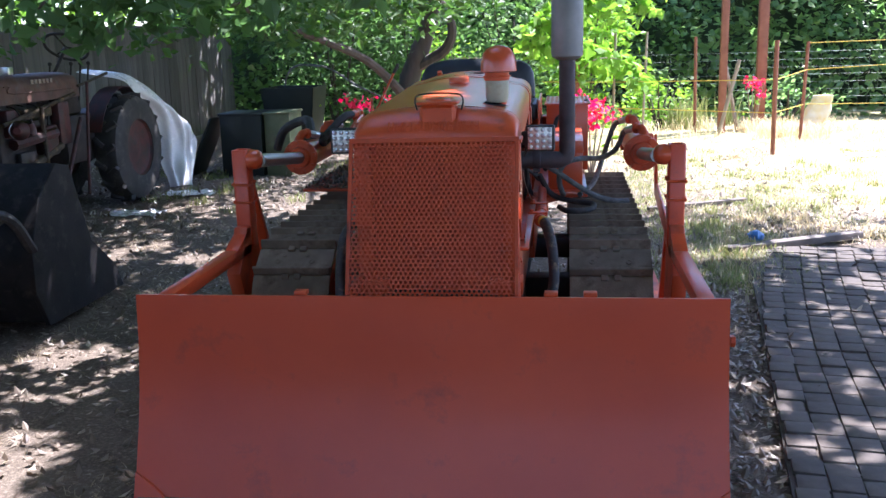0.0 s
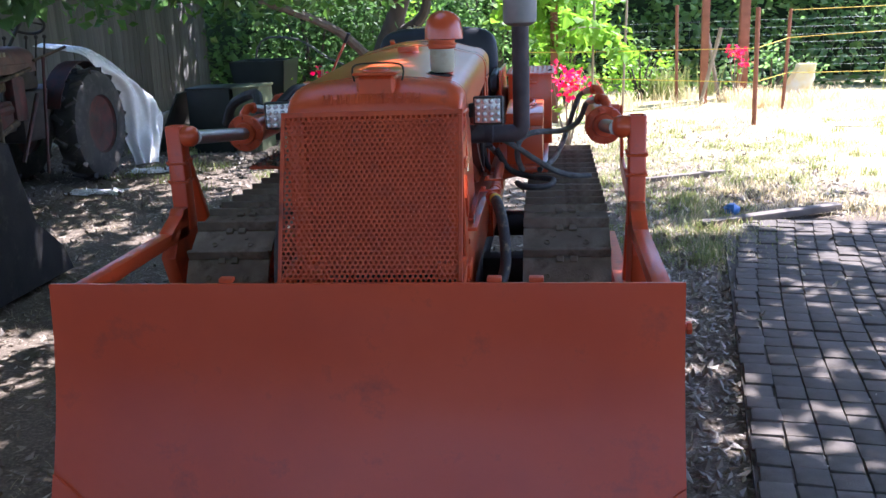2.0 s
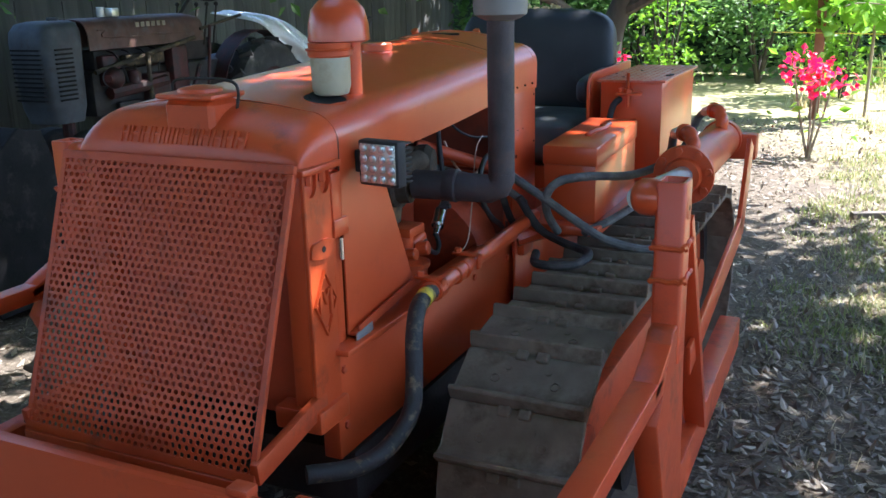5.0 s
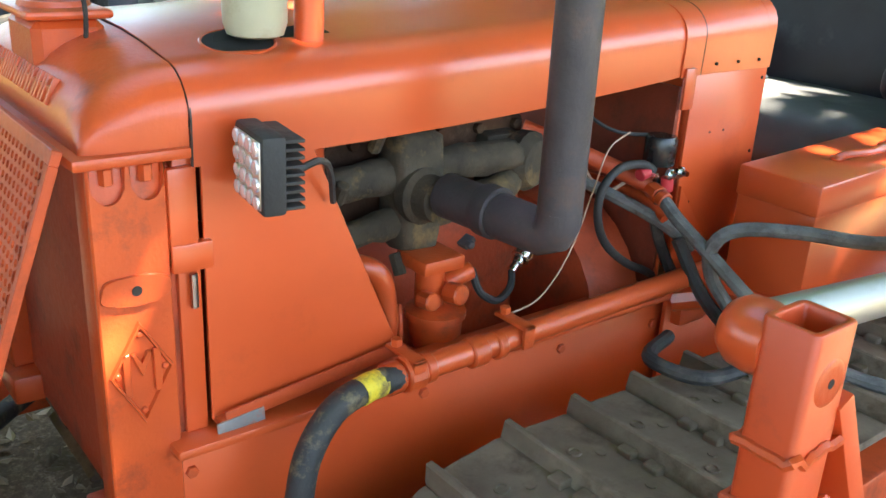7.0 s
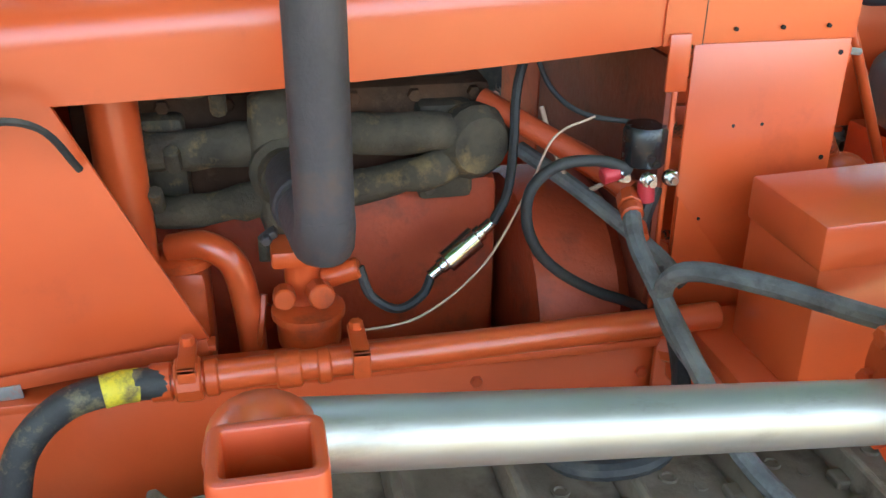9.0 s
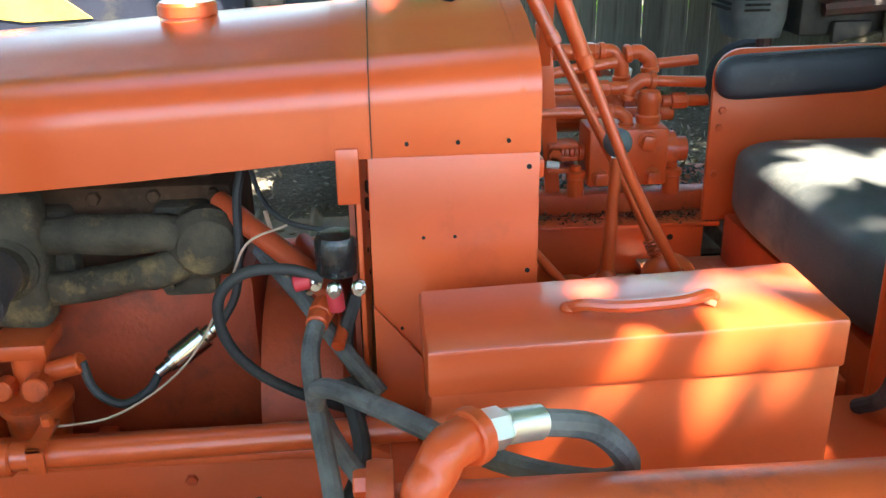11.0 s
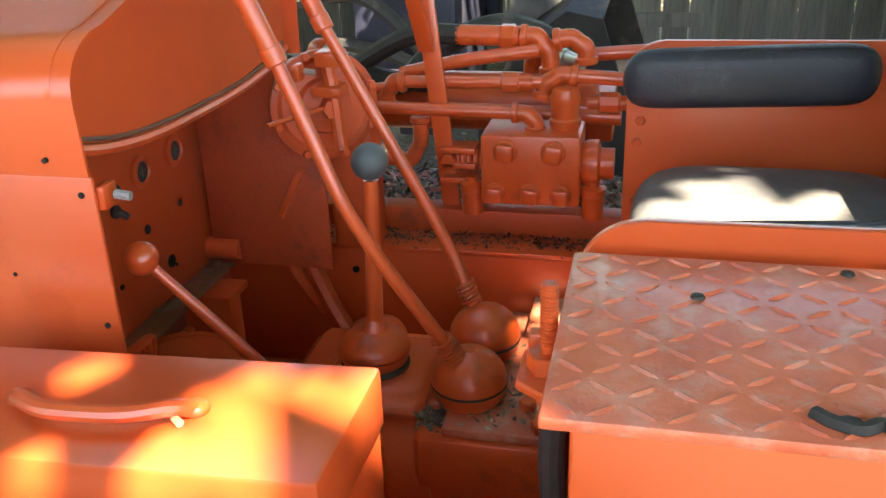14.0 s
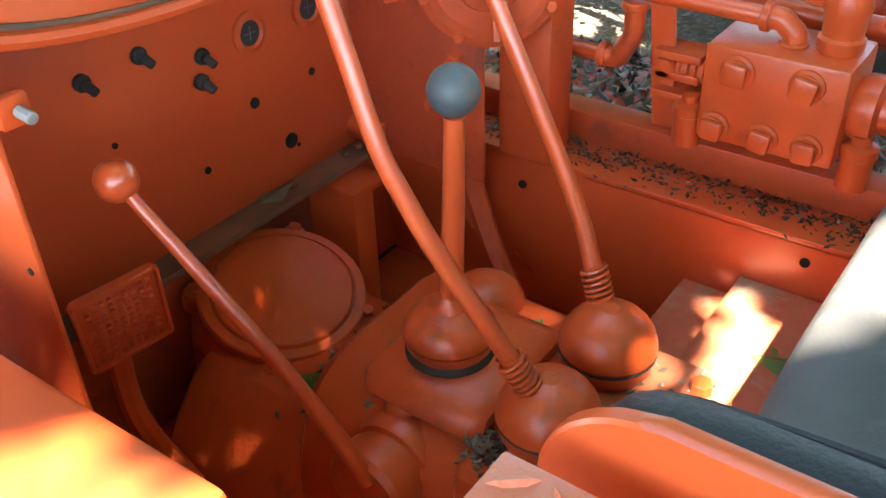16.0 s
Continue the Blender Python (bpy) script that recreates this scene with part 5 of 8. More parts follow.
# work lamps
def work_lamp(s):
    x0, x1 = (0.335, 0.445) if s > 0 else (-0.445, -0.335)
    bm = B()
    y0, y1, z0, z1 = 0.066, 0.098, 1.160, 1.262
    box(bm, (x0, y0, z0), (x1, y1, z1), 0.006)
    lamp = cp("work_lamp", bm, M_BLACK, "square black LED work lamp with round lenses")
    for k in range(9):
        bm = B()
        z = z0 + 0.006 + k * 0.0107
        box(bm, (x0 + 0.004, y1 - 0.002, z), (x1 - 0.003, y1 + 0.024, z + 0.0045), 0.001)
        part("cooling_fin", bm, M_BLACK, lamp)
    bm = B()
    box(bm, (x0 + 0.008, y0 - 0.002, z0 + 0.008), (x1 - 0.008, y0 + 0.004, z1 - 0.008), 0.001)
    part("reflector", bm, M_WHITE_FIT, lamp)
    for i in range(4):
        for j in range(4):
            bm = B()
            lathe(bm, (x0 + 0.0175 + i * 0.025, y0 - 0.002, z0 + 0.017 + j * 0.0225), (0, -1, 0), [(0.0095, 0), (0.0092, 0.003), (0.005, 0.005), (0.001, 0.0055)], 12)
            part("lens", bm, M_LENS, lamp)
    bm = B()
    xa = x0 if s > 0 else x1
    box(bm, (min(xa, xa - s * 0.02), 0.078, 1.185), (max(xa, xa - s * 0.02), 0.118, 1.235), 0.003)
    part("bracket", bm, M_BLACK, lamp)
    bm = B()
    tube(bm, [(s * 0.39, 0.13, 1.20), (s * 0.37, 0.17, 1.205), (s * 0.335, 0.20, 1.18), (s * 0.30, 0.22, 1.12)], 0.005, 6, 5)
    part("cable", bm, M_BLACK, lamp)
    c = Vector((s * 0.39, 0.08, 1.21)) - ORG[crawler.name]
    lamp.matrix_basis = Matrix.Translation(c) @ Matrix.Rotation(radians(s * -8), 4, "Z") @ Matrix.Translation(-c)


work_lamp(1)
work_lamp(-1)

# side sheet in front of the engine, strip, hinge straps
both("side_sheet", lambda bm, s: prism(bm, [(0.037, 1.205), (0.205, 1.205), (0.365, 0.845), (0.037, 0.812)], "x", s * 0.302, s * 0.308, 0.001), M_ORANGE, "sloping orange side sheet by the radiator")
both("sheet_strip", lambda bm, s: (beam(bm, (s * 0.312, 0.04, 0.812), (s * 0.312, 0.37, 0.848), 0.028, 0.010, 0.002), beam(bm, (s * 0.326, 0.05, 0.819), (s * 0.326, 0.36, 0.853), 0.004, 0.024, 0.001)), M_ORANGE_OLD)
both("grey_strip", lambda bm, s: beam(bm, (s * 0.328, 0.035, 0.805), (s * 0.328, 0.11, 0.812), 0.004, 0.022, 0.001), M_GALV, "bare grey end of the strip")
both("side_post", lambda bm, s: box(bm, (min(s * 0.275, s * 0.303), 0.0, 0.80), (max(s * 0.275, s * 0.303), 0.033, 1.245), 0.003), M_ORANGE)
both("hinge_strap", lambda bm, s: (box(bm, (min(s * 0.30, s * 0.316), -0.012, 1.06), (max(s * 0.30, s * 0.316), 0.026, 1.20), 0.003), box(bm, (min(s * 0.30, s * 0.318), -0.012, 1.055), (max(s * 0.30, s * 0.318), 0.046, 1.095), 0.003)), M_ORANGE)
both("latch_pin", lambda bm, s: cyl(bm, (s * 0.312, 0.018, 1.0), (s * 0.312, 0.018, 1.05), 0.006, seg=8), M_CHROME)

# main frame rails and the pipe along them
both("frame_rail", lambda bm, s: (box(bm, (min(s * 0.262, s * 0.310), -0.03, 0.52), (max(s * 0.262, s * 0.310), 1.12, 0.795), 0.006), box(bm, (min(s * 0.262, s * 0.345), -0.03, 0.785), (max(s * 0.262, s * 0.345), 1.12, 0.80), 0.003)), M_ORANGE, "deep orange frame side rail")
for s in (1, -1):
    for y, z in ((0.0, 0.74), (0.42, 0.74), (0.75, 0.735), (0.0, 0.60), (1.02, 0.72)):
        bm = B()
        bolt(bm, (s * 0.310, y, z), (s, 0, 0), 0.010, 0.007)
        cp("rail_bolt", bm, M_ORANGE_OLD)
    bm = B()
    cyl(bm, (s * 0.309, 0.10, 0.775), (s * 0.3115, 0.10, 0.775), 0.011, seg=14)
    cp("rail_hole", bm, M_HOLE)
    bm = B()
    cyl(bm, (s * 0.385, 0.30, 0.838), (s * 0.375, 1.10, 0.850), 0.021, seg=18)
    pipe = cp("oil_pipe", bm, M_ORANGE, "orange pipe running along the frame rail")
    for y, w, r in ((0.285, 0.03, 0.026), (0.318, 0.035, 0.031), (0.355, 0.02, 0.026), (0.45, 0.035, 0.026), (0.505, 0.02, 0.025)):
        bm = B()
        cyl(bm, (s * 0.3845, y, 0.8385), (s * 0.384, y + w, 0.839), r, seg=10 if r > 0.03 else 18, bev=0.003)
        part("coupling", bm, M_ORANGE_CAST, pipe)
    for y in (0.335, 0.565):
        bm = B()
        box(bm, (min(s * 0.33, s * 0.412), y - 0.012, 0.862), (max(s * 0.33, s * 0.412), y + 0.012, 0.870), 0.002)
        box(bm, (min(s * 0.404, s * 0.412), y - 0.012, 0.828), (max(s * 0.404, s * 0.412), y + 0.012, 0.870), 0.002)
        bolt(bm, (s * 0.345, y, 0.868), (0, 0, 1), 0.010, 0.014)
        part("pipe_clip", bm, M_ORANGE_CAST, pipe)
    bm = B()
    tube(bm, [(s * 0.388, 0.31, 0.840), (s * 0.398, 0.25, 0.846), (s * 0.412, 0.18, 0.835), (s * 0.43, 0.125, 0.785), (s * 0.44, 0.10, 0.70), (s * 0.44, 0.075, 0.62), (s * 0.42, 0.0, 0.565), (s * 0.38, -0.08, 0.545), (s * 0.30, -0.16, 0.55)], 0.0215, 14, 7)
    h = cp("radiator_hose", bm, M_HOSE_SCUFF, "thick scuffed black hose with a yellow mark")
    bm = B()
    tube(bm, [(s * 0.3935, 0.272, 0.844), (s * 0.398, 0.25, 0.846), (s * 0.403, 0.228, 0.8445)], 0.0225, 14, 4)
    part("yellow_band", bm, M_YELLOW, h, "flaking yellow paint band")

# engine
def rough_cast(bm):
    for v in bm.verts:
        v.co += Vector((noise.noise(v.co * 22), noise.noise(v.co * 24 + Vector((5, 0, 0))), noise.noise(v.co * 26 + Vector((0, 5, 0))))) * 0.009


bm = B()
box(bm, (-0.16, 0.16, 0.60), (0.075, 0.84, 0.98), 0.02)
engine = cp("engine_block", bm, M_ENGINE, "grimy orange engine block")
# dark brown: engine grime, with the shade under the hood mixed in
M_GRIME_SHADE = surface("grimy_shaded_head", (0.040, 0.022, 0.014), (0.11, 0.050, 0.026), (0.8, 0.95), spec=0.2, scale=8, fine=100, bump=0.5, dirt=(0.16, 0.09, 0.05), dirt_amount=0.3, dirt_scale=14)
bm = B()
box(bm, (-0.15, 0.18, 0.978), (0.085, 0.82, 1.145), 0.015)
for k in range(7):
    bolt(bm, (0.085, 0.22 + k * 0.095, 1.128), (1, 0, 0), 0.011, 0.012)
part("cylinder_head", bm, M_GRIME_SHADE, engine, "grimy cylinder head with the hood's shade in its colour")
bm = B()
box(bm, (-0.13, 0.20, 1.145), (0.07, 0.80, 1.225), 0.025)
part("valve_cover", bm, M_DARK, engine)
bm = B()
cyl(bm, (0.18, 0.258, 0.70), (0.18, 0.258, 1.21), 0.036, seg=20)
part("filter_housing", bm, M_ORANGE, engine, "vertical orange tube by the engine")
bm = B()
tube(bm, [(0.11, 0.28, 1.075), (0.14, 0.30, 1.075), (0.15, 0.42, 1.085), (0.15, 0.60, 1.09), (0.15, 0.72, 1.085), (0.12, 0.76, 1.07)], 0.031, 12, 4)
rough_cast(bm)
part("exhaust_manifold", bm, M_IRON, engine, "rusty grey-brown cast iron exhaust manifold", 60)
bm = B()
tube(bm, [(0.09, 0.27, 0.985), (0.14, 0.29, 0.985), (0.15, 0.36, 0.985), (0.16, 0.45, 1.0), (0.15, 0.60, 1.005), (0.15, 0.72, 1.03), (0.11, 0.80, 1.06)], 0.027, 12, 4)
rough_cast(bm)
part("intake_manifold", bm, M_IRON, engine, "rusty grey-brown cast iron intake manifold", 60)
for y in (0.30, 0.52, 0.74):
    bm = B()
    box(bm, (0.07, y - 0.045, 0.96), (0.12, y + 0.045, 1.12), 0.012)
    part("manifold_flange", bm, M_IRON, engine)
    for dz in (0.985, 1.10):
        bm = B()
        bolt(bm, (0.12, y - 0.03, dz), (1, 0, 0), 0.011, 0.014)
        part("stud_nut", bm, M_IRON, engine)
bm = B()
lathe(bm, (0.12, 0.775, 1.065), (0.9, 0.2, 0), [(0.03, -0.02), (0.058, 0), (0.06, 0.03), (0.045, 0.05), (0.001, 0.055)], 18)
part("end_housing", bm, M_IRON, engine)
bm = B()
ringed(bm, [[(0.155 + a * math.copysign(abs(math.cos(q)) ** 0.5, math.cos(q)), 0.49 + b * math.copysign(abs(math.sin(q)) ** 0.5, math.sin(q)), z) for q in [k * math.pi / 12 for k in range(24)]] for z, a, b in ((0.945, 0.02, 0.025), (0.952, 0.036, 0.042), (0.985, 0.043, 0.049), (1.02, 0.040, 0.046), (1.06, 0.046, 0.050), (1.11, 0.044, 0.052), (1.155, 0.040, 0.048), (1.168, 0.02, 0.03))])
for v in bm.verts:
    v.co += Vector((noise.noise(v.co * 25), noise.noise(v.co * 27), noise.noise(v.co * 29))) * 0.006
part("heat_box", bm, M_IRON, engine, "", 60)
bm = B()
lathe(bm, (0.195, 0.485, 1.055), (0.9, 0.08, 0.05), [(0.046, -0.02), (0.051, -0.005), (0.051, 0.010), (0.041, 0.018), (0.039, 0.05)], 20)
part("outlet_flange", bm, M_IRON, engine)
bm = B()
tube(bm, [(0.10, 0.30, 1.165), (0.16, 0.36, 1.17), (0.16, 0.40, 1.18)], 0.012, 8, 3)
part("breather_stub", bm, M_IRON, engine)
for y, z, d in ((0.30, 1.0, 1), (0.33, 1.06, 1), (0.45, 0.945, -1), (0.40, 1.14, 1)):
    bm = B()
    cyl(bm, (0.17, y, z), (0.19, y, z + 0.035 * d), 0.012, seg=8, bev=0.002)
    part("pipe_plug", bm, M_IRON, engine)
# carburettor
bm = B()
box(bm, (0.165, 0.455, 0.925), (0.255, 0.545, 0.952), 0.006)
cyl(bm, (0.21, 0.50, 0.83), (0.21, 0.50, 0.93), 0.027, seg=16)
carb = part("carburettor", bm, M_ORANGE_CAST, engine, "small orange carburettor with float bowl")
for fill, nm in ((lambda b: lathe(b, (0.225, 0.505, 0.752), (0, 0, 1), [(0.012, 0), (0.032, 0.008), (0.048, 0.038), (0.050, 0.08), (0.056, 0.082), (0.056, 0.094), (0.03, 0.10)], 20), "float_bowl"),
                 (lambda b: (cyl(b, (0.23, 0.47, 0.875), (0.265, 0.47, 0.88), 0.017, seg=10, bev=0.003), cyl(b, (0.24, 0.52, 0.88), (0.275, 0.525, 0.885), 0.020, seg=10, bev=0.003)), "jet_plug"),
                 (lambda b: cyl(b, (0.215, 0.53, 0.885), (0.225, 0.585, 0.905), 0.017, seg=14, bev=0.003), "inlet"),
                 (lambda b: (cyl(b, (0.17, 0.44, 0.80), (0.13, 0.42, 0.80), 0.022, seg=12), tube(b, [(0.20, 0.44, 0.86), (0.22, 0.43, 0.80), (0.19, 0.42, 0.74)], 0.006, 6)), "linkage")):
    b_ = B()
    fill(b_)
    part(nm, b_, M_ORANGE_CAST, engine)
bm = B()
box(bm, (0.10, 0.285, 0.72), (0.20, 0.36, 0.905), 0.02)
lathe(bm, (0.15, 0.32, 0.905), (0, 0, 1), [(0.055, 0), (0.055, 0.012), (0.03, 0.025), (0.001, 0.028)], 18)
part("water_pump", bm, M_ORANGE_CAST, engine)
bm = B()
tube(bm, [(0.17, 0.31, 0.935), (0.19, 0.36, 0.945), (0.20, 0.40, 0.915), (0.20, 0.415, 0.83), (0.20, 0.42, 0.70)], 0.022, 12, 5)
part("water_pipe", bm, M_ORANGE, engine)
bm = B()
tube(bm, [(0.14, 0.275, 0.96), (0.145, 0.27, 0.92), (0.14, 0.275, 0.88)], 0.012, 8)
tube(bm, [(0.15, 0.265, 1.02), (0.16, 0.27, 0.995)], 0.014, 8, curve=False)
part("fitting", bm, M_ORANGE_CAST, engine)
bm = B()
for k, (y, z) in enumerate(((0.42, 0.71), (0.46, 0.705), (0.50, 0.715), (0.55, 0.70), (0.58, 0.71))):
    box(bm, (0.13 + 0.015 * (k % 2), y - 0.02, z - 0.03), (0.20 + 0.02 * (k % 3), y + 0.015, z + 0.02), 0.006)
    bolt(bm, (0.18, y, z + 0.018), (0, 0, 1), 0.011, 0.012)
part("governor", bm, M_ORANGE_CAST, engine)
bm = B()
lathe(bm, (0.05, 0.86, 0.72), (0, 1, 0), [(0.05, 0), (0.24, 0.0), (0.25, 0.02), (0.25, 0.13), (0.22, 0.16), (0.05, 0.17)], 28)
part("flywheel_housing", bm, M_ENGINE, engine, "big round orange flywheel housing")
# firewall orange darkened: the engine bay's shade is put into its colour
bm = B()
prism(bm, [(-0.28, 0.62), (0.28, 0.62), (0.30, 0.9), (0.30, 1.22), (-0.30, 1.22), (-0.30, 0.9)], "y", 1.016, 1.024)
cp("firewall", bm, surface("shaded_firewall_orange", (0.17, 0.030, 0.013), (0.28, 0.044, 0.018), (0.45, 0.7), scale=5, fine=90, bump=0.3, dirt=(0.07, 0.022, 0.014), dirt_amount=0.5, dirt_scale=6), "orange firewall sheet with gauges and holes")

# fuel line, filter, wires and starter switch
def small(name, pts, r, material, label="", seg=8):
    bm = B()
    tube(bm, pts, r, seg, 6)
    return cp(name, bm, material, label)


small("fuel_hose", [(0.225, 0.585, 0.905), (0.235, 0.60, 0.86), (0.24, 0.64, 0.835), (0.23, 0.68, 0.85), (0.21, 0.70, 0.875)], 0.0075, M_BLACK, "thin black fuel hose")
small("fuel_hose", [(0.19, 0.80, 0.945), (0.18, 0.825, 0.99), (0.17, 0.835, 1.06), (0.16, 0.84, 1.15), (0.15, 0.86, 1.22)], 0.0075, M_BLACK, "thin black fuel hose")
bm = B()
a, b = Vector((0.212, 0.695, 0.872)), Vector((0.188, 0.80, 0.945))
d = (b - a).normalized()
for t0, t1, r in ((0.0, 0.16, 0.010), (0.16, 0.26, 0.013), (0.26, 0.74, 0.020), (0.74, 0.84, 0.013), (0.84, 1.0, 0.010)):
    cyl(bm, a + (b - a) * t0, a + (b - a) * t1, r, seg=16, bev=0.0015)
cp("fuel_filter", bm, M_CHROME, "chromed inline fuel filter with clamps")
small("wire", [(0.34, 0.56, 0.86), (0.33, 0.66, 0.87), (0.30, 0.76, 0.93), (0.28, 0.83, 1.04), (0.275, 0.865, 1.11), (0.27, 0.925, 1.135)], 0.0019, M_WIRE, "thin pale wire", 6)
small("battery_cable", [(0.300, 0.972, 1.062), (0.305, 0.925, 1.080), (0.305, 0.865, 1.078), (0.305, 0.825, 1.045), (0.305, 0.820, 0.995), (0.305, 0.840, 0.945), (0.305, 0.879, 0.905), (0.300, 0.935, 0.868), (0.295, 0.990, 0.842), (0.29, 1.03, 0.82)], 0.0085, M_BLACK, "black battery cable in a loop", 12)
small("wire", [(0.29, 1.02, 1.03), (0.30, 1.0, 0.95), (0.31, 1.04, 0.86), (0.33, 1.07, 0.80)], 0.012, M_BLACK, "black cable")
small("wire", [(0.27, 1.0, 1.12), (0.24, 0.92, 1.13), (0.20, 0.88, 1.16), (0.16, 0.86, 1.22)], 0.004, M_BLACK, "thin black wire", 6)
small("wire", [(0.26, 0.99, 1.05), (0.22, 0.93, 1.0), (0.18, 0.9, 1.05), (0.16, 0.88, 1.12)], 0.004, M_WIRE, "thin pale wire", 6)
bm = B()
lathe(bm, (0.292, 0.995, 1.068), (0, 0, 1), [(0.030, 0), (0.032, 0.004), (0.032, 0.05), (0.028, 0.058), (0.001, 0.06)], 20)
sol = cp("starter_switch", bm, surface("gloss_black_bakelite", (0.010, 0.010, 0.011), (0.020, 0.019, 0.019), (0.15, 0.35), scale=12, bump=0.1, dirt=(0.12, 0.05, 0.02), dirt_amount=0.35, dirt_scale=25), "round black starter switch on the firewall")
M_RED_SLEEVE = surface("red_cable_sleeve", (0.45, 0.02, 0.03), (0.55, 0.04, 0.05), (0.4, 0.6), bump=0)
for a, b in (((0.30, 0.955, 1.060), (0.302, 0.93, 1.055)), ((0.322, 0.99, 1.05), (0.323, 0.992, 1.02))):
    bm = B()
    cyl(bm, a, b, 0.0125, seg=12, bev=0.002)
    part("cable_sleeve", bm, M_RED_SLEEVE, sol, "red rubber cable sleeve")
for y, x in ((0.962, 0.295), (1.025, 0.318), (0.99, 0.322)):
    bm = B()
    cyl(bm, (x, y, 1.055), (x + 0.012, y, 1.055), 0.012, seg=8, bev=0.002)
    cyl(bm, (x + 0.012, y, 1.055), (x + 0.024, y, 1.055), 0.006, seg=8)
    part("terminal", bm, M_CHROME, sol)
small("conduit", [(0.10, 0.80, 1.12), (0.17, 0.87, 1.085), (0.24, 0.95, 1.045), (0.285, 0.985, 1.022)], 0.018, M_ENGINE, "orange pipe end at the firewall", 12)
small("conduit", [(0.12, 0.86, 1.04), (0.22, 0.93, 1.0), (0.32, 1.0, 0.95), (0.36, 1.05, 0.90)], 0.013, M_HOSE, "", 10)
bm = B()
prism(bm, [(1.045, 1.02), (1.045, 0.80), (1.22, 0.80)], "x", 0.312, 0.318)
cp("gusset", bm, M_ORANGE, "triangular orange gusset plate")

# cowl side panels
for s in (1, -1):
    bm = B()
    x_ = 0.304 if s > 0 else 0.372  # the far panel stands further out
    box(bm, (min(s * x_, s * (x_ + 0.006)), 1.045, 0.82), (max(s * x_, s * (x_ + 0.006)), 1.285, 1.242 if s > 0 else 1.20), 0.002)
    # the far panel's darker orange stands for the shade it lies in
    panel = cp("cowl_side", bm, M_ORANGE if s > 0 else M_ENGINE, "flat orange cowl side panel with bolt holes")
    for y, z in ((1.27, 1.222), (1.27, 1.065), (1.12, 1.122), (1.165, 1.122), (1.085, 0.98), (1.09, 0.945)):
        bm = B()
        cyl(bm, (s * (x_ + 0.005), y, z), (s * (x_ + 0.0072), y, z), 0.0038 if y > 1.2 else 0.0026, seg=12)
        part("bolt_hole", bm, M_HOLE, panel)
    bm = B()
    cyl(bm, (s * 0.290, 1.297, 1.218), (s * 0.290, 1.316, 1.216), 0.0055, seg=8, bev=0.001)
    part("latch_bolt", bm, M_GALV, panel)
    bm = B()
    box(bm, (min(s * 0.276, s * 0.304), 1.280, 1.202), (max(s * 0.276, s * 0.304), 1.293, 1.230), 0.004)
    part("latch_tab", bm, M_ORANGE_CAST, panel)

# instrument panel fittings
bm = B()
box(bm, (-0.40, 1.026, 0.82), (0.30, 1.034, 1.235), 0.002)
dash = cp("dash_panel", bm, M_ORANGE, "orange instrument panel with gauges and open holes")
for x, z, r in ((-0.179, 1.071, 0.021), (-0.293, 1.072, 0.021)):
    bm = B()
    lathe(bm, (x, 1.034, z), (0, 1, 0), [(r + 0.008, 0), (r + 0.008, 0.006), (r, 0.009), (r - 0.004, 0.004), (0.001, 0.004)], 22)
    part("gauge_bezel", bm, M_ORANGE_OLD, dash)
    bm = B()
    cyl(bm, (x, 1.036, z), (x, 1.0392, z), r - 0.0035, seg=20)
    part("gauge", bm, M_BLACK, dash, "small round black gauge")
    bm = B()
    beam(bm, (x - 0.010, 1.0395, z), (x + 0.010, 1.0395, z), 0.001, 0.001, 0)
    beam(bm, (x, 1.0395, z - 0.010), (x, 1.0395, z + 0.010), 0.001, 0.001, 0, (1, 0, 0))
    part("gauge_mark", bm, M_HOSE, dash)
for x, z, r in ((-0.172, 0.970, 0.008), (-0.231, 0.885, 0.012), (-0.071, 0.910, 0.005), (0.057, 1.006, 0.004), (-0.290, 0.974, 0.006), (-0.245, 0.872, 0.003)):
    bm = B()
    cyl(bm, (x, 1.033, z), (x, 1.0362, z), r, seg=14)
    part("panel_hole", bm, M_HOLE, dash)
for x, z in ((-0.094, 1.068), (-0.086, 1.036), (0.080, 1.098), (-0.002, 1.102)):
    bm = B()
    cyl(bm, (x, 1.034, z), (x, 1.044, z), 0.011, seg=12, bev=0.002)
    cyl(bm, (x, 1.044, z), (x - 0.004, 1.058, z - 0.010), 0.006, seg=10, bev=0.001)
    part("switch", bm, M_DARK if x != -0.02 else M_ORANGE_OLD, dash, "small dark switch")
bm = B()
beam(bm, (-0.42, 1.055, 0.815), (0.30, 1.055, 0.822), 0.045, 0.012, 0.002)
for x in (-0.35, -0.32, -0.2, 0.1):
    bolt(bm, (x, 1.058, 0.827), (0, 0, 1), 0.008, 0.006)
cp("dash_flange", bm, M_DASHFLANGE, "dirty grey flange at the foot of the panel")

# cockpit floor and gearbox
bm = B()
box(bm, (-0.46, 1.03, 0.50), (0.33, 2.35, 0.56), 0.004)
cp("floor_plate", bm, M_ORANGE_OLD)
bm = B()
prism(bm, [(-0.23, 0.56), (0.13, 0.56), (0.115, 0.70), (0.092, 0.762), (0.050, 0.800), (0.0, 0.812), (-0.16, 0.814), (-0.205, 0.79), (-0.23, 0.73)], "y", 1.33, 1.60, 0.018)
prism(bm, [(-0.19, 0.56), (0.11, 0.56), (0.105, 0.79), (0.098, 0.806), (-0.165, 0.806), (-0.185, 0.78)], "y", 1.56, 1.755, 0.008)
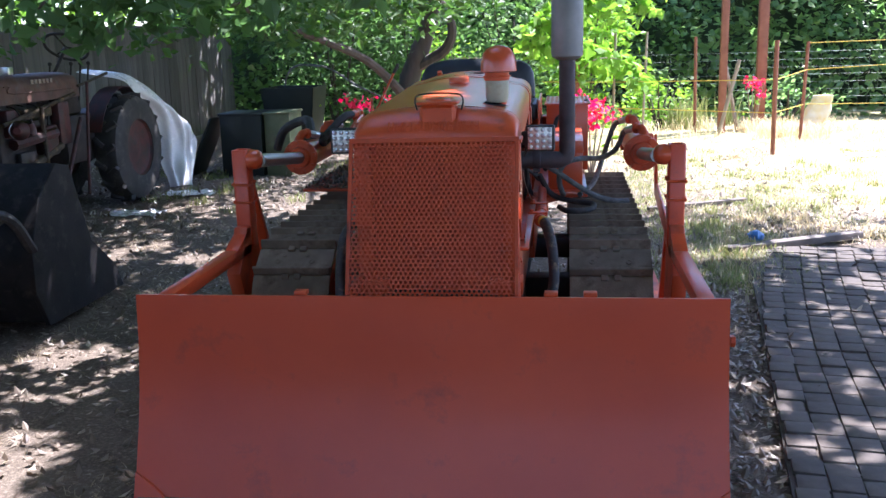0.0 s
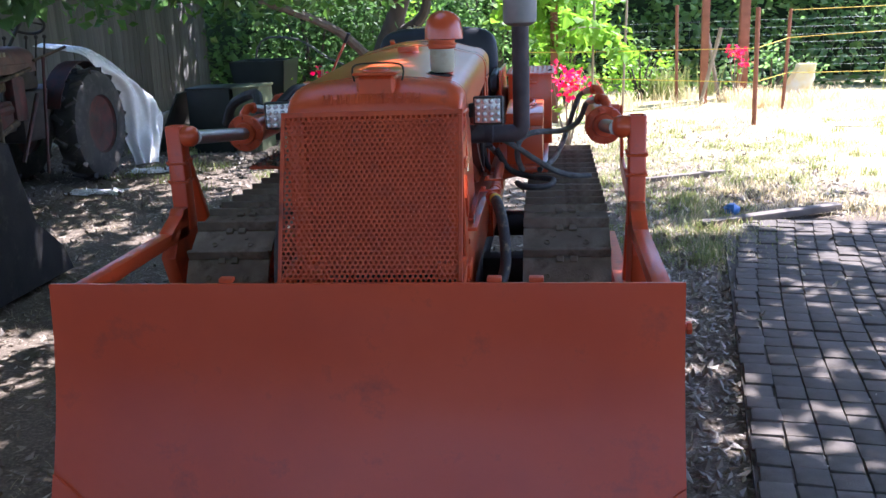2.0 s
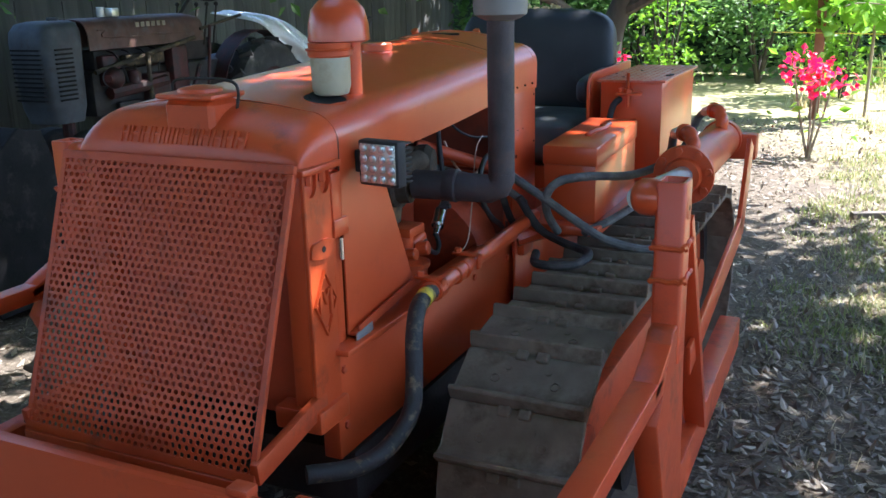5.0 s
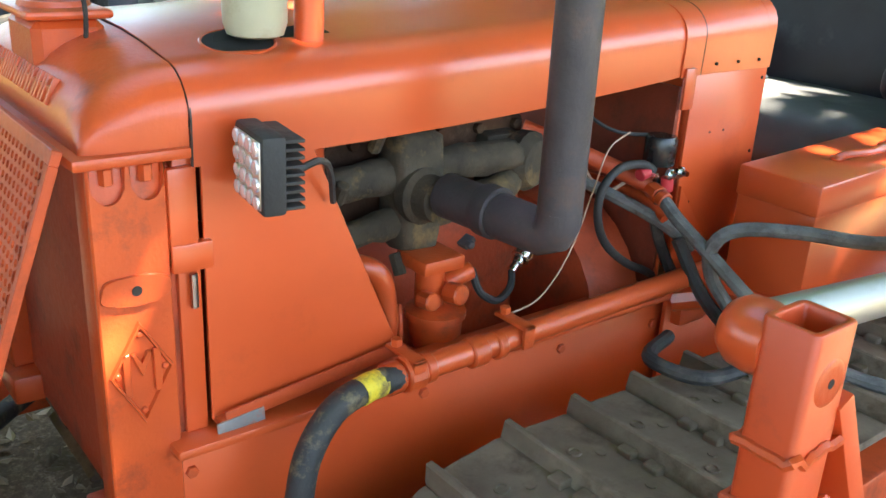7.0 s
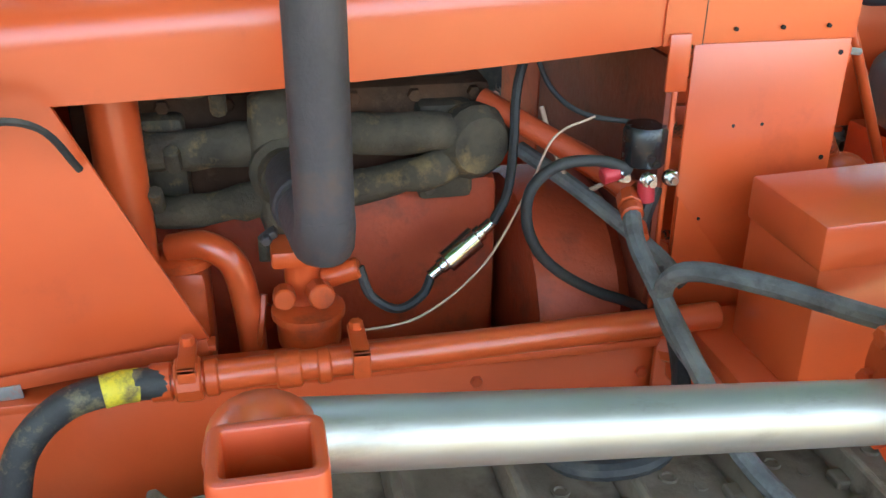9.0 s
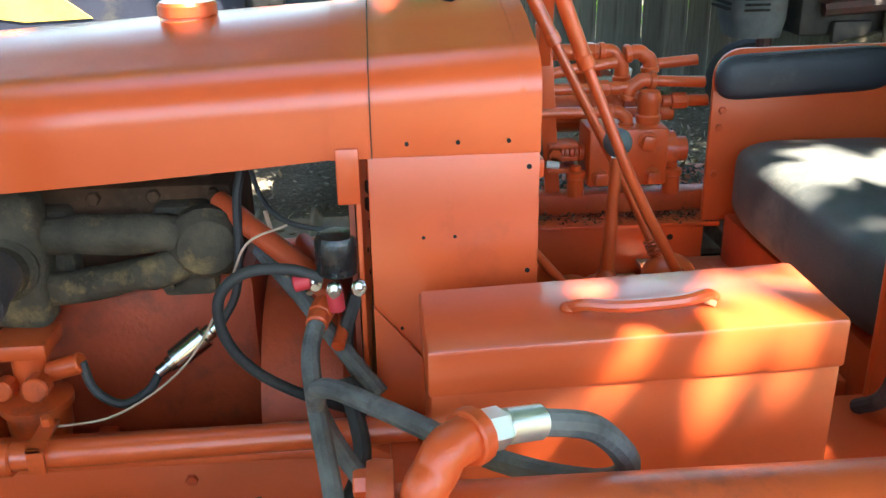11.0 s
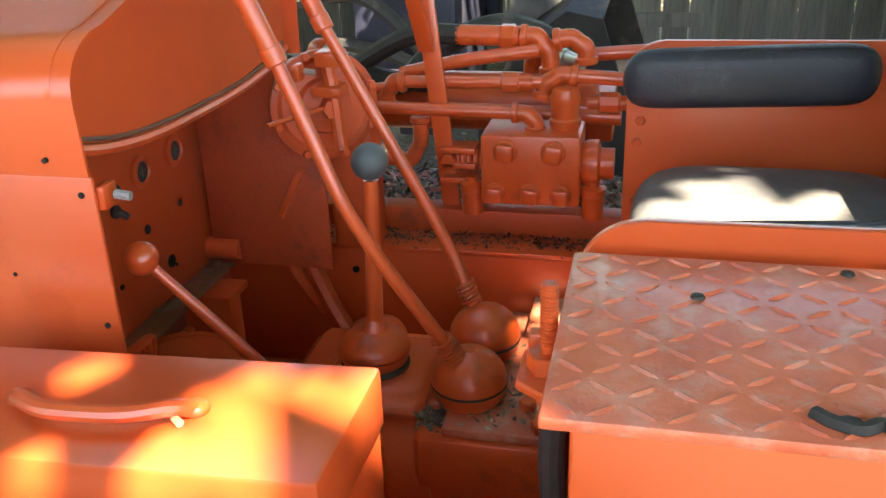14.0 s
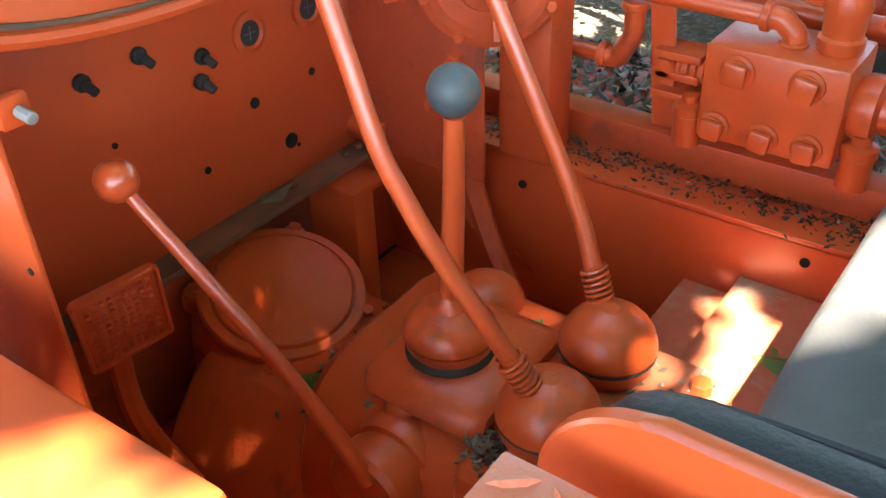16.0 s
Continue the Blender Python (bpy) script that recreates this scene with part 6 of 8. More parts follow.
prism(bm, [(-0.20, 0.56), (0.17, 0.56), (0.125, 0.645), (0.075, 0.700), (0.035, 0.718), (-0.15, 0.720), (-0.19, 0.700)], "y", 1.10, 1.38, 0.020)
prism(bm, [(-0.15, 0.80), (0.07, 0.80), (0.048, 0.838), (-0.115, 0.842)], "y", 1.405, 1.565, 0.012)
gear = cp("gearbox", bm, M_ORANGE_CAST, "orange cast gearbox housing with grime in its corners")
cov_n = Vector((0.08, 0.30, 0.95)).normalized()
cov_c = Vector((-0.068, 1.153, 0.760))
_, cov_u, cov_v = basis((0, 0, 0), cov_n)
bm = B()
lathe(bm, cov_c, cov_n, [(0.126, -0.13), (0.126, -0.060), (0.117, -0.040), (0.107, -0.030), (0.107, -0.020), (0.117, -0.018), (0.117, -0.006), (0.115, -0.003), (0.103, -0.003), (0.102, -0.006), (0.099, -0.006), (0.098, 0.0), (0.096, 0.002), (0.060, 0.003), (0.001, 0.0035)], 44)
part("round_cover", bm, M_ORANGE_CAST, gear, "large round orange inspection cover", 14)
for a in (0.5, 2.2, 3.9, 5.4):
    q = cov_c - cov_n * 0.017 + (cov_u * math.cos(a) + cov_v * math.sin(a)) * 0.121
    bm = B()
    cyl(bm, q - cov_n * 0.03, q + cov_n * 0.004, 0.016, seg=14, bev=0.004)
    bolt(bm, q + cov_n * 0.004, cov_n, 0.010, 0.011)
    part("cover_bolt", bm, M_ORANGE_CAST, gear)
bm = B()
box(bm, (-0.17, 1.60, 0.806), (0.102, 1.76, 0.821), 0.005)
plate = part("top_plate", bm, surface("worn_pale_deck", (0.42, 0.085, 0.035), (0.50, 0.13, 0.06), (0.5, 0.8), scale=9, bump=0.4, dirt=(0.40, 0.30, 0.21), dirt_amount=0.55, dirt_scale=12), gear, "worn orange deck plate with pale grit and leaf bits")
for x, y in ((0.035, 1.712), (-0.13, 1.73), (0.085, 1.735), (-0.06, 1.745)):
    bm = B()
    bolt(bm, (x, y, 0.821), (0, 0, 1), 0.0125, 0.015)
    part("plate_bolt", bm, M_ORANGE_CAST, gear)
for lo, hi in (((-0.30, 1.80, 0.56), (0.20, 1.86, 0.733)), ((-0.46, 1.66, 0.735), (-0.19, 1.95, 0.748)), ((-0.46, 1.58, 0.700), (-0.19, 1.66, 0.712))):
    bm = B()
    box(bm, lo, hi, 0.003)
    cp("step_plate", bm, plate.data.materials[0], "worn orange floor sheet with leaf bits")
bm = B()
lathe(bm, (0.02, 1.467, 0.740), (1, 0, 0), [(0.050, 0), (0.056, 0.020), (0.056, 0.060), (0.053, 0.066), (0.047, 0.068), (0.047, 0.074), (0.052, 0.077), (0.052, 0.110), (0.046, 0.118), (0.020, 0.120)], 30)
lathe(bm, (0.045, 1.455, 0.775), (0, 0, 1), [(0.030, 0), (0.024, 0.014), (0.021, 0.030), (0.019, 0.033)], 18)
bolt(bm, (0.045, 1.455, 0.806), (0, 0, 1), 0.014, 0.014)
part("shaft_boss", bm, M_ORANGE_CAST, gear)


def dome(c, r, h):
    bm = B()
    prof = [(r * 0.55, -h * 0.80), (r * 0.80, -h * 0.62), (r * 0.94, -h * 0.32), (r * 0.985, 0.0)]
    lathe(bm, c, (0, 0, 1), prof, 26)
    part("dome_base", bm, M_ORANGE_CAST, gear)
    bm = B()
    lathe(bm, c, (0, 0, 1), [(r * 1.01, 0.004)] + [(r * 1.01 * math.cos(a), 0.004 + h * math.sin(a)) for a in [k * math.pi / 16 for k in range(1, 8)]] + [(0.01, h + 0.004)], 26)
    part("dome", bm, M_ORANGE_CAST, gear, "rounded orange lever boot cap")


dome((0.017, 1.625, 0.846), 0.0545, 0.050)
dome((-0.113, 1.625, 0.848), 0.0545, 0.050)
dome((-0.022, 1.474, 0.862), 0.053, 0.036)
bm = B()
lathe(bm, (-0.022, 1.474, 0.832), (0, 0, 1), [(0.052, 0), (0.052, 0.010), (0.047, 0.014), (0.044, 0.022)], 24)
part("rubber_ring", bm, M_DARK, gear)
for x in (0.017, -0.113):
    bm = B()
    lathe(bm, (x, 1.625, 0.8465), (0, 0, 1), [(0.0535, -0.0022), (0.0552, 0.0), (0.0535, 0.0022)], 26, False)
    part("ball_seam", bm, M_DARK, gear, "dark seam round the lever ball")
bm = B()
lathe(bm, (-0.145, 1.44, 0.812), (0, 0, 1), [(0.050, -0.03), (0.048, 0.008), (0.040, 0.022), (0.024, 0.031), (0.001, 0.034)], 24)
part("small_cap", bm, M_ORANGE_CAST, gear)


def long_lever(base, bend, collar, top, name="steering_lever"):
    base, bend, collar, top = map(Vector, (base, bend, collar, top))
    bm = B()
    tube(bm, [base, base + (bend - base) * 0.65, bend + (base - bend) * 0.16 + (collar - bend) * 0.05, bend + (collar - bend) * 0.16, bend + (collar - bend) * 0.5, collar], (0.0100, 0.0092), 12, 6)
    lever = cp(name, bm, M_ORANGE, "long orange steering lever with a tube grip")
    bm = B()
    d = (top - collar).normalized()
    cyl(bm, collar - d * 0.012, collar + d * 0.012, 0.0145, seg=14, bev=0.002)
    tube(bm, [collar, collar + (top - collar) * 0.5, top, top + d * 0.006], (0.0132, 0.0125), 14, 4)
    part("grip", bm, M_ORANGE, lever)
    bm = B()
    d = (bend - base).normalized()
    _, su, sv = basis((0, 0, 0), d)
    tube(bm, [base - d * 0.032 + d * 0.042 * k / 60 + (su * math.cos(k * 0.66) + sv * math.sin(k * 0.66)) * 0.0140 for k in range(61)], 0.0026, 6, 1)
    part("spring", bm, M_ORANGE_CAST, lever)
    bm = B()
    cyl(bm, base - d * 0.06, base + d * 0.012, 0.0105, seg=12)
    part("spring_pin", bm, M_ORANGE_CAST, lever)


long_lever((0.038, 1.596, 0.918), (0.078, 1.490, 1.104), (0.064, 1.399, 1.320), (0.067, 1.357, 1.422))
long_lever((-0.134, 1.593, 0.920), (-0.147, 1.562, 0.990), (-0.151, 1.386, 1.322), (-0.164, 1.335, 1.424))
bm = B()
tube(bm, [(-0.024, 1.476, 0.895), (-0.026, 1.481, 1.03), (-0.027, 1.484, 1.13)], (0.0130, 0.0105), 12, 3)
shift = cp("gear_lever", bm, M_ORANGE, "orange gear lever with a blue-grey ball knob")
bm = B()
ball(bm, (-0.027, 1.484, 1.157), 0.0262)
part("knob", bm, M_KNOB, shift, "blue-grey ball knob")
bm = B()
lathe(bm, (-0.023, 1.475, 0.900), (0, 0, 1), [(0.020, -0.006), (0.021, 0), (0.017, 0.008), (0.012, 0.016)], 16)
part("collar", bm, M_ORANGE_CAST, shift)
bm = B()
tube(bm, [(0.198, 1.265, 1.088), (0.185, 1.32, 1.02), (0.168, 1.39, 0.93), (0.148, 1.45, 0.83), (0.135, 1.475, 0.765)], (0.0065, 0.0110), 12, 6)
short = cp("clutch_lever", bm, M_ORANGE, "orange hand lever with a round knob")
bm = B()
ball(bm, (0.20, 1.256, 1.098), 0.0215)
part("knob", bm, M_ORANGE, short)


def pedal(x, y, z, turn, w, h, name="pedal"):
    bm = B()
    m = pose(x, y, z, *turn)
    box(bm, (-w / 2, -0.007, -h / 2), (w / 2, 0.005, h / 2), 0.005, m)
    p = cp(name, bm, M_ORANGE, "orange foot pedal with a studded face")
    bm = B()
    nx, nz = 9, 10
    for i in range(nx):
        for j in range(nz):
            cx, cz = (i - (nx - 1) / 2) * (w - 0.016) / nx, (j - (nz - 1) / 2) * (h - 0.014) / nz
            box(bm, (cx - 0.0026, 0.003, cz - 0.0028), (cx + 0.0026, 0.0085, cz + 0.0028), 0, m)
    part("stud", bm, M_ORANGE, p)
    bm = B()
    for a, b in (((-w / 2, -h / 2), (w / 2, -h / 2)), ((-w / 2, h / 2), (w / 2, h / 2)), ((-w / 2, -h / 2), (-w / 2, h / 2)), ((w / 2, -h / 2), (w / 2, h / 2))):
        beam(bm, m @ Vector((a[0], 0.004, a[1])), m @ Vector((b[0], 0.004, b[1])), 0.005, 0.008, 0.0015, m.to_3x3() @ Vector((0, 1, 0)))
    part("pedal_rim", bm, M_ORANGE, p)
    bm = B()
    tube(bm, [m @ Vector((0, -0.004, 0)), m @ Vector((0, -0.045, -0.05)), (x, y - 0.03, z - 0.16), (x - 0.02, y + 0.02, z - 0.27)], 0.014, 8)
    part("pedal_arm", bm, M_ORANGE_OLD, p)


pedal(0.205, 1.205, 0.914, (-14, 5, -14), 0.094, 0.112)
pedal(-0.40, 1.22, 0.975, (-28, 0, 0), 0.096, 0.104, "foot_pedal")
bm = B()
tube(bm, [(-0.42, 1.20, 0.93), (-0.42, 1.22, 0.82), (-0.40, 1.28, 0.70), (-0.36, 1.36, 0.62)], 0.018, 8, 4)
cp("pedal_lever", bm, M_ORANGE_OLD)

# footwell walls and decks
bm = B()
box(bm, (-0.472, 1.02, 0.56), (-0.462, 1.82, 0.828), 0.002)
box(bm, (-0.56, 1.02, 0.822), (-0.462, 1.86, 0.834), 0.002)
far_wall = cp("footwell_side", bm, M_ORANGE, "orange footwell side with bolt holes")
for y, z in ((1.74, 0.80), (1.70, 0.72), (1.30, 0.78)):
    bm = B()
    cyl(bm, (-0.463, y, z), (-0.459, y, z), 0.007, seg=10)
    part("bolt_hole", bm, M_HOLE, far_wall)
bm = B()
box(bm, (-0.60, 1.02, 0.834), (-0.545, 2.30, 0.885), 0.004)
cp("deck_angle", bm, M_ORANGE_OLD, "orange angle bar along the fender deck")
bm = B()
box(bm, (-0.86, 1.05, 0.845), (-0.60, 2.45, 0.857), 0.003)
cp("fender_deck", bm, M_ORANGE_OLD, "orange fender deck strewn with dead leaves")
bm = B()
box(bm, (-0.486, 1.026, 0.56), (-0.476, 1.06, 1.20), 0.002)
box(bm, (-0.56, 1.012, 0.56), (-0.28, 1.024, 1.20), 0.003)
cp("cowl_side_inner", bm, M_ORANGE_OLD)
bm = B()
box(bm, (0.325, 1.03, 0.50), (0.335, 1.86, 0.815), 0.002)
box(bm, (0.325, 1.06, 0.805), (0.60, 2.45, 0.835), 0.004)
shelf = cp("side_shelf", bm, M_ORANGE, "orange side shelf over the track")
bm = B()
box(bm, (0.31, 1.05, 0.72), (0.36, 1.14, 0.835), 0.01)
tube(bm, [(0.33, 1.05, 0.78), (0.40, 1.10, 0.80), (0.52, 1.14, 0.815)], 0.03, 10, 5)
part("shelf_bracket", bm, M_ORANGE, shelf)
bm = B()
beam(bm, (0.598, 1.25, 0.60), (0.598, 1.25, 0.82), 0.05, 0.02, 0.004)
part("shelf_leg", bm, M_ORANGE, shelf)
bm = B()
beam(bm, (0.14, 1.80, 0.752), (0.20, 1.98, 0.752), 0.035, 0.035, 0.003)
cp("floor_angle", bm, M_ORANGE)

# battery chest with tread-plate lid
bm = B()
box(bm, (0.384, 1.816, 0.835), (0.620, 2.42, 1.209), 0.004)
chest = cp("battery_chest", bm, M_ORANGE, "orange steel chest with a diamond tread-plate lid")
bm = B()
box(bm, (0.374, 1.797, 1.209), (0.634, 2.44, 1.219), 0.0025)
lid = part("tread_lid", bm, surface("scuffed_tread_plate", (0.60, 0.105, 0.045), (0.72, 0.18, 0.09), (0.26, 0.5), coat=0.35, scale=14, fine=70, bump=0.45, dirt=(0.64, 0.30, 0.22), dirt_amount=0.5, dirt_scale=26), chest, "scuffed tread-plate lid")
bm = B()
for i in range(10):
    for j in range(25):
        x, y = 0.388 + i * 0.0258, 1.811 + j * 0.0252
        if x > 0.624:
            continue
        m = pose(x, y, 1.219, 0, 0, 52 if (i + j) % 2 else -52)
        vs, _ = add(bm, [m @ Vector(v) for v in ((-0.0125, 0, 0), (-0.005, -0.0031, 0), (0.005, -0.0031, 0), (0.0125, 0, 0), (0.005, 0.0031, 0), (-0.005, 0.0031, 0), (-0.008, 0, 0.0016), (0.008, 0, 0.0016))],
                    [(0, 1, 6), (1, 2, 7, 6), (2, 3, 7), (3, 4, 7), (4, 5, 6, 7), (5, 0, 6)])
part("tread", bm, lid.data.materials[0], lid, angle=20, )
for x, y in ((0.45, 1.90), (0.46, 2.16), (0.39, 2.02), (0.57, 2.22)):
    bm = B()
    lathe(bm, (x, y, 1.219), (0, 0, 1), [(0.006, 0), (0.005, 0.002), (0.001, 0.003)], 10)
    part("lid_screw", bm, M_DARK, lid)
bm = B()
tube(bm, [(0.602, 1.965, 1.2195), (0.612, 1.975, 1.220), (0.618, 1.99, 1.2205), (0.610, 2.003, 1.220), (0.620, 2.012, 1.2195)], 0.0055, 6, 4)
ball(bm, (0.612, 1.985, 1.2195), 0.010, 0.4, 8)
part("lid_patch", bm, M_DARK, lid, "dark tar patch on the lid")
bm = B()
cyl(bm, (0.497, 1.789, 1.12), (0.497, 1.789, 1.246), 0.0064, seg=12)
for k in range(18):
    lathe(bm, (0.497, 1.789, 1.194 + k * 0.0028), (0, 0, 1), [(0.0062, -0.0012), (0.0076, 0), (0.0062, 0.0012)], 10)
prism(bm, [(0.452, 1.774), (0.470, 1.766), (0.52, 1.766), (0.545, 1.800), (0.545, 1.824), (0.455, 1.824)], "z", 1.163, 1.172, 0.002)
box(bm, (0.462, 1.770, 1.172), (0.478, 1.80, 1.190), 0.003)
bolt(bm, (0.497, 1.789, 1.172), (0, 0, 1), 0.0175, 0.015)
part("clamp_bolt", bm, M_ORANGE_CAST, chest, "orange threaded clamp bolt")
bm = B()
tube(bm, [(0.46, 1.822, 1.145), (0.44, 1.795, 1.12), (0.425, 1.785, 1.04), (0.425, 1.79, 0.95), (0.41, 1.785, 0.88), (0.37, 1.77, 0.84)], 0.0125, 10, 6)
part("battery_cable", bm, M_BLACK, chest, "thick black cable out of the chest")
bm = B()
box(bm, (0.40, 1.817, 1.13), (0.45, 1.823, 1.19), 0.001)
part("cable_hole", bm, M_HOLE, chest)

# seat
SX0, SX1 = -0.455, 0.335


def cushion(lo, hi, name, label, puff=0.02, lean=0.0, n=10, split=None):
    bm = B()
    rings = []
    (x0, y0, z0), (x1, y1, z1) = lo, hi
    bmx = B()
    box(bmx, lo, hi, 0.0)
    bmesh.ops.subdivide_edges(bmx, edges=bmx.edges[:], cuts=n, use_grid_fill=True)
    c, h = (Vector(lo) + Vector(hi)) / 2, (Vector(hi) - Vector(lo)) / 2
    for v in bmx.verts:
        q = Vector(((v.co.x - c.x) / h.x, (v.co.y - c.y) / h.y, (v.co.z - c.z) / h.z))
        k = 4.6
        norm = (abs(q.x) ** k + abs(q.y) ** k + abs(q.z) ** k) ** (1 / k)
        q /= max(norm, 1e-6)
        w = puff * (noise.noise(Vector((v.co.x * 4, v.co.y * 4, v.co.z * 4))) * 0.6 + (1 - max(abs(q.x), abs(q.y)) ** 3) * 0.5)
        v.co = c + Vector((q.x * h.x, q.y * h.y, q.z * h.z)) * (1 + w / max(h.z, 0.05) * 0.2)
        v.co.y += lean * (v.co.z - z0)
    bm.free()
    return cp(name, bmx, M_VINYL_DUSTY if name == "seat_cushion" else M_VINYL, label, angle=60)


seat = cushion((SX0, 1.83, 0.86), (SX1 - 0.01, 2.28, 1.058), "seat_cushion", "dusty black vinyl seat cushion")
back = cushion((SX0 + 0.045, 2.21, 1.0), (SX1 - 0.03, 2.36, 1.465), "backrest", "black vinyl backrest with a torn top edge", 0.03, 0.10)
g_ = np.random.default_rng(5)
leaf_mesh("torn_foam", np.stack([g_.uniform(-0.22, 0.05, 130), g_.uniform(2.31, 2.36, 130), g_.uniform(1.462, 1.475, 130)], 1), 0.028, M_STRAW, 6, back)
both_x = (SX0 - 0.02, SX1 + 0.005)
for x, lbl in ((both_x[0], "orange seat side panel with an arm pad"), (both_x[1], "orange seat side panel with a rounded corner")):
    bm = B()
    fy = 1.815 if x < 0 else 1.797
    pts = [(fy, 0.835), (fy, 1.178)] + [(fy + 0.06 - 0.06 * math.cos(a), 1.178 + 0.06 * math.sin(a)) for a in [k * math.pi / 16 for k in range(1, 9)]] + [(2.42, 1.242), (2.42, 0.835)]
    prism(bm, pts, "x", x - 0.006, x + 0.006, 0.002)
    sp = cp("seat_side", bm, M_ORANGE, lbl)
    for y, z in ((1.835, 1.06), (2.24, 1.20), (2.24, 1.15), (1.835, 0.95), (1.84, 1.10)):
        bm = B()
        s = 1 if x < 0 else -1
        bolt(bm, (x + s * 0.006, y, z), (s, 0, 0), 0.009, 0.006)
        part("bolt", bm, M_ORANGE_CAST, sp)


def pad(x, s, dz=0.0):
    bm = B()
    rings = []
    for k in range(25):
        t = -1 + 2 * k / 24
        t = math.sin(t * math.pi / 2)
        q = max(0.02, (1 - abs(t) ** 12) ** 0.5)
        ring_ = []
        for j in range(24):
            a = 2 * math.pi * j / 24
            ring_.append((x + s * 0.032 + 0.03 * q * math.copysign(abs(math.cos(a)) ** 0.75, math.cos(a)), 2.010 + 0.202 * t, 1.186 + dz + 0.008 * t + 0.050 * q * math.copysign(abs(math.sin(a)) ** 0.7, math.sin(a))))
        rings.append(ring_)
    ringed(bm, rings)
    a = cp("arm_pad", bm, M_VINYL, "padded black vinyl arm rest", angle=60)
    bm = B()
    tube(bm, [(x + s * 0.044, 1.822, 1.197 + dz), (x + s * 0.047, 1.835, 1.214 + dz), (x + s * 0.048, 1.868, 1.224 + dz), (x + s * 0.048, 2.0, 1.233 + dz), (x + s * 0.048, 2.16, 1.238 + dz), (x + s * 0.047, 2.192, 1.229 + dz)], 0.0028, 6, 5)
    part("piping", bm, M_VINYL, a)


pad(both_x[0], 1)
pad(both_x[1], -1, -0.010)
bm = B()
box(bm, (-0.45, 1.86, 0.70), (0.33, 2.40, 0.86), 0.01)
cp("seat_base", bm, M_ORANGE_OLD)
bm = B()
box(bm, (-0.60, 2.40, 0.55), (0.60, 2.50, 1.10), 0.02)
cp("rear_housing", bm, M_ORANGE_OLD)

# ---- hydraulics on the far fender ----
bm = B()
box(bm, (-0.63, 1.548, 0.915), (-0.508, 1.735, 1.052), 0.006)
valve = cp("valve_block", bm, M_ORANGE_CAST, "orange hydraulic valve block with big square plugs")
for y, z, r in ((1.595, 1.022, 0.021), (1.685, 1.022, 0.021), (1.575, 0.938, 0.019), (1.642, 0.938, 0.019), (1.70, 0.938, 0.019)):
    bm = B()
    lathe(bm, (-0.509, y, z), (1, 0, 0), [(r * 1.12, 0), (r * 1.10, 0.005), (r * 0.9, 0.008), (r * 0.9, 0.012)], 20)
    box(bm, (-0.500, y - r * 0.80, z - r * 0.80), (-0.486, y + r * 0.80, z + r * 0.80), 0.006, pose(-0.490, y, z, (y * 997 + z * 331) % 24 - 12) @ Matrix.Translation((0.490, -y, -z)))
    part("valve_plug", bm, M_ORANGE_CAST, valve)
for y in (1.525, 1.758):
    bm = B()
    lathe(bm, (-0.54, y, 0.885), (0, 0, 1), [(0.021, 0), (0.021, 0.045), (0.024, 0.047), (0.024, 0.06), (0.012, 0.064), (0.012, 0.075)], 14)
    part("foot_bolt", bm, M_ORANGE_CAST, valve)
bm = B()
lathe(bm, (-0.57, 1.70, 1.05), (0, 0, 1), [(0.026, 0), (0.03, 0.01), (0.03, 0.02), (0.026, 0.024), (0.027, 0.05), (0.03, 0.06), (0.024, 0.078), (0.001, 0.082)], 16)
part("relief_cap", bm, M_ORANGE_CAST, valve)
bm = B()
lathe(bm, (-0.57, 1.735, 0.985), (0, 1, 0), [(0.04, 0), (0.045, 0.01), (0.045, 0.03), (0.03, 0.035), (0.03, 0.06)], 16)
part("end_cap", bm, M_ORANGE_CAST, valve)
bm = B()
cyl(bm, (-0.57, 1.548, 0.985), (-0.57, 1.49, 0.985), 0.020, seg=12, bev=0.003)
for k in range(4):
    lathe(bm, (-0.57, 1.535 - k * 0.012, 0.985), (0, -1, 0), [(0.018, -0.003), (0.026, 0), (0.018, 0.003)], 12)
part("spool_end", bm, M_ORANGE_CAST, valve)


def pipe(pts, r=0.013, label="orange hydraulic pipe", material=None):
    bm = B()
    tube(bm, pts, r, 12, 4, curve=len(pts) > 2)
    return cp("hydraulic_pipe", bm, material or M_ORANGE, label)


def fitting(name, fill, label=""):
    bm = B()
    fill(bm)
    return cp(name, bm, M_ORANGE_CAST, label)


pipe([(-0.56, 1.27, 1.088), (-0.56, 1.60, 1.082)], 0.0128)
fitting("pipe_elbow", lambda b: elbow(b, (-0.56, 1.60, 1.082), (-0.56, 1.645, 1.082), (-0.56, 1.645, 1.045), 0.0155), "orange pipe elbow")
pipe([(-0.60, 1.37, 1.128), (-0.60, 1.66, 1.132)], 0.0128)
fitting("pipe_elbow", lambda b: elbow(b, (-0.60, 1.655, 1.10), (-0.60, 1.665, 1.15), (-0.60, 1.72, 1.145), 0.017), "orange pipe elbow")
fitting("pipe_union", lambda b: (cyl(b, (-0.60, 1.575, 1.13), (-0.60, 1.61, 1.13), 0.020, seg=8, bev=0.003), cyl(b, (-0.60, 1.61, 1.13), (-0.60, 1.635, 1.13), 0.0165, seg=12)), "orange pipe union")
pipe([(-0.60, 1.72, 1.145), (-0.60, 1.84, 1.138)], 0.0135)
fitting("pipe_elbow", lambda b: elbow(b, (-0.60, 1.345, 1.075), (-0.60, 1.345, 1.128), (-0.60, 1.385, 1.128), 0.0165), "orange pipe elbow")
pipe([(-0.62, 1.22, 1.09), (-0.60, 1.345, 1.115)], 0.0125)
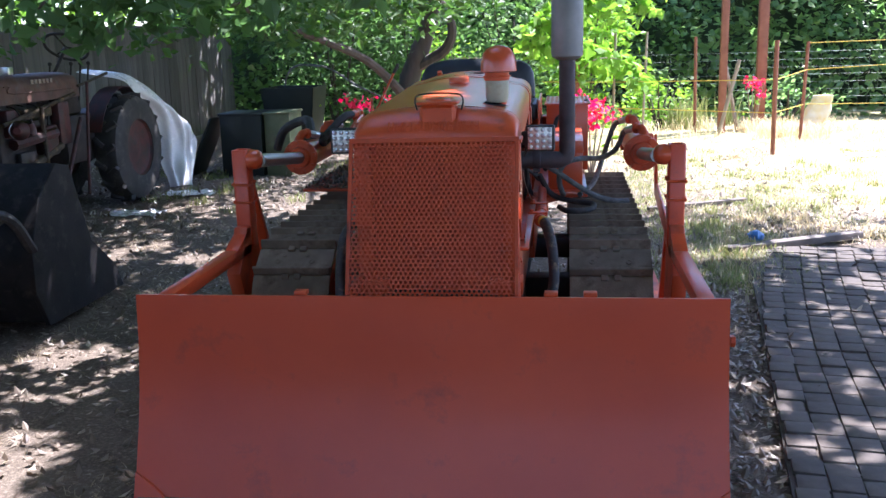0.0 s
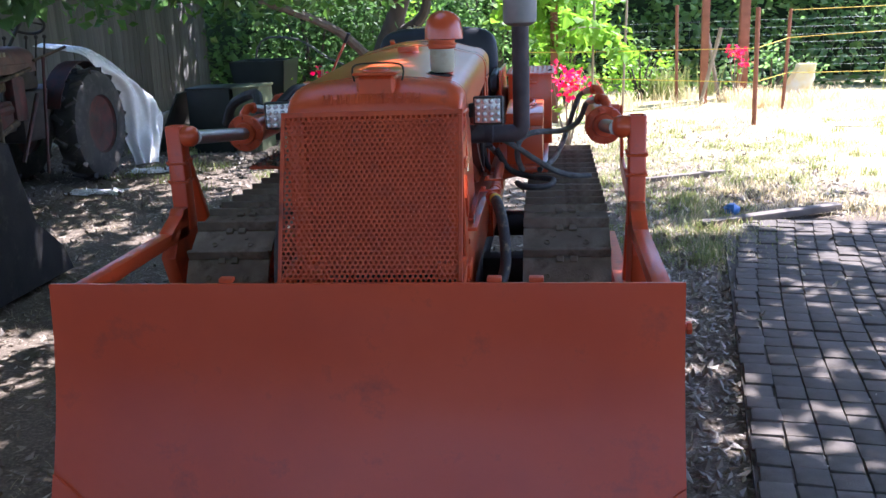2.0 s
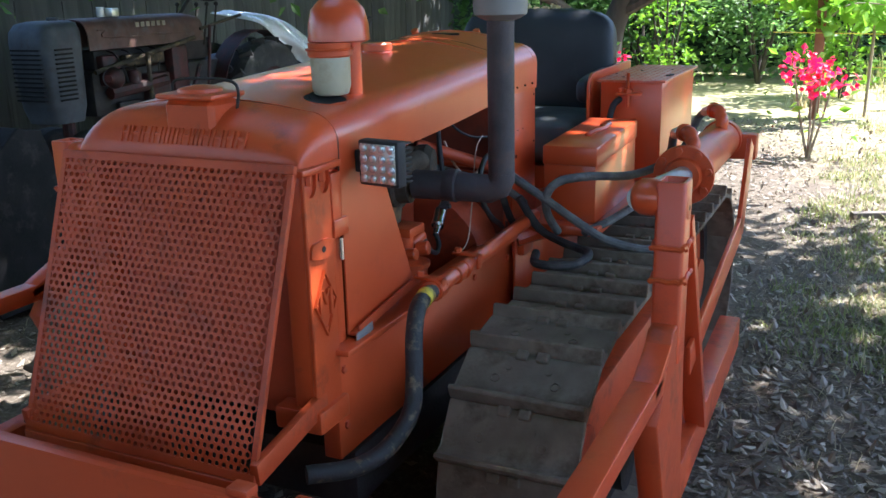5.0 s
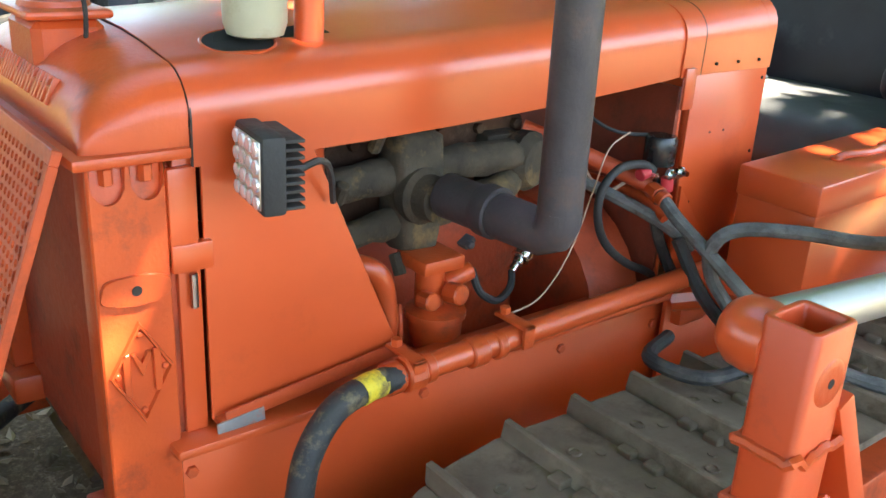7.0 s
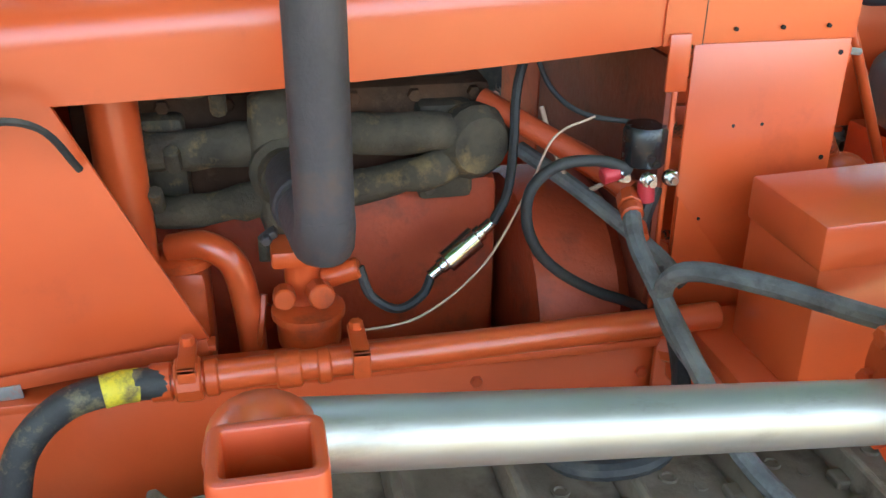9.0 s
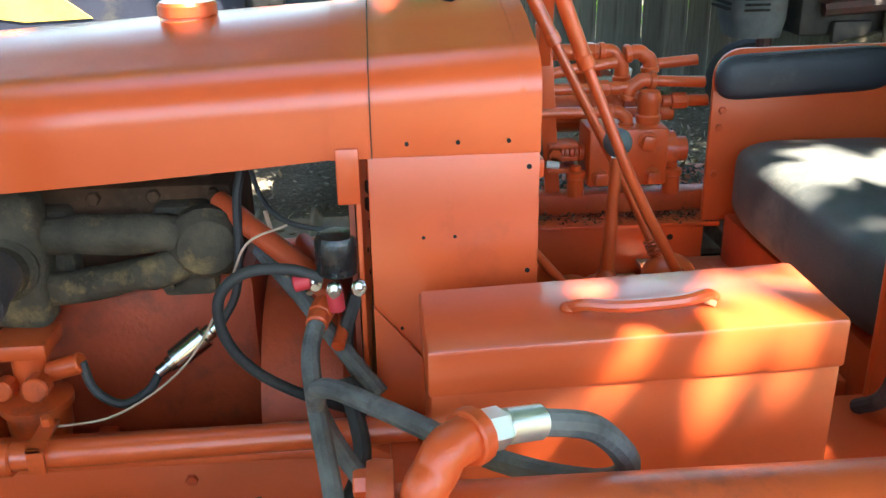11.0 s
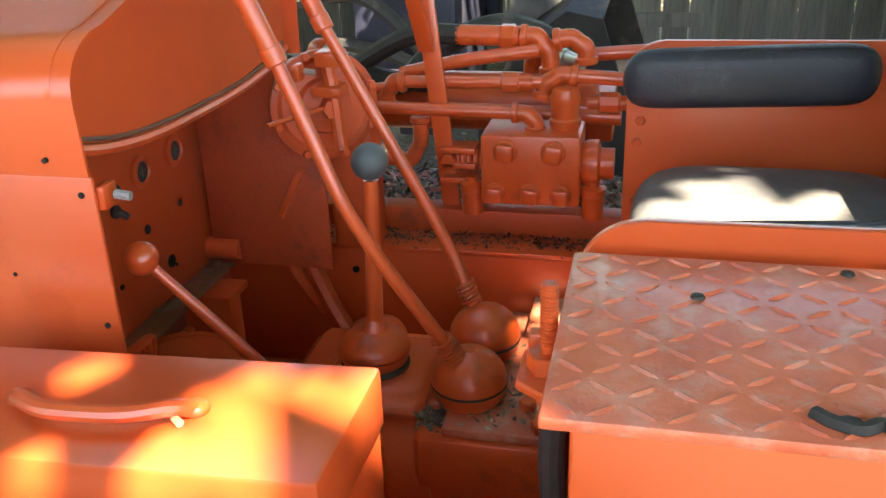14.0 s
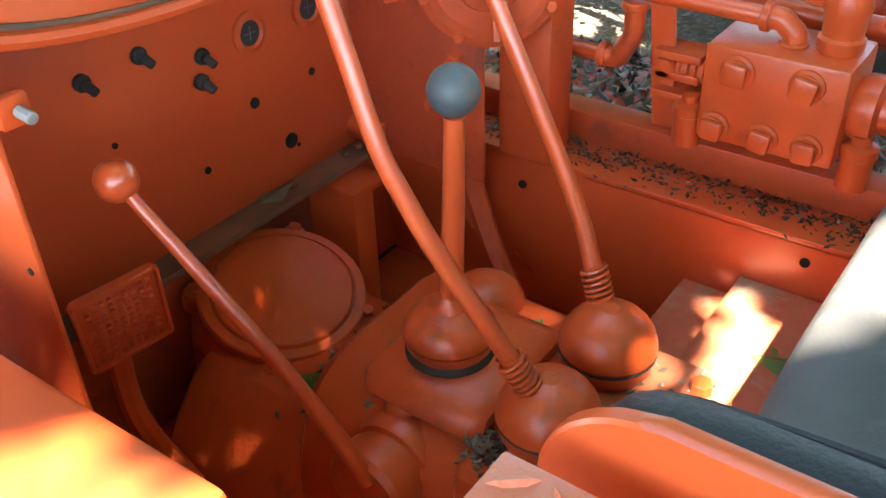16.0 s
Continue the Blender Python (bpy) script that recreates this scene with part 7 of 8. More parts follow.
pipe([(-0.66, 1.36, 1.13), (-0.66, 1.50, 1.16), (-0.66, 1.64, 1.18)], 0.0138)
fitting("hose_end", lambda b: (cyl(b, (-0.68, 1.47, 1.205), (-0.68, 1.60, 1.203), 0.020, seg=14, bev=0.003), cyl(b, (-0.68, 1.56, 1.203), (-0.68, 1.59, 1.203), 0.025, seg=6, bev=0.003)), "orange hose end with hexagon nut")
fitting("pipe_elbow", lambda b: elbow(b, (-0.68, 1.60, 1.203), (-0.68, 1.655, 1.203), (-0.68, 1.66, 1.13), 0.018), "orange pipe elbow")
fitting("pipe_elbow", lambda b: elbow(b, (-0.68, 1.665, 1.195), (-0.68, 1.725, 1.205), (-0.68, 1.73, 1.15), 0.018), "orange pipe elbow")
pipe([(-0.70, 1.40, 1.045), (-0.70, 1.80, 1.04)], 0.018, "thick orange hydraulic pipe")
fitting("pipe_union", lambda b: (cyl(b, (-0.60, 1.76, 1.095), (-0.60, 1.80, 1.095), 0.0205, seg=8, bev=0.003), cyl(b, (-0.60, 1.74, 1.095), (-0.60, 1.85, 1.095), 0.0145, seg=12)), "orange pipe union")
pipe([(-0.72, 1.73, 1.16), (-0.72, 1.86, 1.17)], 0.0138)
pipe([(-0.56, 1.22, 0.985), (-0.56, 1.37, 0.98)], 0.0125)
fitting("pipe_elbow", lambda b: elbow(b, (-0.56, 1.37, 0.98), (-0.56, 1.42, 0.98), (-0.56, 1.42, 1.07), 0.0155), "orange pipe elbow")
hose([(-0.68, 1.48, 1.205), (-0.70, 1.38, 1.20), (-0.74, 1.28, 1.15), (-0.78, 1.22, 1.10), (-0.80, 1.30, 1.07), (-0.78, 1.40, 1.10)], 0.021, M_BLACK, "thick black hydraulic hose")
hose([(-0.86, 1.28, 1.02), (-0.89, 1.38, 1.13), (-0.94, 1.50, 1.175), (-1.04, 1.57, 1.15), (-1.12, 1.62, 1.10), (-1.18, 1.68, 1.0)], 0.026, M_BLACK, "thick black hose arching over the fender")
# lever bar and its linkage
bm = B()
beam(bm, (-0.575, 1.478, 0.86), (-0.555, 1.440, 1.295), 0.010, 0.036, 0.003, (0, 1, 0))
beam(bm, (-0.545, 1.442, 1.20), (-0.405, 1.425, 1.462), 0.010, 0.030, 0.003, (0, 1, 0))
lb = cp("lever_bar", bm, M_ORANGE, "flat orange hydraulic lever with a dark worn tip")
bm = B()
beam(bm, (-0.425, 1.428, 1.425), (-0.399, 1.424, 1.473), 0.014, 0.034, 0.003, (0, 1, 0))
part("worn_tip", bm, M_DARK, lb)
bm = B()
for z in (1.0, 0.97, 0.94):
    box(bm, (-0.60, 1.46, z), (-0.545, 1.53, z + 0.012), 0.002)
bolt(bm, (-0.565, 1.476, 0.985), (1, 0, 0), 0.016, 0.02)
part("linkage_yoke", bm, M_ORANGE_CAST, lb)
# round pulley unit beside the cowl
bm = B()
lathe(bm, (-0.378, 1.292, 1.139), (0.80, 0.58, 0.08), [(0.03, -0.10), (0.075, -0.09), (0.088, -0.02), (0.097, 0.0), (0.097, 0.012), (0.086, 0.016), (0.076, 0.008), (0.05, 0.010), (0.045, 0.024), (0.02, 0.028)], 30)
mag = cp("generator", bm, M_ORANGE_OLD, "round orange generator housing beside the cowl")
bm = B()
tube(bm, [(-0.350, 1.315, 1.225), (-0.345, 1.325, 1.17), (-0.342, 1.33, 1.12), (-0.335, 1.335, 1.07)], 0.012, 8)
box(bm, (-0.37, 1.295, 1.165), (-0.32, 1.345, 1.183), 0.004)
box(bm, (-0.375, 1.30, 1.215), (-0.33, 1.345, 1.24), 0.004)
bolt(bm, (-0.355, 1.310, 1.14), (0.80, 0.58, 0.08), 0.018, 0.028)
part("arm", bm, M_ORANGE_CAST, mag)
gax, gu, gv = basis((0, 0, 0), (0.80, 0.58, 0.08))
for k in range(8):
    a = k * math.pi / 4 + 0.3
    bm = B()
    bolt(bm, Vector((-0.378, 1.292, 1.139)) + gax * 0.014 + (gu * math.cos(a) + gv * math.sin(a)) * 0.091, gax, 0.008, 0.008)
    part("bolt", bm, M_ORANGE_CAST, mag)
bm = B()
tube(bm, [(-0.345, 1.315, 1.145), (-0.20, 1.262, 1.15)], 0.004, 6, curve=False)
part("rod", bm, M_ORANGE, mag)
bm = B()
box(bm, (-0.50, 1.27, 0.84), (-0.43, 1.36, 1.10), 0.012)
part("mount", bm, M_ORANGE_OLD, mag)


bm = B()
box(bm, (-0.002, -0.0225, -0.0225), (0.002, 0.0225, 0.0225), 0.001, pose(-0.452, 1.296, 0.628, 38, 14, 0))
cp("loose_tag", bm, M_ORANGE, "small loose orange plate on the footwell side")
# ---- toolbox ----
def toolbox():
    x0, x1, y0, y1, z0, z1 = 0.399, 0.579, 1.108, 1.620, 0.836, 1.088
    root = thing("toolbox", ((x0 + x1) / 2, (y0 + y1) / 2, z0), "long orange steel toolbox with a strap handle on the side shelf", "toolbox")

    def rise(b):
        for v in b.verts:
            v.co.z += 0.036 * (v.co.y - 1.30) * max(0.0, v.co.z - z0) / (z1 - z0)
    bm = B()
    box(bm, (x0 + 0.004, y0 + 0.004, z0), (x1 - 0.004, y1 - 0.004, 1.028), 0.004)
    rise(bm)
    part("body", bm, M_ORANGE, root)
    bm = B()
    box(bm, (x0, y0, 1.024), (x1, y1, z1), 0.006)
    rise(bm)
    part("lid", bm, M_ORANGE, root, "orange lid with darker stains")
    xm, ya, yb = 0.500, 1.295, 1.475
    bm = B()
    tube(bm, [(xm - 0.004, ya, z1 + 0.004), (xm + 0.012, ya + 0.015, z1 + 0.014), (xm + 0.030, ya + 0.05, z1 + 0.017), (xm + 0.034, (ya + yb) / 2, z1 + 0.018), (xm + 0.030, yb - 0.05, z1 + 0.017), (xm + 0.012, yb - 0.015, z1 + 0.014), (xm - 0.004, yb, z1 + 0.004)], 0.0085, 10, 5)
    rise(bm)
    h = part("handle", bm, M_ORANGE, root, "curved strap handle painted orange")
    for y in (ya, yb):
        bm = B()
        ball(bm, (xm - 0.006, y, z1 + 0.003), 0.013, 0.6, 12)
        rise(bm)
        part("handle_loop", bm, M_ORANGE_CAST, h)
    bm = B()
    tube(bm, [(xm - 0.012, yb - 0.004, z1 + 0.003), (xm + 0.01, yb - 0.012, z1 + 0.006), (xm + 0.02, yb - 0.002, z1 + 0.004)], 0.004, 6, 4)
    rise(bm)
    part("frayed_end", bm, M_STRAW, h)


toolbox()


# ---- loader with bucket ----
def loader():
    root = thing("loader", (-3.3, 0, 0), "dark navy and yellow loader with its bucket on the ground", "loader")
    xs = (-2.72, -3.85)
    for x in xs:
        bm = B()
        prism(bm, [(-1.9, 2.28), (0.10, 1.37), (0.28, 1.27), (0.66, 1.20), (0.67, 1.09), (0.63, 0.95), (-0.48, 0.93), (-1.9, 1.5)], "x", x - 0.08, x + 0.04, 0.008)
        boom = part("boom", bm, M_NAVY, root, "navy boom plate")
        bm = B()
        prism(bm, [(-1.9, 2.27), (0.11, 1.36), (0.28, 1.27), (0.27, 1.10), (0.21, 1.17), (0.03, 1.27), (-0.17, 1.36), (-0.39, 1.49), (-1.9, 2.12)], "x", x + 0.041, x + 0.047, 0.001)
        part("boom_stripe", bm, M_LOADER_Y, boom, "faded yellow stripe on the boom")
        bm = B()
        prism(bm, [(-1.5, 1.60), (-0.43, 1.21), (-0.30, 1.16), (-0.17, 1.06), (-0.46, 1.05), (-1.5, 1.2)], "x", x + 0.041, x + 0.047, 0.001)
        part("boom_panel", bm, M_LOADER_Y, boom, "faded yellow panel on the boom")
        bm = B()
        cyl(bm, (x + 0.09, -0.9, 1.98), (x + 0.09, 0.11, 1.43), 0.047, seg=18, bev=0.006)
        lathe(bm, (x + 0.09, 0.06, 1.457), (0, 0.88, -0.48), [(0.047, -0.03), (0.054, -0.028), (0.054, 0.028), (0.047, 0.03)], 18)
        c = part("tilt_cylinder", bm, M_NAVY, root, "navy hydraulic cylinder")
        bm = B()
        cyl(bm, (x + 0.09, 0.10, 1.435), (x + 0.09, 0.54, 1.205), 0.017, seg=14)
        part("rod", bm, M_CHROME, c, "bright chromed rod")
        for k in range(3):
            bm = B()
            tube(bm, [(x + 0.055, -0.5, 1.80 - 0.028 * k), (x + 0.055, -0.05 + 0.03 * k, 1.585 - 0.028 * k), (x + 0.06, 0.26, 1.47 - 0.04 * k), (x + 0.08, 0.34, 1.36 - 0.03 * k)], 0.0105, 8)
            part("steel_line", bm, M_WHITE_FIT, root)
        bm = B()
        prism(bm, [(0.27, 1.51), (0.39, 1.51), (0.47, 1.36), (0.46, 1.23), (0.35, 1.27), (0.26, 1.40)], "x", x - 0.03, x + 0.06, 0.008)
        part("arm_bracket", bm, M_BUCKET, root)
        bm = B()
        prism(bm, [(0.26, 1.515), (0.40, 1.515), (0.46, 1.43), (0.44, 1.42), (0.38, 1.50), (0.26, 1.50)], "x", x - 0.03, x + 0.065, 0.002)
        part("bracket_top", bm, M_BUCKET_PALE, root, "scoured bright bracket top")
        bm = B()
        prism(bm, [(0.51, 1.24), (0.60, 1.235), (0.68, 1.17), (0.67, 1.07), (0.50, 1.09)], "x", x + 0.042, x + 0.12, 0.01)
        for y_, z_ in ((0.56, 1.19), (0.62, 1.12), (0.61, 1.17)):
            bolt(bm, (x + 0.12, y_, z_), (1, 0, 0), 0.014, 0.010)
        part("knuckle", bm, M_BUCKET, root, "black bolted knuckle joint")
    for pts in ([(-2.62, 0.60, 1.20), (-2.62, 0.66, 1.255), (-2.62, 0.73, 1.265), (-2.62, 0.81, 1.21), (-2.62, 0.86, 1.11), (-2.64, 0.88, 0.98)], [(-2.65, 0.3, 0.95), (-2.5, 0.7, 1.0), (-2.55, 1.0, 0.7)], [(-2.6, 0.55, 0.8), (-2.45, 0.9, 0.75), (-2.5, 1.2, 0.5)]):
        bm = B()
        tube(bm, pts, 0.03, 8, 6)
        part("hose", bm, M_BLACK, root)
    for nm, lo, hi in (("carriage", (-3.75, 0.75, 0.35), (-2.75, 0.98, 0.95)), ("carriage_cheek", (-2.80, 0.6, 0.6), (-2.66, 1.05, 1.15)), ("carriage_cheek", (-3.90, 0.6, 0.6), (-3.76, 1.05, 1.15))):
        bm = B()
        box(bm, lo, hi, 0.02)
        part(nm, bm, M_NAVY, root)
    bm = B()
    rows = []
    for y, z in ((1.66, 0.92), (1.52, 0.95), (1.30, 0.78), (1.17, 0.5), (1.16, 0.25), (1.26, 0.05), (2.18, 0.03)):
        rows.append([(x, y, z) for x in np.linspace(-4.2, -2.50, 6)])
    sheet(bm, rows, 0.03)
    bucket = part("bucket", bm, M_BUCKET, root, "large dark steel bucket resting on the ground", angle=30)
    for x in (-4.2, -2.50):
        bm = B()
        prism(bm, [(1.66, 0.92), (1.52, 0.95), (1.30, 0.78), (1.17, 0.5), (1.16, 0.25), (1.26, 0.03), (2.18, 0.03), (2.10, 0.2), (1.82, 0.42)], "x", x - 0.015, x + 0.015, 0.004)
        part("bucket_side", bm, M_BUCKET, bucket)
    bm = B()
    box(bm, (-4.2, 1.22, 1.15), (-3.21, 1.49, 1.19), 0.006)
    prism(bm, [(1.245, 1.21), (1.415, 1.174), (1.463, 0.774), (1.39, 0.75)], "x", -3.206, -3.19, 0.002)
    prism(bm, [(1.20, 1.15), (1.30, 1.15), (1.40, 0.60), (1.17, 0.60)], "x", -4.2, -3.24, 0.004)
    part("bucket_lip", bm, M_BUCKET_PALE, bucket, "scoured pale bucket edge")
    bm = B()
    box(bm, (-3.7, -4.2, 0.45), (-2.9, -1.2, 1.35), 0.08)
    box(bm, (-3.95, -1.95, 0.8), (-2.6, -1.65, 2.0), 0.03)
    part("chassis", bm, M_NAVY, root)
    for x in (-2.62, -3.98):
        for y in (-3.7, -1.4):
            bm = B()
            lathe(bm, (x, y, 0.48), (1, 0, 0), [(0.2, -0.14), (0.46, -0.14), (0.49, -0.10), (0.49, 0.10), (0.46, 0.14), (0.2, 0.14)], 26)
            part("wheel", bm, M_TYRE, root)


loader()


# ---- old red tractor by the fence ----
def wheel(root, c, r, w, rim, name="wheel", lugs=0):
    bm = B()
    lathe(bm, c, (1, 0, 0), [(rim, -w), (r * 0.86, -w * 1.1), (r * 0.97, -w * 0.85), (r, -w * 0.5), (r, w * 0.5), (r * 0.97, w * 0.85), (r * 0.86, w * 1.1), (rim, w), (rim * 0.97, 0), (rim, -w)], 32, False)
    t = part(name, bm, M_TYRE, root, "worn black tyre")
    for k in range(lugs):
        a = 2 * math.pi * k / lugs
        for s in (-1, 1):
            bm = B()
            b = a + s * 0.06
            p = Vector((c[0] + s * w * 0.85, c[1] + r * math.cos(b), c[2] + r * math.sin(b)))
            q = Vector((c[0] + s * w * 0.05, c[1] + r * math.cos(b + 0.14), c[2] + r * math.sin(b + 0.14)))
            up = ((p + q) / 2 - Vector(((p.x + q.x) / 2, c[1], c[2]))).normalized()
            beam(bm, p, q, 0.05, 0.06, 0.006, up)
            part("lug", bm, M_TYRE, t)
    bm = B()
    lathe(bm, c, (1, 0, 0), [(0.03, -w * 0.3), (rim * 0.5, -w * 0.2), (rim * 0.95, -w * 0.75), (rim * 1.02, -w), (rim * 1.02, w), (rim * 0.95, w * 0.75), (rim * 0.5, w * 0.5), (rim * 0.2, w * 0.7), (0.03, w * 0.75)], 24)
    part("rim", bm, M_RED_OLD, t)
    return t


def red_tractor():
    X = -4.45
    root = thing("farm_tractor", (X, 4.8, 0), "old faded red farm tractor with a grey radiator shell", "tractor")
    bm = B()
    rings = []
    for z, w, y0, y1 in ((0.62, 0.17, 3.36, 3.68), (0.74, 0.20, 3.33, 3.70), (1.22, 0.23, 3.30, 3.70), (1.31, 0.225, 3.31, 3.70), (1.365, 0.19, 3.35, 3.70), (1.385, 0.12, 3.42, 3.68)):
        ring_ = []
        for k in range(20):
            a = 2 * math.pi * k / 20
            cx, sy = math.copysign(abs(math.cos(a)) ** 0.45, math.cos(a)), math.copysign(abs(math.sin(a)) ** 0.45, math.sin(a))
            ring_.append((X + w * cx, (y0 + y1) / 2 + (y1 - y0) / 2 * sy, z))
        rings.append(ring_)
    ringed(bm, rings)
    nose = part("radiator_shell", bm, M_GREY_NOSE, root, "grey radiator shell with slots", angle=50)
    for k in range(12):
        z = 0.80 + k * 0.034
        bm = B()
        box(bm, (X + 0.214, 3.38, z), (X + 0.2345, 3.54, z + 0.013), 0)
        part("louvre", bm, M_HOLE, nose)
        bm = B()
        box(bm, (X - 0.15, 3.296, z), (X + 0.15, 3.32, z + 0.013), 0)
        part("louvre", bm, M_HOLE, nose)
    bm = B()
    cyl(bm, (X, 3.6, 1.38), (X, 3.6, 1.41), 0.045, seg=14, bev=0.006)
    part("radiator_cap", bm, M_GREY_NOSE, nose)
    bm = B()
    rows = []
    for y in (3.705, 4.2, 4.6, 4.95, 5.08):
        k = 1.0 if y < 5 else 0.9
        rows.append([(X + 0.24 * k * math.copysign(abs(math.cos(a)) ** 0.5, math.cos(a)), y, 1.15 + 0.24 * k * abs(math.sin(a)) ** 0.5) for a in [i * math.pi / 14 for i in range(15)]])
    sheet(bm, rows, 0.01)
    hd = part("hood", bm, M_RUST_HOOD, root, "rusted red hood with worn lettering", angle=50)
    bm = B()
    tube(bm, [(X + 0.243, 3.80, 1.30), (X + 0.243, 3.88, 1.30), (X + 0.243, 3.92, 1.24), (X + 0.243, 4.90, 1.235)], 0.006, 6, 4)
    part("trim_line", bm, M_RUST_HOOD, hd)
    # worn maker's lettering on the hood, as plain pale bars
    for k in range(6):
        bm = B()
        box(bm, (X + 0.236, 4.22 + k * 0.062, 1.305), (X + 0.2435, 4.26 + k * 0.062, 1.345), 0.001)
        part("letter_bar", bm, M_POSTWOOD, hd)
    bm = B()
    cyl(bm, (X, 4.1, 1.39), (X, 4.1, 1.47), 0.035, seg=14, bev=0.004)
    box(bm, (X + 0.02, 4.12, 1.39), (X + 0.10, 4.20, 1.46), 0.008)
    part("air_cap", bm, M_WHITE_FIT, root)
    bm = B()
    box(bm, (X - 0.15, 3.78, 0.62), (X + 0.15, 4.75, 0.98), 0.03)
    box(bm, (X - 0.10, 3.85, 0.98), (X + 0.12, 4.70, 1.14), 0.02)
    part("engine", bm, M_DARK, root)
    for lo, hi, mt in (((0.12, 3.86, 0.86), (0.20, 4.05, 1.10), M_RED_OLD), ((0.13, 4.10, 1.00), (0.22, 4.55, 1.09), M_IRON), ((0.14, 4.32, 0.66), (0.25, 4.56, 0.92), M_RED_OLD), ((0.14, 4.62, 0.72), (0.24, 4.82, 1.12), M_RED_OLD), ((0.15, 3.98, 0.58), (0.21, 4.24, 0.72), M_DARK)):
        bm = B()
        box(bm, (X + lo[0], lo[1], lo[2]), (X + hi[0], hi[1], hi[2]), 0.02)
        part("casting", bm, mt, root)
    for k in range(4):
        bm = B()
        tube(bm, [(X + 0.10, 4.0 + 0.16 * k, 1.13), (X + 0.20, 4.0 + 0.16 * k, 1.10), (X + 0.21, 4.08 + 0.13 * k, 0.95), (X + 0.20, 4.12 + 0.10 * k, 0.80)], 0.008, 6, 4)
        part("ignition_lead", bm, M_BLACK, root)
    bm = B()
    lathe(bm, (X + 0.20, 4.18, 0.78), (0, 0, 1), [(0.02, 0), (0.055, 0.01), (0.055, 0.16), (0.045, 0.18), (0.001, 0.19)], 16)
    part("oil_filter", bm, M_RED_OLD, root)
    bm = B()
    box(bm, (X - 0.22, 4.75, 0.50), (X + 0.22, 6.1, 0.98), 0.05)
    box(bm, (X - 0.16, 4.78, 0.98), (X + 0.16, 5.2, 1.22), 0.03)
    part("gearbox", bm, M_DARK, root)
    bm = B()
    cyl(bm, (X + 0.02, 5.76, 0.56), (X + 0.30, 5.76, 0.56), 0.09, seg=16)
    cyl(bm, (X - 0.02, 5.76, 0.56), (X - 0.50, 5.76, 0.56), 0.09, seg=16)
    part("axle", bm, M_RED_OLD, root)
    for k, (a, b, r) in enumerate((((X + 0.22, 3.75, 0.98), (X + 0.26, 4.9, 1.18), 0.02), ((X + 0.2, 3.9, 0.80), (X + 0.25, 4.5, 0.85), 0.05), ((X + 0.26, 4.3, 0.45), (X + 0.26, 4.3, 1.1), 0.02), ((X + 0.25, 4.6, 0.35), (X + 0.3, 4.9, 0.95), 0.02), ((X + 0.22, 4.0, 0.55), (X + 0.24, 4.6, 0.72), 0.035), ((X + 0.3, 4.9, 0.2), (X + 0.32, 5.05, 1.28), 0.015), ((X + 0.25, 5.0, 1.25), (X + 0.28, 5.55, 1.35), 0.015))):
        bm = B()
        tube(bm, [a, b], r, 8, curve=False)
        part("rod", bm, M_RED_OLD if k % 2 else M_IRON, root)
    bm = B()
    lathe(bm, (X + 0.30, 3.86, 0.93), (0.35, -1, 0.05), [(0.03, 0.10), (0.06, 0.06), (0.085, 0.0), (0.08, -0.02), (0.001, -0.03)], 20)
    part("headlamp", bm, M_RED_OLD, root, "faded red headlamp")
    bm = B()
    lathe(bm, (X + 0.292, 3.838, 0.93), (0.35, -1, 0.05), [(0.07, 0.0), (0.068, 0.012), (0.001, 0.016)], 18)
    part("headlamp_glass", bm, M_LENS, root)
    bm = B()
    cc, rr_ = Vector((X + 0.02, 5.28, 1.62)), 0.21
    ax, u, v = basis((0, 0, 0), (0, 0.62, 0.78))
    tube(bm, [cc + (u * math.cos(a) + v * math.sin(a)) * rr_ for a in [k * math.pi / 12 for k in range(25)]], 0.014, 8, 1)
    for k in range(3):
        a = k * 2.1 + 0.4
        tube(bm, [cc, cc + (u * math.cos(a) + v * math.sin(a)) * rr_], 0.009, 6, curve=False)
    tube(bm, [cc, (X, 4.9, 1.25)], 0.016, 8, curve=False)
    part("steering_wheel", bm, M_DARK, root, "thin black steering wheel")
    for k, (dx, y) in enumerate(((0.12, 5.05), (0.18, 5.12), (-0.1, 5.05), (0.22, 5.2))):
        bm = B()
        tube(bm, [(X + dx, y, 1.1), (X + dx + 0.03, y + 0.05, 1.45)], 0.009, 6, curve=False)
        ball(bm, (X + dx + 0.03, y + 0.05, 1.46), 0.02, 1, 8)
        part("hand_lever", bm, M_DARK, root)
    wheel(root, (X + 0.34, 5.76, 0.56), 0.55, 0.13, 0.30, "rear_wheel", 15)
    wheel(root, (X - 0.50, 5.76, 0.56), 0.55, 0.13, 0.30, "rear_wheel", 15)
    wheel(root, (X + 0.22, 3.62, 0.27), 0.28, 0.08, 0.17, "front_wheel")
    wheel(root, (X - 0.22, 3.62, 0.27), 0.28, 0.08, 0.17, "front_wheel")
    bm = B()
    tube(bm, [(X, 3.62, 0.27), (X, 3.62, 0.66)], 0.05, 10, curve=False)
    cyl(bm, (X - 0.2, 3.62, 0.27), (X + 0.2, 3.62, 0.27), 0.03, seg=10)
    part("front_column", bm, M_RED_OLD, root)
    bm = B()
    rows = []
    for i in range(9):
        a = 0.35 + i / 8 * 1.9
        rows.append([(X + 0.16 + dx, 5.76 - 0.64 * math.cos(a), 0.56 + 0.64 * math.sin(a)) for dx in (0.0, 0.10, 0.20)])
    sheet(bm, rows, 0.006)
    part("fender", bm, M_RED_OLD, root)


red_tractor()


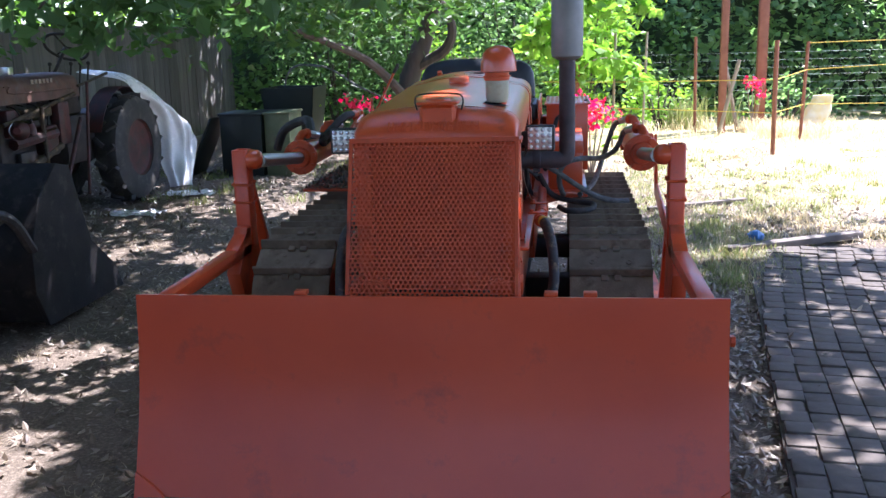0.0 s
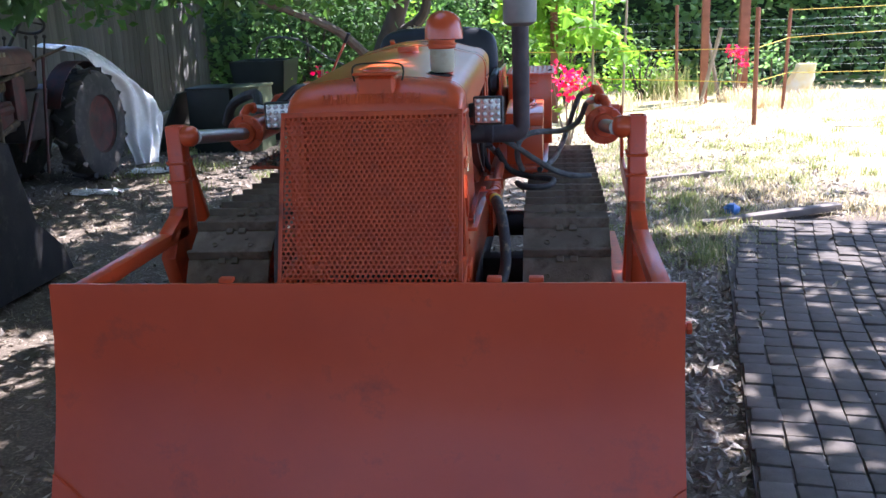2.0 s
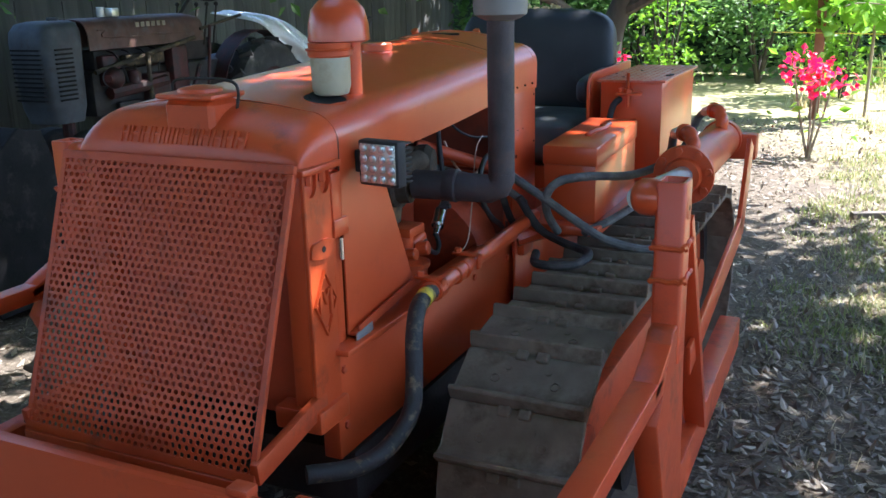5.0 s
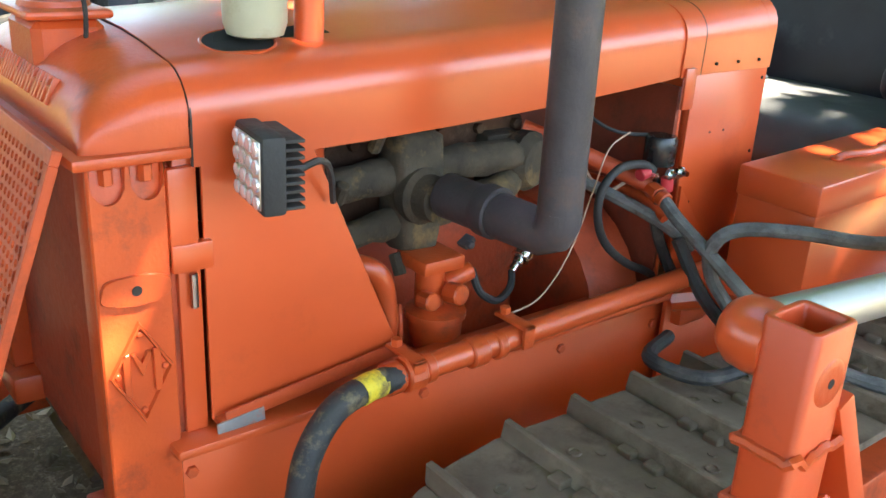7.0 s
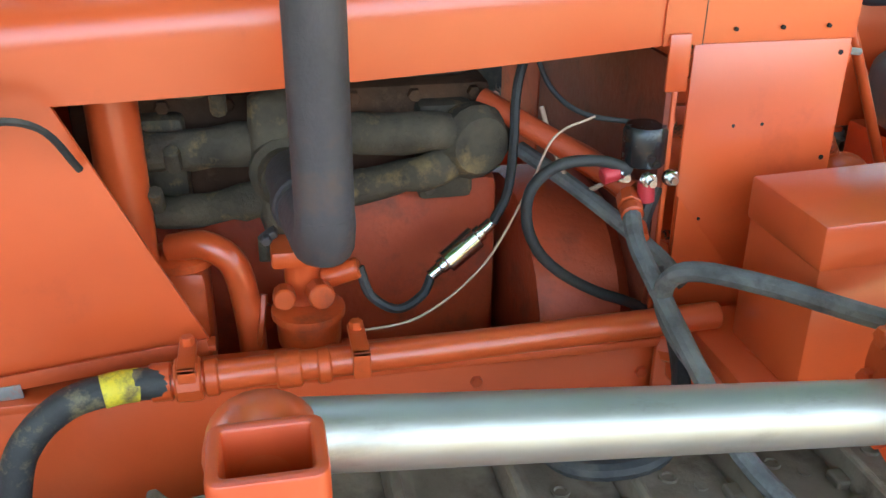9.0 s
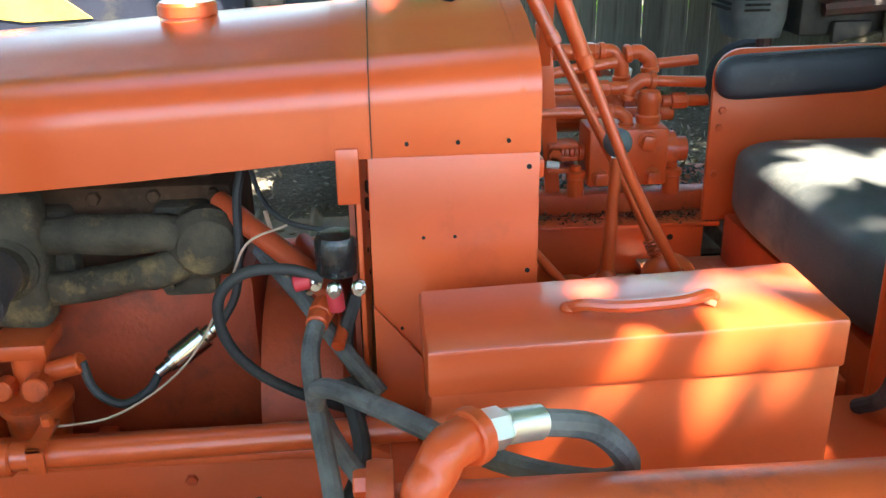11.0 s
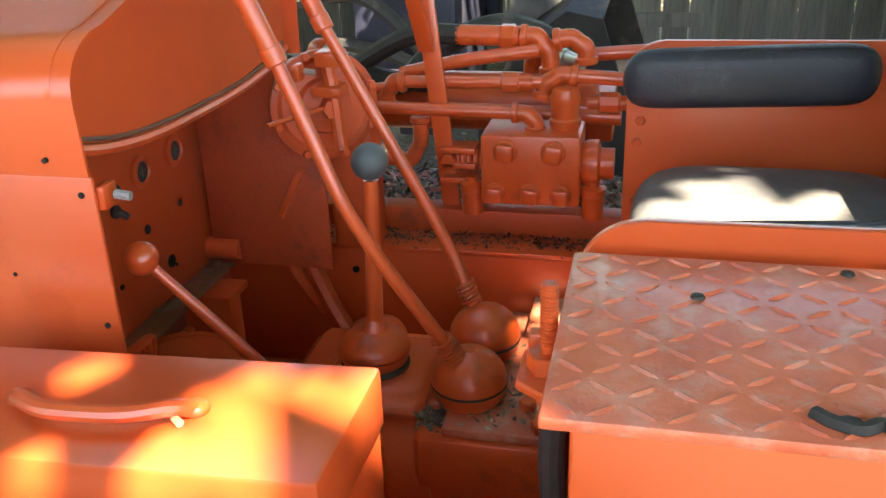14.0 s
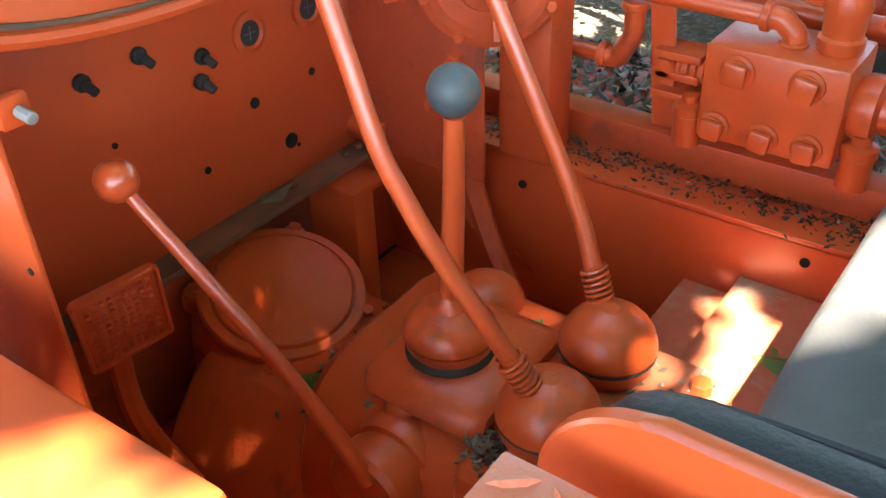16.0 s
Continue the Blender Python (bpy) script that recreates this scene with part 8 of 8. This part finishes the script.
NEAR_EDGE = [(-4.479, 5.5, 1.368), (-4.165, 5.7, 1.283), (-4.06, 6.0, 1.087), (-4.06, 6.25, 0.854), (-4.05, 6.38, 0.303), (-3.99, 6.45, 0.015)]
FAR_EDGE = [(-4.754, 6.2, 1.372), (-4.352, 6.5, 1.25), (-4.038, 6.7, 0.899), (-3.816, 6.8, 0.637), (-3.79, 6.8, 0.4), (-3.8, 6.62, 0.015)]


def tarp():
    """A plastic sheet hung over the tractor's rear and down to the ground."""
    root = thing("plastic_sheet", (-3.9, 6.4, 0), "crumpled white plastic sheet draped over the tractor's rear", "sheet")
    near = spline(NEAR_EDGE, 8)
    far = spline(FAR_EDGE, 8)
    rows = []
    for i, (p, q) in enumerate(zip(near, far)):
        t = i / (len(near) - 1)
        row = []
        for j in range(27):
            u = j / 26
            c = p.lerp(q, u)
            fold = math.sin(u * 21 + 4 * t + 3 * noise.noise(Vector((t * 4, u * 3, 9)))) * 0.022 * (0.3 + t) + noise.noise(Vector((u * 4, t * 6, 0.3))) * 0.06
            bulge = 0.14 * math.sin(math.pi * u) * (0.4 + 0.6 * math.sin(math.pi * t))
            row.append((c.x + fold * 0.8 + bulge * 0.5, c.y - fold * 0.5 - bulge * 0.3, max(0.012, c.z + fold * 0.3 + bulge * 0.25)))
        rows.append(row)
    bm = B()
    sheet(bm, rows, 0.003)
    part("sheet", bm, M_PLASTIC, root, angle=70)


tarp()


def scrap_sheet(c, size, seed, label):
    root = thing("plastic_scrap", (c[0], c[1], 0), label, "scrap")
    rows = []
    for i in range(12):
        rows.append([(c[0] + (i / 11 - 0.5) * size, c[1] + (j / 9 - 0.5) * size * 0.5 + 0.05 * noise.noise(Vector((i * 0.4, j, seed))), 0.012 + ground_z(*c) + 0.05 * abs(noise.noise(Vector((i * 0.6, j * 0.6, seed))))) for j in range(10)])
    bm = B()
    sheet(bm, rows, 0.003)
    part("sheet", bm, M_PLASTIC, root, angle=70)


scrap_sheet((-3.62, 6.1), 0.6, 5, "crumpled end of the white plastic sheet on the ground")
scrap_sheet((-3.75, 5.0), 0.55, 3, "flat scrap of white plastic on the ground")
scrap_sheet((4.3, 8.6), 0.5, 8, "flat scrap of white plastic on the ground")


# ---- bins and boxes behind the tractor ----
def crate(lo, hi, material, label, name="bin", lid=False):
    root = thing(name, ((lo[0] + hi[0]) / 2, (lo[1] + hi[1]) / 2, lo[2]), label, "bin")
    w = 0.02
    for a, b in (((lo[0], lo[1], lo[2]), (hi[0], lo[1] + w, hi[2])), ((lo[0], hi[1] - w, lo[2]), (hi[0], hi[1], hi[2])), ((lo[0], lo[1] + w, lo[2]), (lo[0] + w, hi[1] - w, hi[2])), ((hi[0] - w, lo[1] + w, lo[2]), (hi[0], hi[1] - w, hi[2]))):
        bm = B()
        box(bm, a, b, 0.004)
        part("panel", bm, material, root)
    bm = B()
    box(bm, (lo[0] + w, lo[1] + w, lo[2]), (hi[0] - w, hi[1] - w, lo[2] + 0.02), 0.0)
    part("floor_panel", bm, material, root)
    bm = B()
    box(bm, (lo[0] - 0.015, lo[1] - 0.015, hi[2]), (hi[0] + 0.015, hi[1] + 0.015, hi[2] + 0.03), 0.006)
    part("rim", bm, material, root)
    return root


crate((-3.72, 7.4, -0.01), (-3.20, 8.0, 0.74), M_BIN, "square dark green plastic bin")
crate((-3.17, 7.45, -0.01), (-2.85, 8.0, 0.74), M_BIN_PALE, "pale green metal box beside the bin", "metal_box")
root = thing("flared_crate", (-3.1, 8.6, 0), "open dark green crate with flared sides", "crate")
for sx, sy in ((1, 0), (-1, 0), (0, 1), (0, -1)):
    bm = B()
    low, top = 0.24, 0.36
    if sx:
        ring_ = [(-3.1 + sx * low, 8.6 - low, 0.0), (-3.1 + sx * low, 8.6 + low, 0.0), (-3.1 + sx * top, 8.6 + top, 1.02), (-3.1 + sx * top, 8.6 - top, 1.02)]
        inner = [(x - sx * 0.025, y, z) for x, y, z in ring_]
    else:
        ring_ = [(-3.1 - low, 8.6 + sy * low, 0.0), (-3.1 + low, 8.6 + sy * low, 0.0), (-3.1 + top, 8.6 + sy * top, 1.02), (-3.1 - top, 8.6 + sy * top, 1.02)]
        inner = [(x, y - sy * 0.025, z) for x, y, z in ring_]
    ringed(bm, [ring_, inner])
    bmesh.ops.recalc_face_normals(bm, faces=bm.faces[:])
    part("side_panel", bm, M_BIN, root)
bm = B()
root = thing("metal_sheet", (-3.9, 7.6, 0), "dark metal sheet leaning on the bin", "sheet")
beam(bm, (-4.15, 7.6, 0.0), (-3.80, 7.6, 0.72), 0.6, 0.02, 0.003, (0, 0, 1))
part("plate", bm, M_BIN, root)
root = thing("conduit_pipe", (-2.6, 8.2, 0), "thin bent grey pipe between the shrubs", "pipe")
bm = B()
tube(bm, [(-3.3, 9.0, -0.02), (-3.3, 8.95, 1.15), (-2.7, 8.6, 1.28), (-2.2, 8.3, 1.05), (-1.6, 8.1, 0.7), (-1.5, 8.1, -0.02)], 0.014, 8, 5)
part("pipe_run", bm, M_HOSE, root)


# ---- plank, blue scrap ----
def plank(a, b, w, h, label):
    root = thing("plank", ((a[0] + b[0]) / 2, (a[1] + b[1]) / 2, 0), label, "plank", "loose planks")
    bm = B()
    beam(bm, a, b, w, h, 0.006)
    part("board", bm, M_PLANK, root)


plank((1.66, 3.22, 0.03), (2.75, 3.75, 0.035), 0.09, 0.05, "weathered grey plank lying across the path")
plank((1.25, 4.9, 0.02), (2.2, 5.35, 0.02), 0.06, 0.045, "weathered grey plank in the dry grass")
root = thing("blue_scrap", (1.95, 3.62, 0), "crumpled scrap of blue plastic", "scrap")
bm = B()
ball(bm, (1.95, 3.62, 0.05), 0.06, 0.7, 10)
for v in bm.verts:
    v.co += Vector((noise.noise(v.co * 30), noise.noise(v.co * 31 + Vector((3, 0, 0))), noise.noise(v.co * 33))) * 0.02
part("wad", bm, surface("blue_plastic", (0.05, 0.16, 0.42), (0.10, 0.24, 0.52), (0.3, 0.5), bump=0), root)

# ---- leaf litter and grass ----
rng = np.random.default_rng(77)


def scatter(n, x0, x1, y0, y1, rng):
    x, y = rng.uniform(x0, x1, n), rng.uniform(y0, y1, n)
    return x, y


def litter():
    x, y = scatter(30000, -6, 3.2, -2.2, 9.5, rng)
    x, y = np.concatenate([x, rng.uniform(0.9, 2.6, 2500), rng.uniform(0.9, 1.6, 1400)]), np.concatenate([y, rng.uniform(-0.5, 5.2, 2500), rng.uniform(-0.6, 2.6, 1400)])
    edge = 1.355 + 0.14 * y
    off = (x > edge + 0.02) & (y < 3.6)
    keep = (~off) | (rng.uniform(size=len(x)) < 0.04)
    x, y = x[keep], y[keep]
    z = np.array([ground_z(a, b) for a, b in zip(x, y)]) + rng.uniform(0.002, 0.018, len(x)) + np.where(off[keep], 0.02, 0)
    v, f = leaves(np.stack([x, y, z], 1), 0.055, rng, 0.0, 0.5, (0, 0, 3.0))
    v[:, 2] = np.maximum(v[:, 2], np.repeat(z, 4) - 0.012)
    return soup("leaf_litter", v.tolist(), f.tolist(), M_LITTER)


tagged(litter(), "dry dead leaves scattered over the yard", "leaf litter", kind="stuff")


def blades(x, y, h, rng, w=0.006, lean=0.5):
    n = len(x)
    z = np.array([ground_z(a, b) for a, b in zip(x, y)]) - 0.01
    a = rng.uniform(0, 2 * math.pi, n)
    hh = h * rng.uniform(0.4, 1.3, n)
    ln = lean * rng.uniform(0.2, 1.3, n) * hh
    d = np.stack([np.cos(a), np.sin(a)], 1)
    s = np.stack([-np.sin(a), np.cos(a)], 1) * w
    c = np.stack([x, y], 1)
    p0, p1 = c - s, c + s
    m = c + d * (ln * 0.35)[:, None]
    m0, m1 = m - s * 0.8, m + s * 0.8
    t = c + d * ln[:, None]
    V = np.stack([np.column_stack([p0, z]), np.column_stack([p1, z]), np.column_stack([m1, z + hh * 0.6]), np.column_stack([m0, z + hh * 0.6]), np.column_stack([t, z + hh])], 1).reshape(-1, 3)
    k = np.arange(n)[:, None] * 5
    F = (k + [0, 1, 2, 3]).tolist() + (k + [3, 2, 4]).tolist()
    return V.tolist(), F


def tufts(name, spots, per, rad, h, material, label, w=0.006, lean=0.6):
    xs, ys = [], []
    for x, y in spots:
        r = rad * rng.uniform(0.5, 1.3)
        xs.append(x + rng.normal(size=per) * r)
        ys.append(y + rng.normal(size=per) * r)
    v, f = blades(np.concatenate(xs), np.concatenate(ys), h, rng, w, lean)
    tagged(soup(name, v, f, material), label, "grass", kind="stuff")


def spots_in(n, x0, x1, y0, y1):
    return list(zip(rng.uniform(x0, x1, n), rng.uniform(y0, y1, n)))


edge_spots = [(1.22 + 0.14 * y + rng.normal() * 0.12, y) for y in rng.uniform(2.3, 4.4, 60)]
tufts("dry_grass", spots_in(170, 1.2, 7.5, 4.8, 10.5) + edge_spots[:12] + spots_in(34, 1.9, 4.5, 3.6, 4.8), 60, 0.15, 0.07, M_STRAW, "dry straw-coloured grass tufts", 0.004, 0.9)
tufts("green_grass", edge_spots[48:] + spots_in(60, 1.0, 6.5, 4.2, 9.5) + spots_in(26, -4.5, -1.0, 5.0, 8.5), 50, 0.08, 0.09, M_GRASS, "green grass tufts", 0.004, 0.7)
thatch = [(1.20 + 0.14 * y + rng.normal() * 0.16, y) for y in rng.uniform(2.3, 3.6, 60)] + spots_in(120, 1.0, 2.3, 2.2, 5.6) + spots_in(8, 1.0, 1.45, 1.4, 2.4) + spots_in(40, -3.6, -1.2, -1.0, 5.0)
tufts("matted_grass", thatch, 60, 0.11, 0.035, M_THATCH, "matted dead grass between the leaves", 0.0025, 2.6)
tufts("short_grass", spots_in(70, 1.0, 2.1, 2.3, 4.4) + spots_in(90, 1.0, 3.4, 4.4, 7.5) + edge_spots[12:24], 60, 0.12, 0.055, M_GRASS, "short green grass growing through the litter", 0.0035, 1.0)
tufts("tall_weeds", spots_in(5, 2.3, 2.8, 12.3, 12.8) + spots_in(5, 0.8, 7.0, 12.8, 13.4), 60, 0.14, 0.5, M_GRASS, "tall green weeds along the hedge", 0.008, 0.5)
tufts("bed_weeds", spots_in(26, 3.4, 4.6, 10.6, 12.0) + spots_in(30, 0.3, 7, 10.5, 12.5), 50, 0.14, 0.22, M_STRAW, "dry weeds in the garden bed", 0.005, 0.8)


def deck_debris(name, pts, size, seed, label, material=None):
    ob = leaf_mesh(name, np.array(pts), size, material or M_LITTER, seed, None, 0.0, 0.5, (0, 0, 3.0), "stuff")
    tagged(ob, label, "leaf litter")


g = np.random.default_rng(8)
deck_debris("deck_leaves", np.stack([g.uniform(-0.86, -0.60, 700), g.uniform(1.08, 1.95, 700), np.full(700, 0.862)], 1), 0.027, 9, "dead leaves lying on the fender deck")
deck_debris("ledge_crumbs", np.stack([g.uniform(-0.555, -0.50, 90), g.uniform(1.1, 1.83, 90), np.full(90, 0.839)], 1), 0.012, 10, "small dry leaf crumbs on the ledge")
deck_debris("gearbox_crumbs", np.stack([g.uniform(-0.16, 0.09, 240), g.uniform(1.61, 1.755, 240), np.full(240, 0.824)], 1), 0.013, 12, "small dry leaf crumbs on the gearbox")
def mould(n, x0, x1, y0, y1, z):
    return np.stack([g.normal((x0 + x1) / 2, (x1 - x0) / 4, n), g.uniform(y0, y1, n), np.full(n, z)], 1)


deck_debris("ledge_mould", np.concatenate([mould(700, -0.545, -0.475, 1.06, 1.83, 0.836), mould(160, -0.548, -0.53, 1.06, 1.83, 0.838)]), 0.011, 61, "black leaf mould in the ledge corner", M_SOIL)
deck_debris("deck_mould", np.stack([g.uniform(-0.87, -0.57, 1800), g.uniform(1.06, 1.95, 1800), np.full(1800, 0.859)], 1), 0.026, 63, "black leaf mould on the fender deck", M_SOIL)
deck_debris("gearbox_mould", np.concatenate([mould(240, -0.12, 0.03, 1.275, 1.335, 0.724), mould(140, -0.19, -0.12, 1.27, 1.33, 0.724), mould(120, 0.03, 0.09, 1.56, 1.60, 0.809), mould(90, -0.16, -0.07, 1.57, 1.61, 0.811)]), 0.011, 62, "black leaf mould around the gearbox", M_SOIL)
deck_debris("floor_crumbs", np.concatenate([mould(70, -0.12, 0.03, 1.275, 1.335, 0.727), mould(60, 0.03, 0.09, 1.56, 1.60, 0.812), mould(50, -0.16, -0.07, 1.57, 1.61, 0.814), mould(60, -0.06, 0.06, 1.40, 1.44, 0.815)]), 0.014, 64, "small dry leaf crumbs around the gearbox")
deck_debris("dead_leaf", np.array([(-0.17, 1.052, 0.832), (-0.13, 1.058, 0.834)]), 0.07, 65, "curled grey dead leaves on the panel flange")
ob = leaf_mesh("green_leaf", np.array([(-0.30, 1.735, 0.752), (-0.33, 1.75, 0.753), (0.0, 1.30, 0.73), (-0.15, 1.52, 0.816)]), 0.06, M_LEAF_IVY, 14, None, 0.0, 0.7, (0, 0, 3.0), "stuff")
tagged(ob, "single fallen green leaves in the cockpit", "leaf")


# ---- paved path ----
def build_path():
    root = thing("paved_path", (2.0, 0.8, 0), "worn path of square grey concrete pavers", "path", kind="structure")
    bm = B()
    pitch = 0.1185
    u, v = Vector((0.1386, 0.9903, 0)), Vector((0.9903, -0.1386, 0))
    o = Vector((1.345, -0.02, 0.0))
    box(bm, (-0.0565, -0.0565, -0.05), (0.0565, 0.0565, 0.0), 0.005)
    bmesh.ops.recalc_face_normals(bm, faces=bm.faces[:])
    me = bpy.data.meshes.new("paver")
    bm.to_mesh(me)
    bm.free()
    me.materials.append(M_PAVER)
    me.polygons.foreach_set("use_smooth", [True] * len(me.polygons))
    me.set_sharp_from_angle(angle=radians(30))
    turn = math.atan2(u.y, u.x) - math.pi / 2
    rr = random.Random(2)
    rest = B()
    bed = B()
    a_, b_, c_, d_ = (o + u * p + v * q for p, q in ((-1.75, -0.02), (3.5, 0.02), (3.5, 2.4), (-1.75, 2.4)))
    add(bed, [(*p.xy, 0.009) for p in (a_, b_, c_, d_)] + [(*p.xy, -0.06) for p in (a_, b_, c_, d_)], [(0, 1, 2, 3), (0, 1, 5, 4), (1, 2, 6, 5), (2, 3, 7, 6), (3, 0, 4, 7)])
    part("sand_bed", bed, surface("joint_dirt", (0.05, 0.042, 0.035), (0.11, 0.09, 0.07), (0.9, 0.98), scale=12, fine=150, bump=0.6), root, angle=0)
    for j in range(-14, 30):
        for i in range(0, 20):
            bend = 0.0016 * max(0, j - 8) ** 1.5
            c = o + u * (j * pitch) + v * (i * pitch + 0.06 + bend + (0.008 * math.sin(j * 1.7) if i == 0 else 0))
            m = Matrix.Translation(c + Vector((0, 0, 0.022 + rr.uniform(-0.006, 0.006)))) @ Matrix.Rotation(turn + radians(rr.uniform(-2, 2)), 4, "Z") @ Matrix.Rotation(radians(rr.uniform(-1.6, 1.6)), 4, "X") @ Matrix.Rotation(radians(rr.uniform(-1.6, 1.6)), 4, "Y")
            if i < 8 and -9 <= j < 28:
                ob = new("paver", me)
                ob.parent = root
                ob.matrix_basis = Matrix.Translation(-ORG[root.name]) @ m
            else:
                box(rest, (-0.0565, -0.0565, -0.05), (0.0565, 0.0565, 0.0), 0.0, m)
    part("paver_field", rest, M_PAVER, root, angle=0, kind="stuff")


build_path()
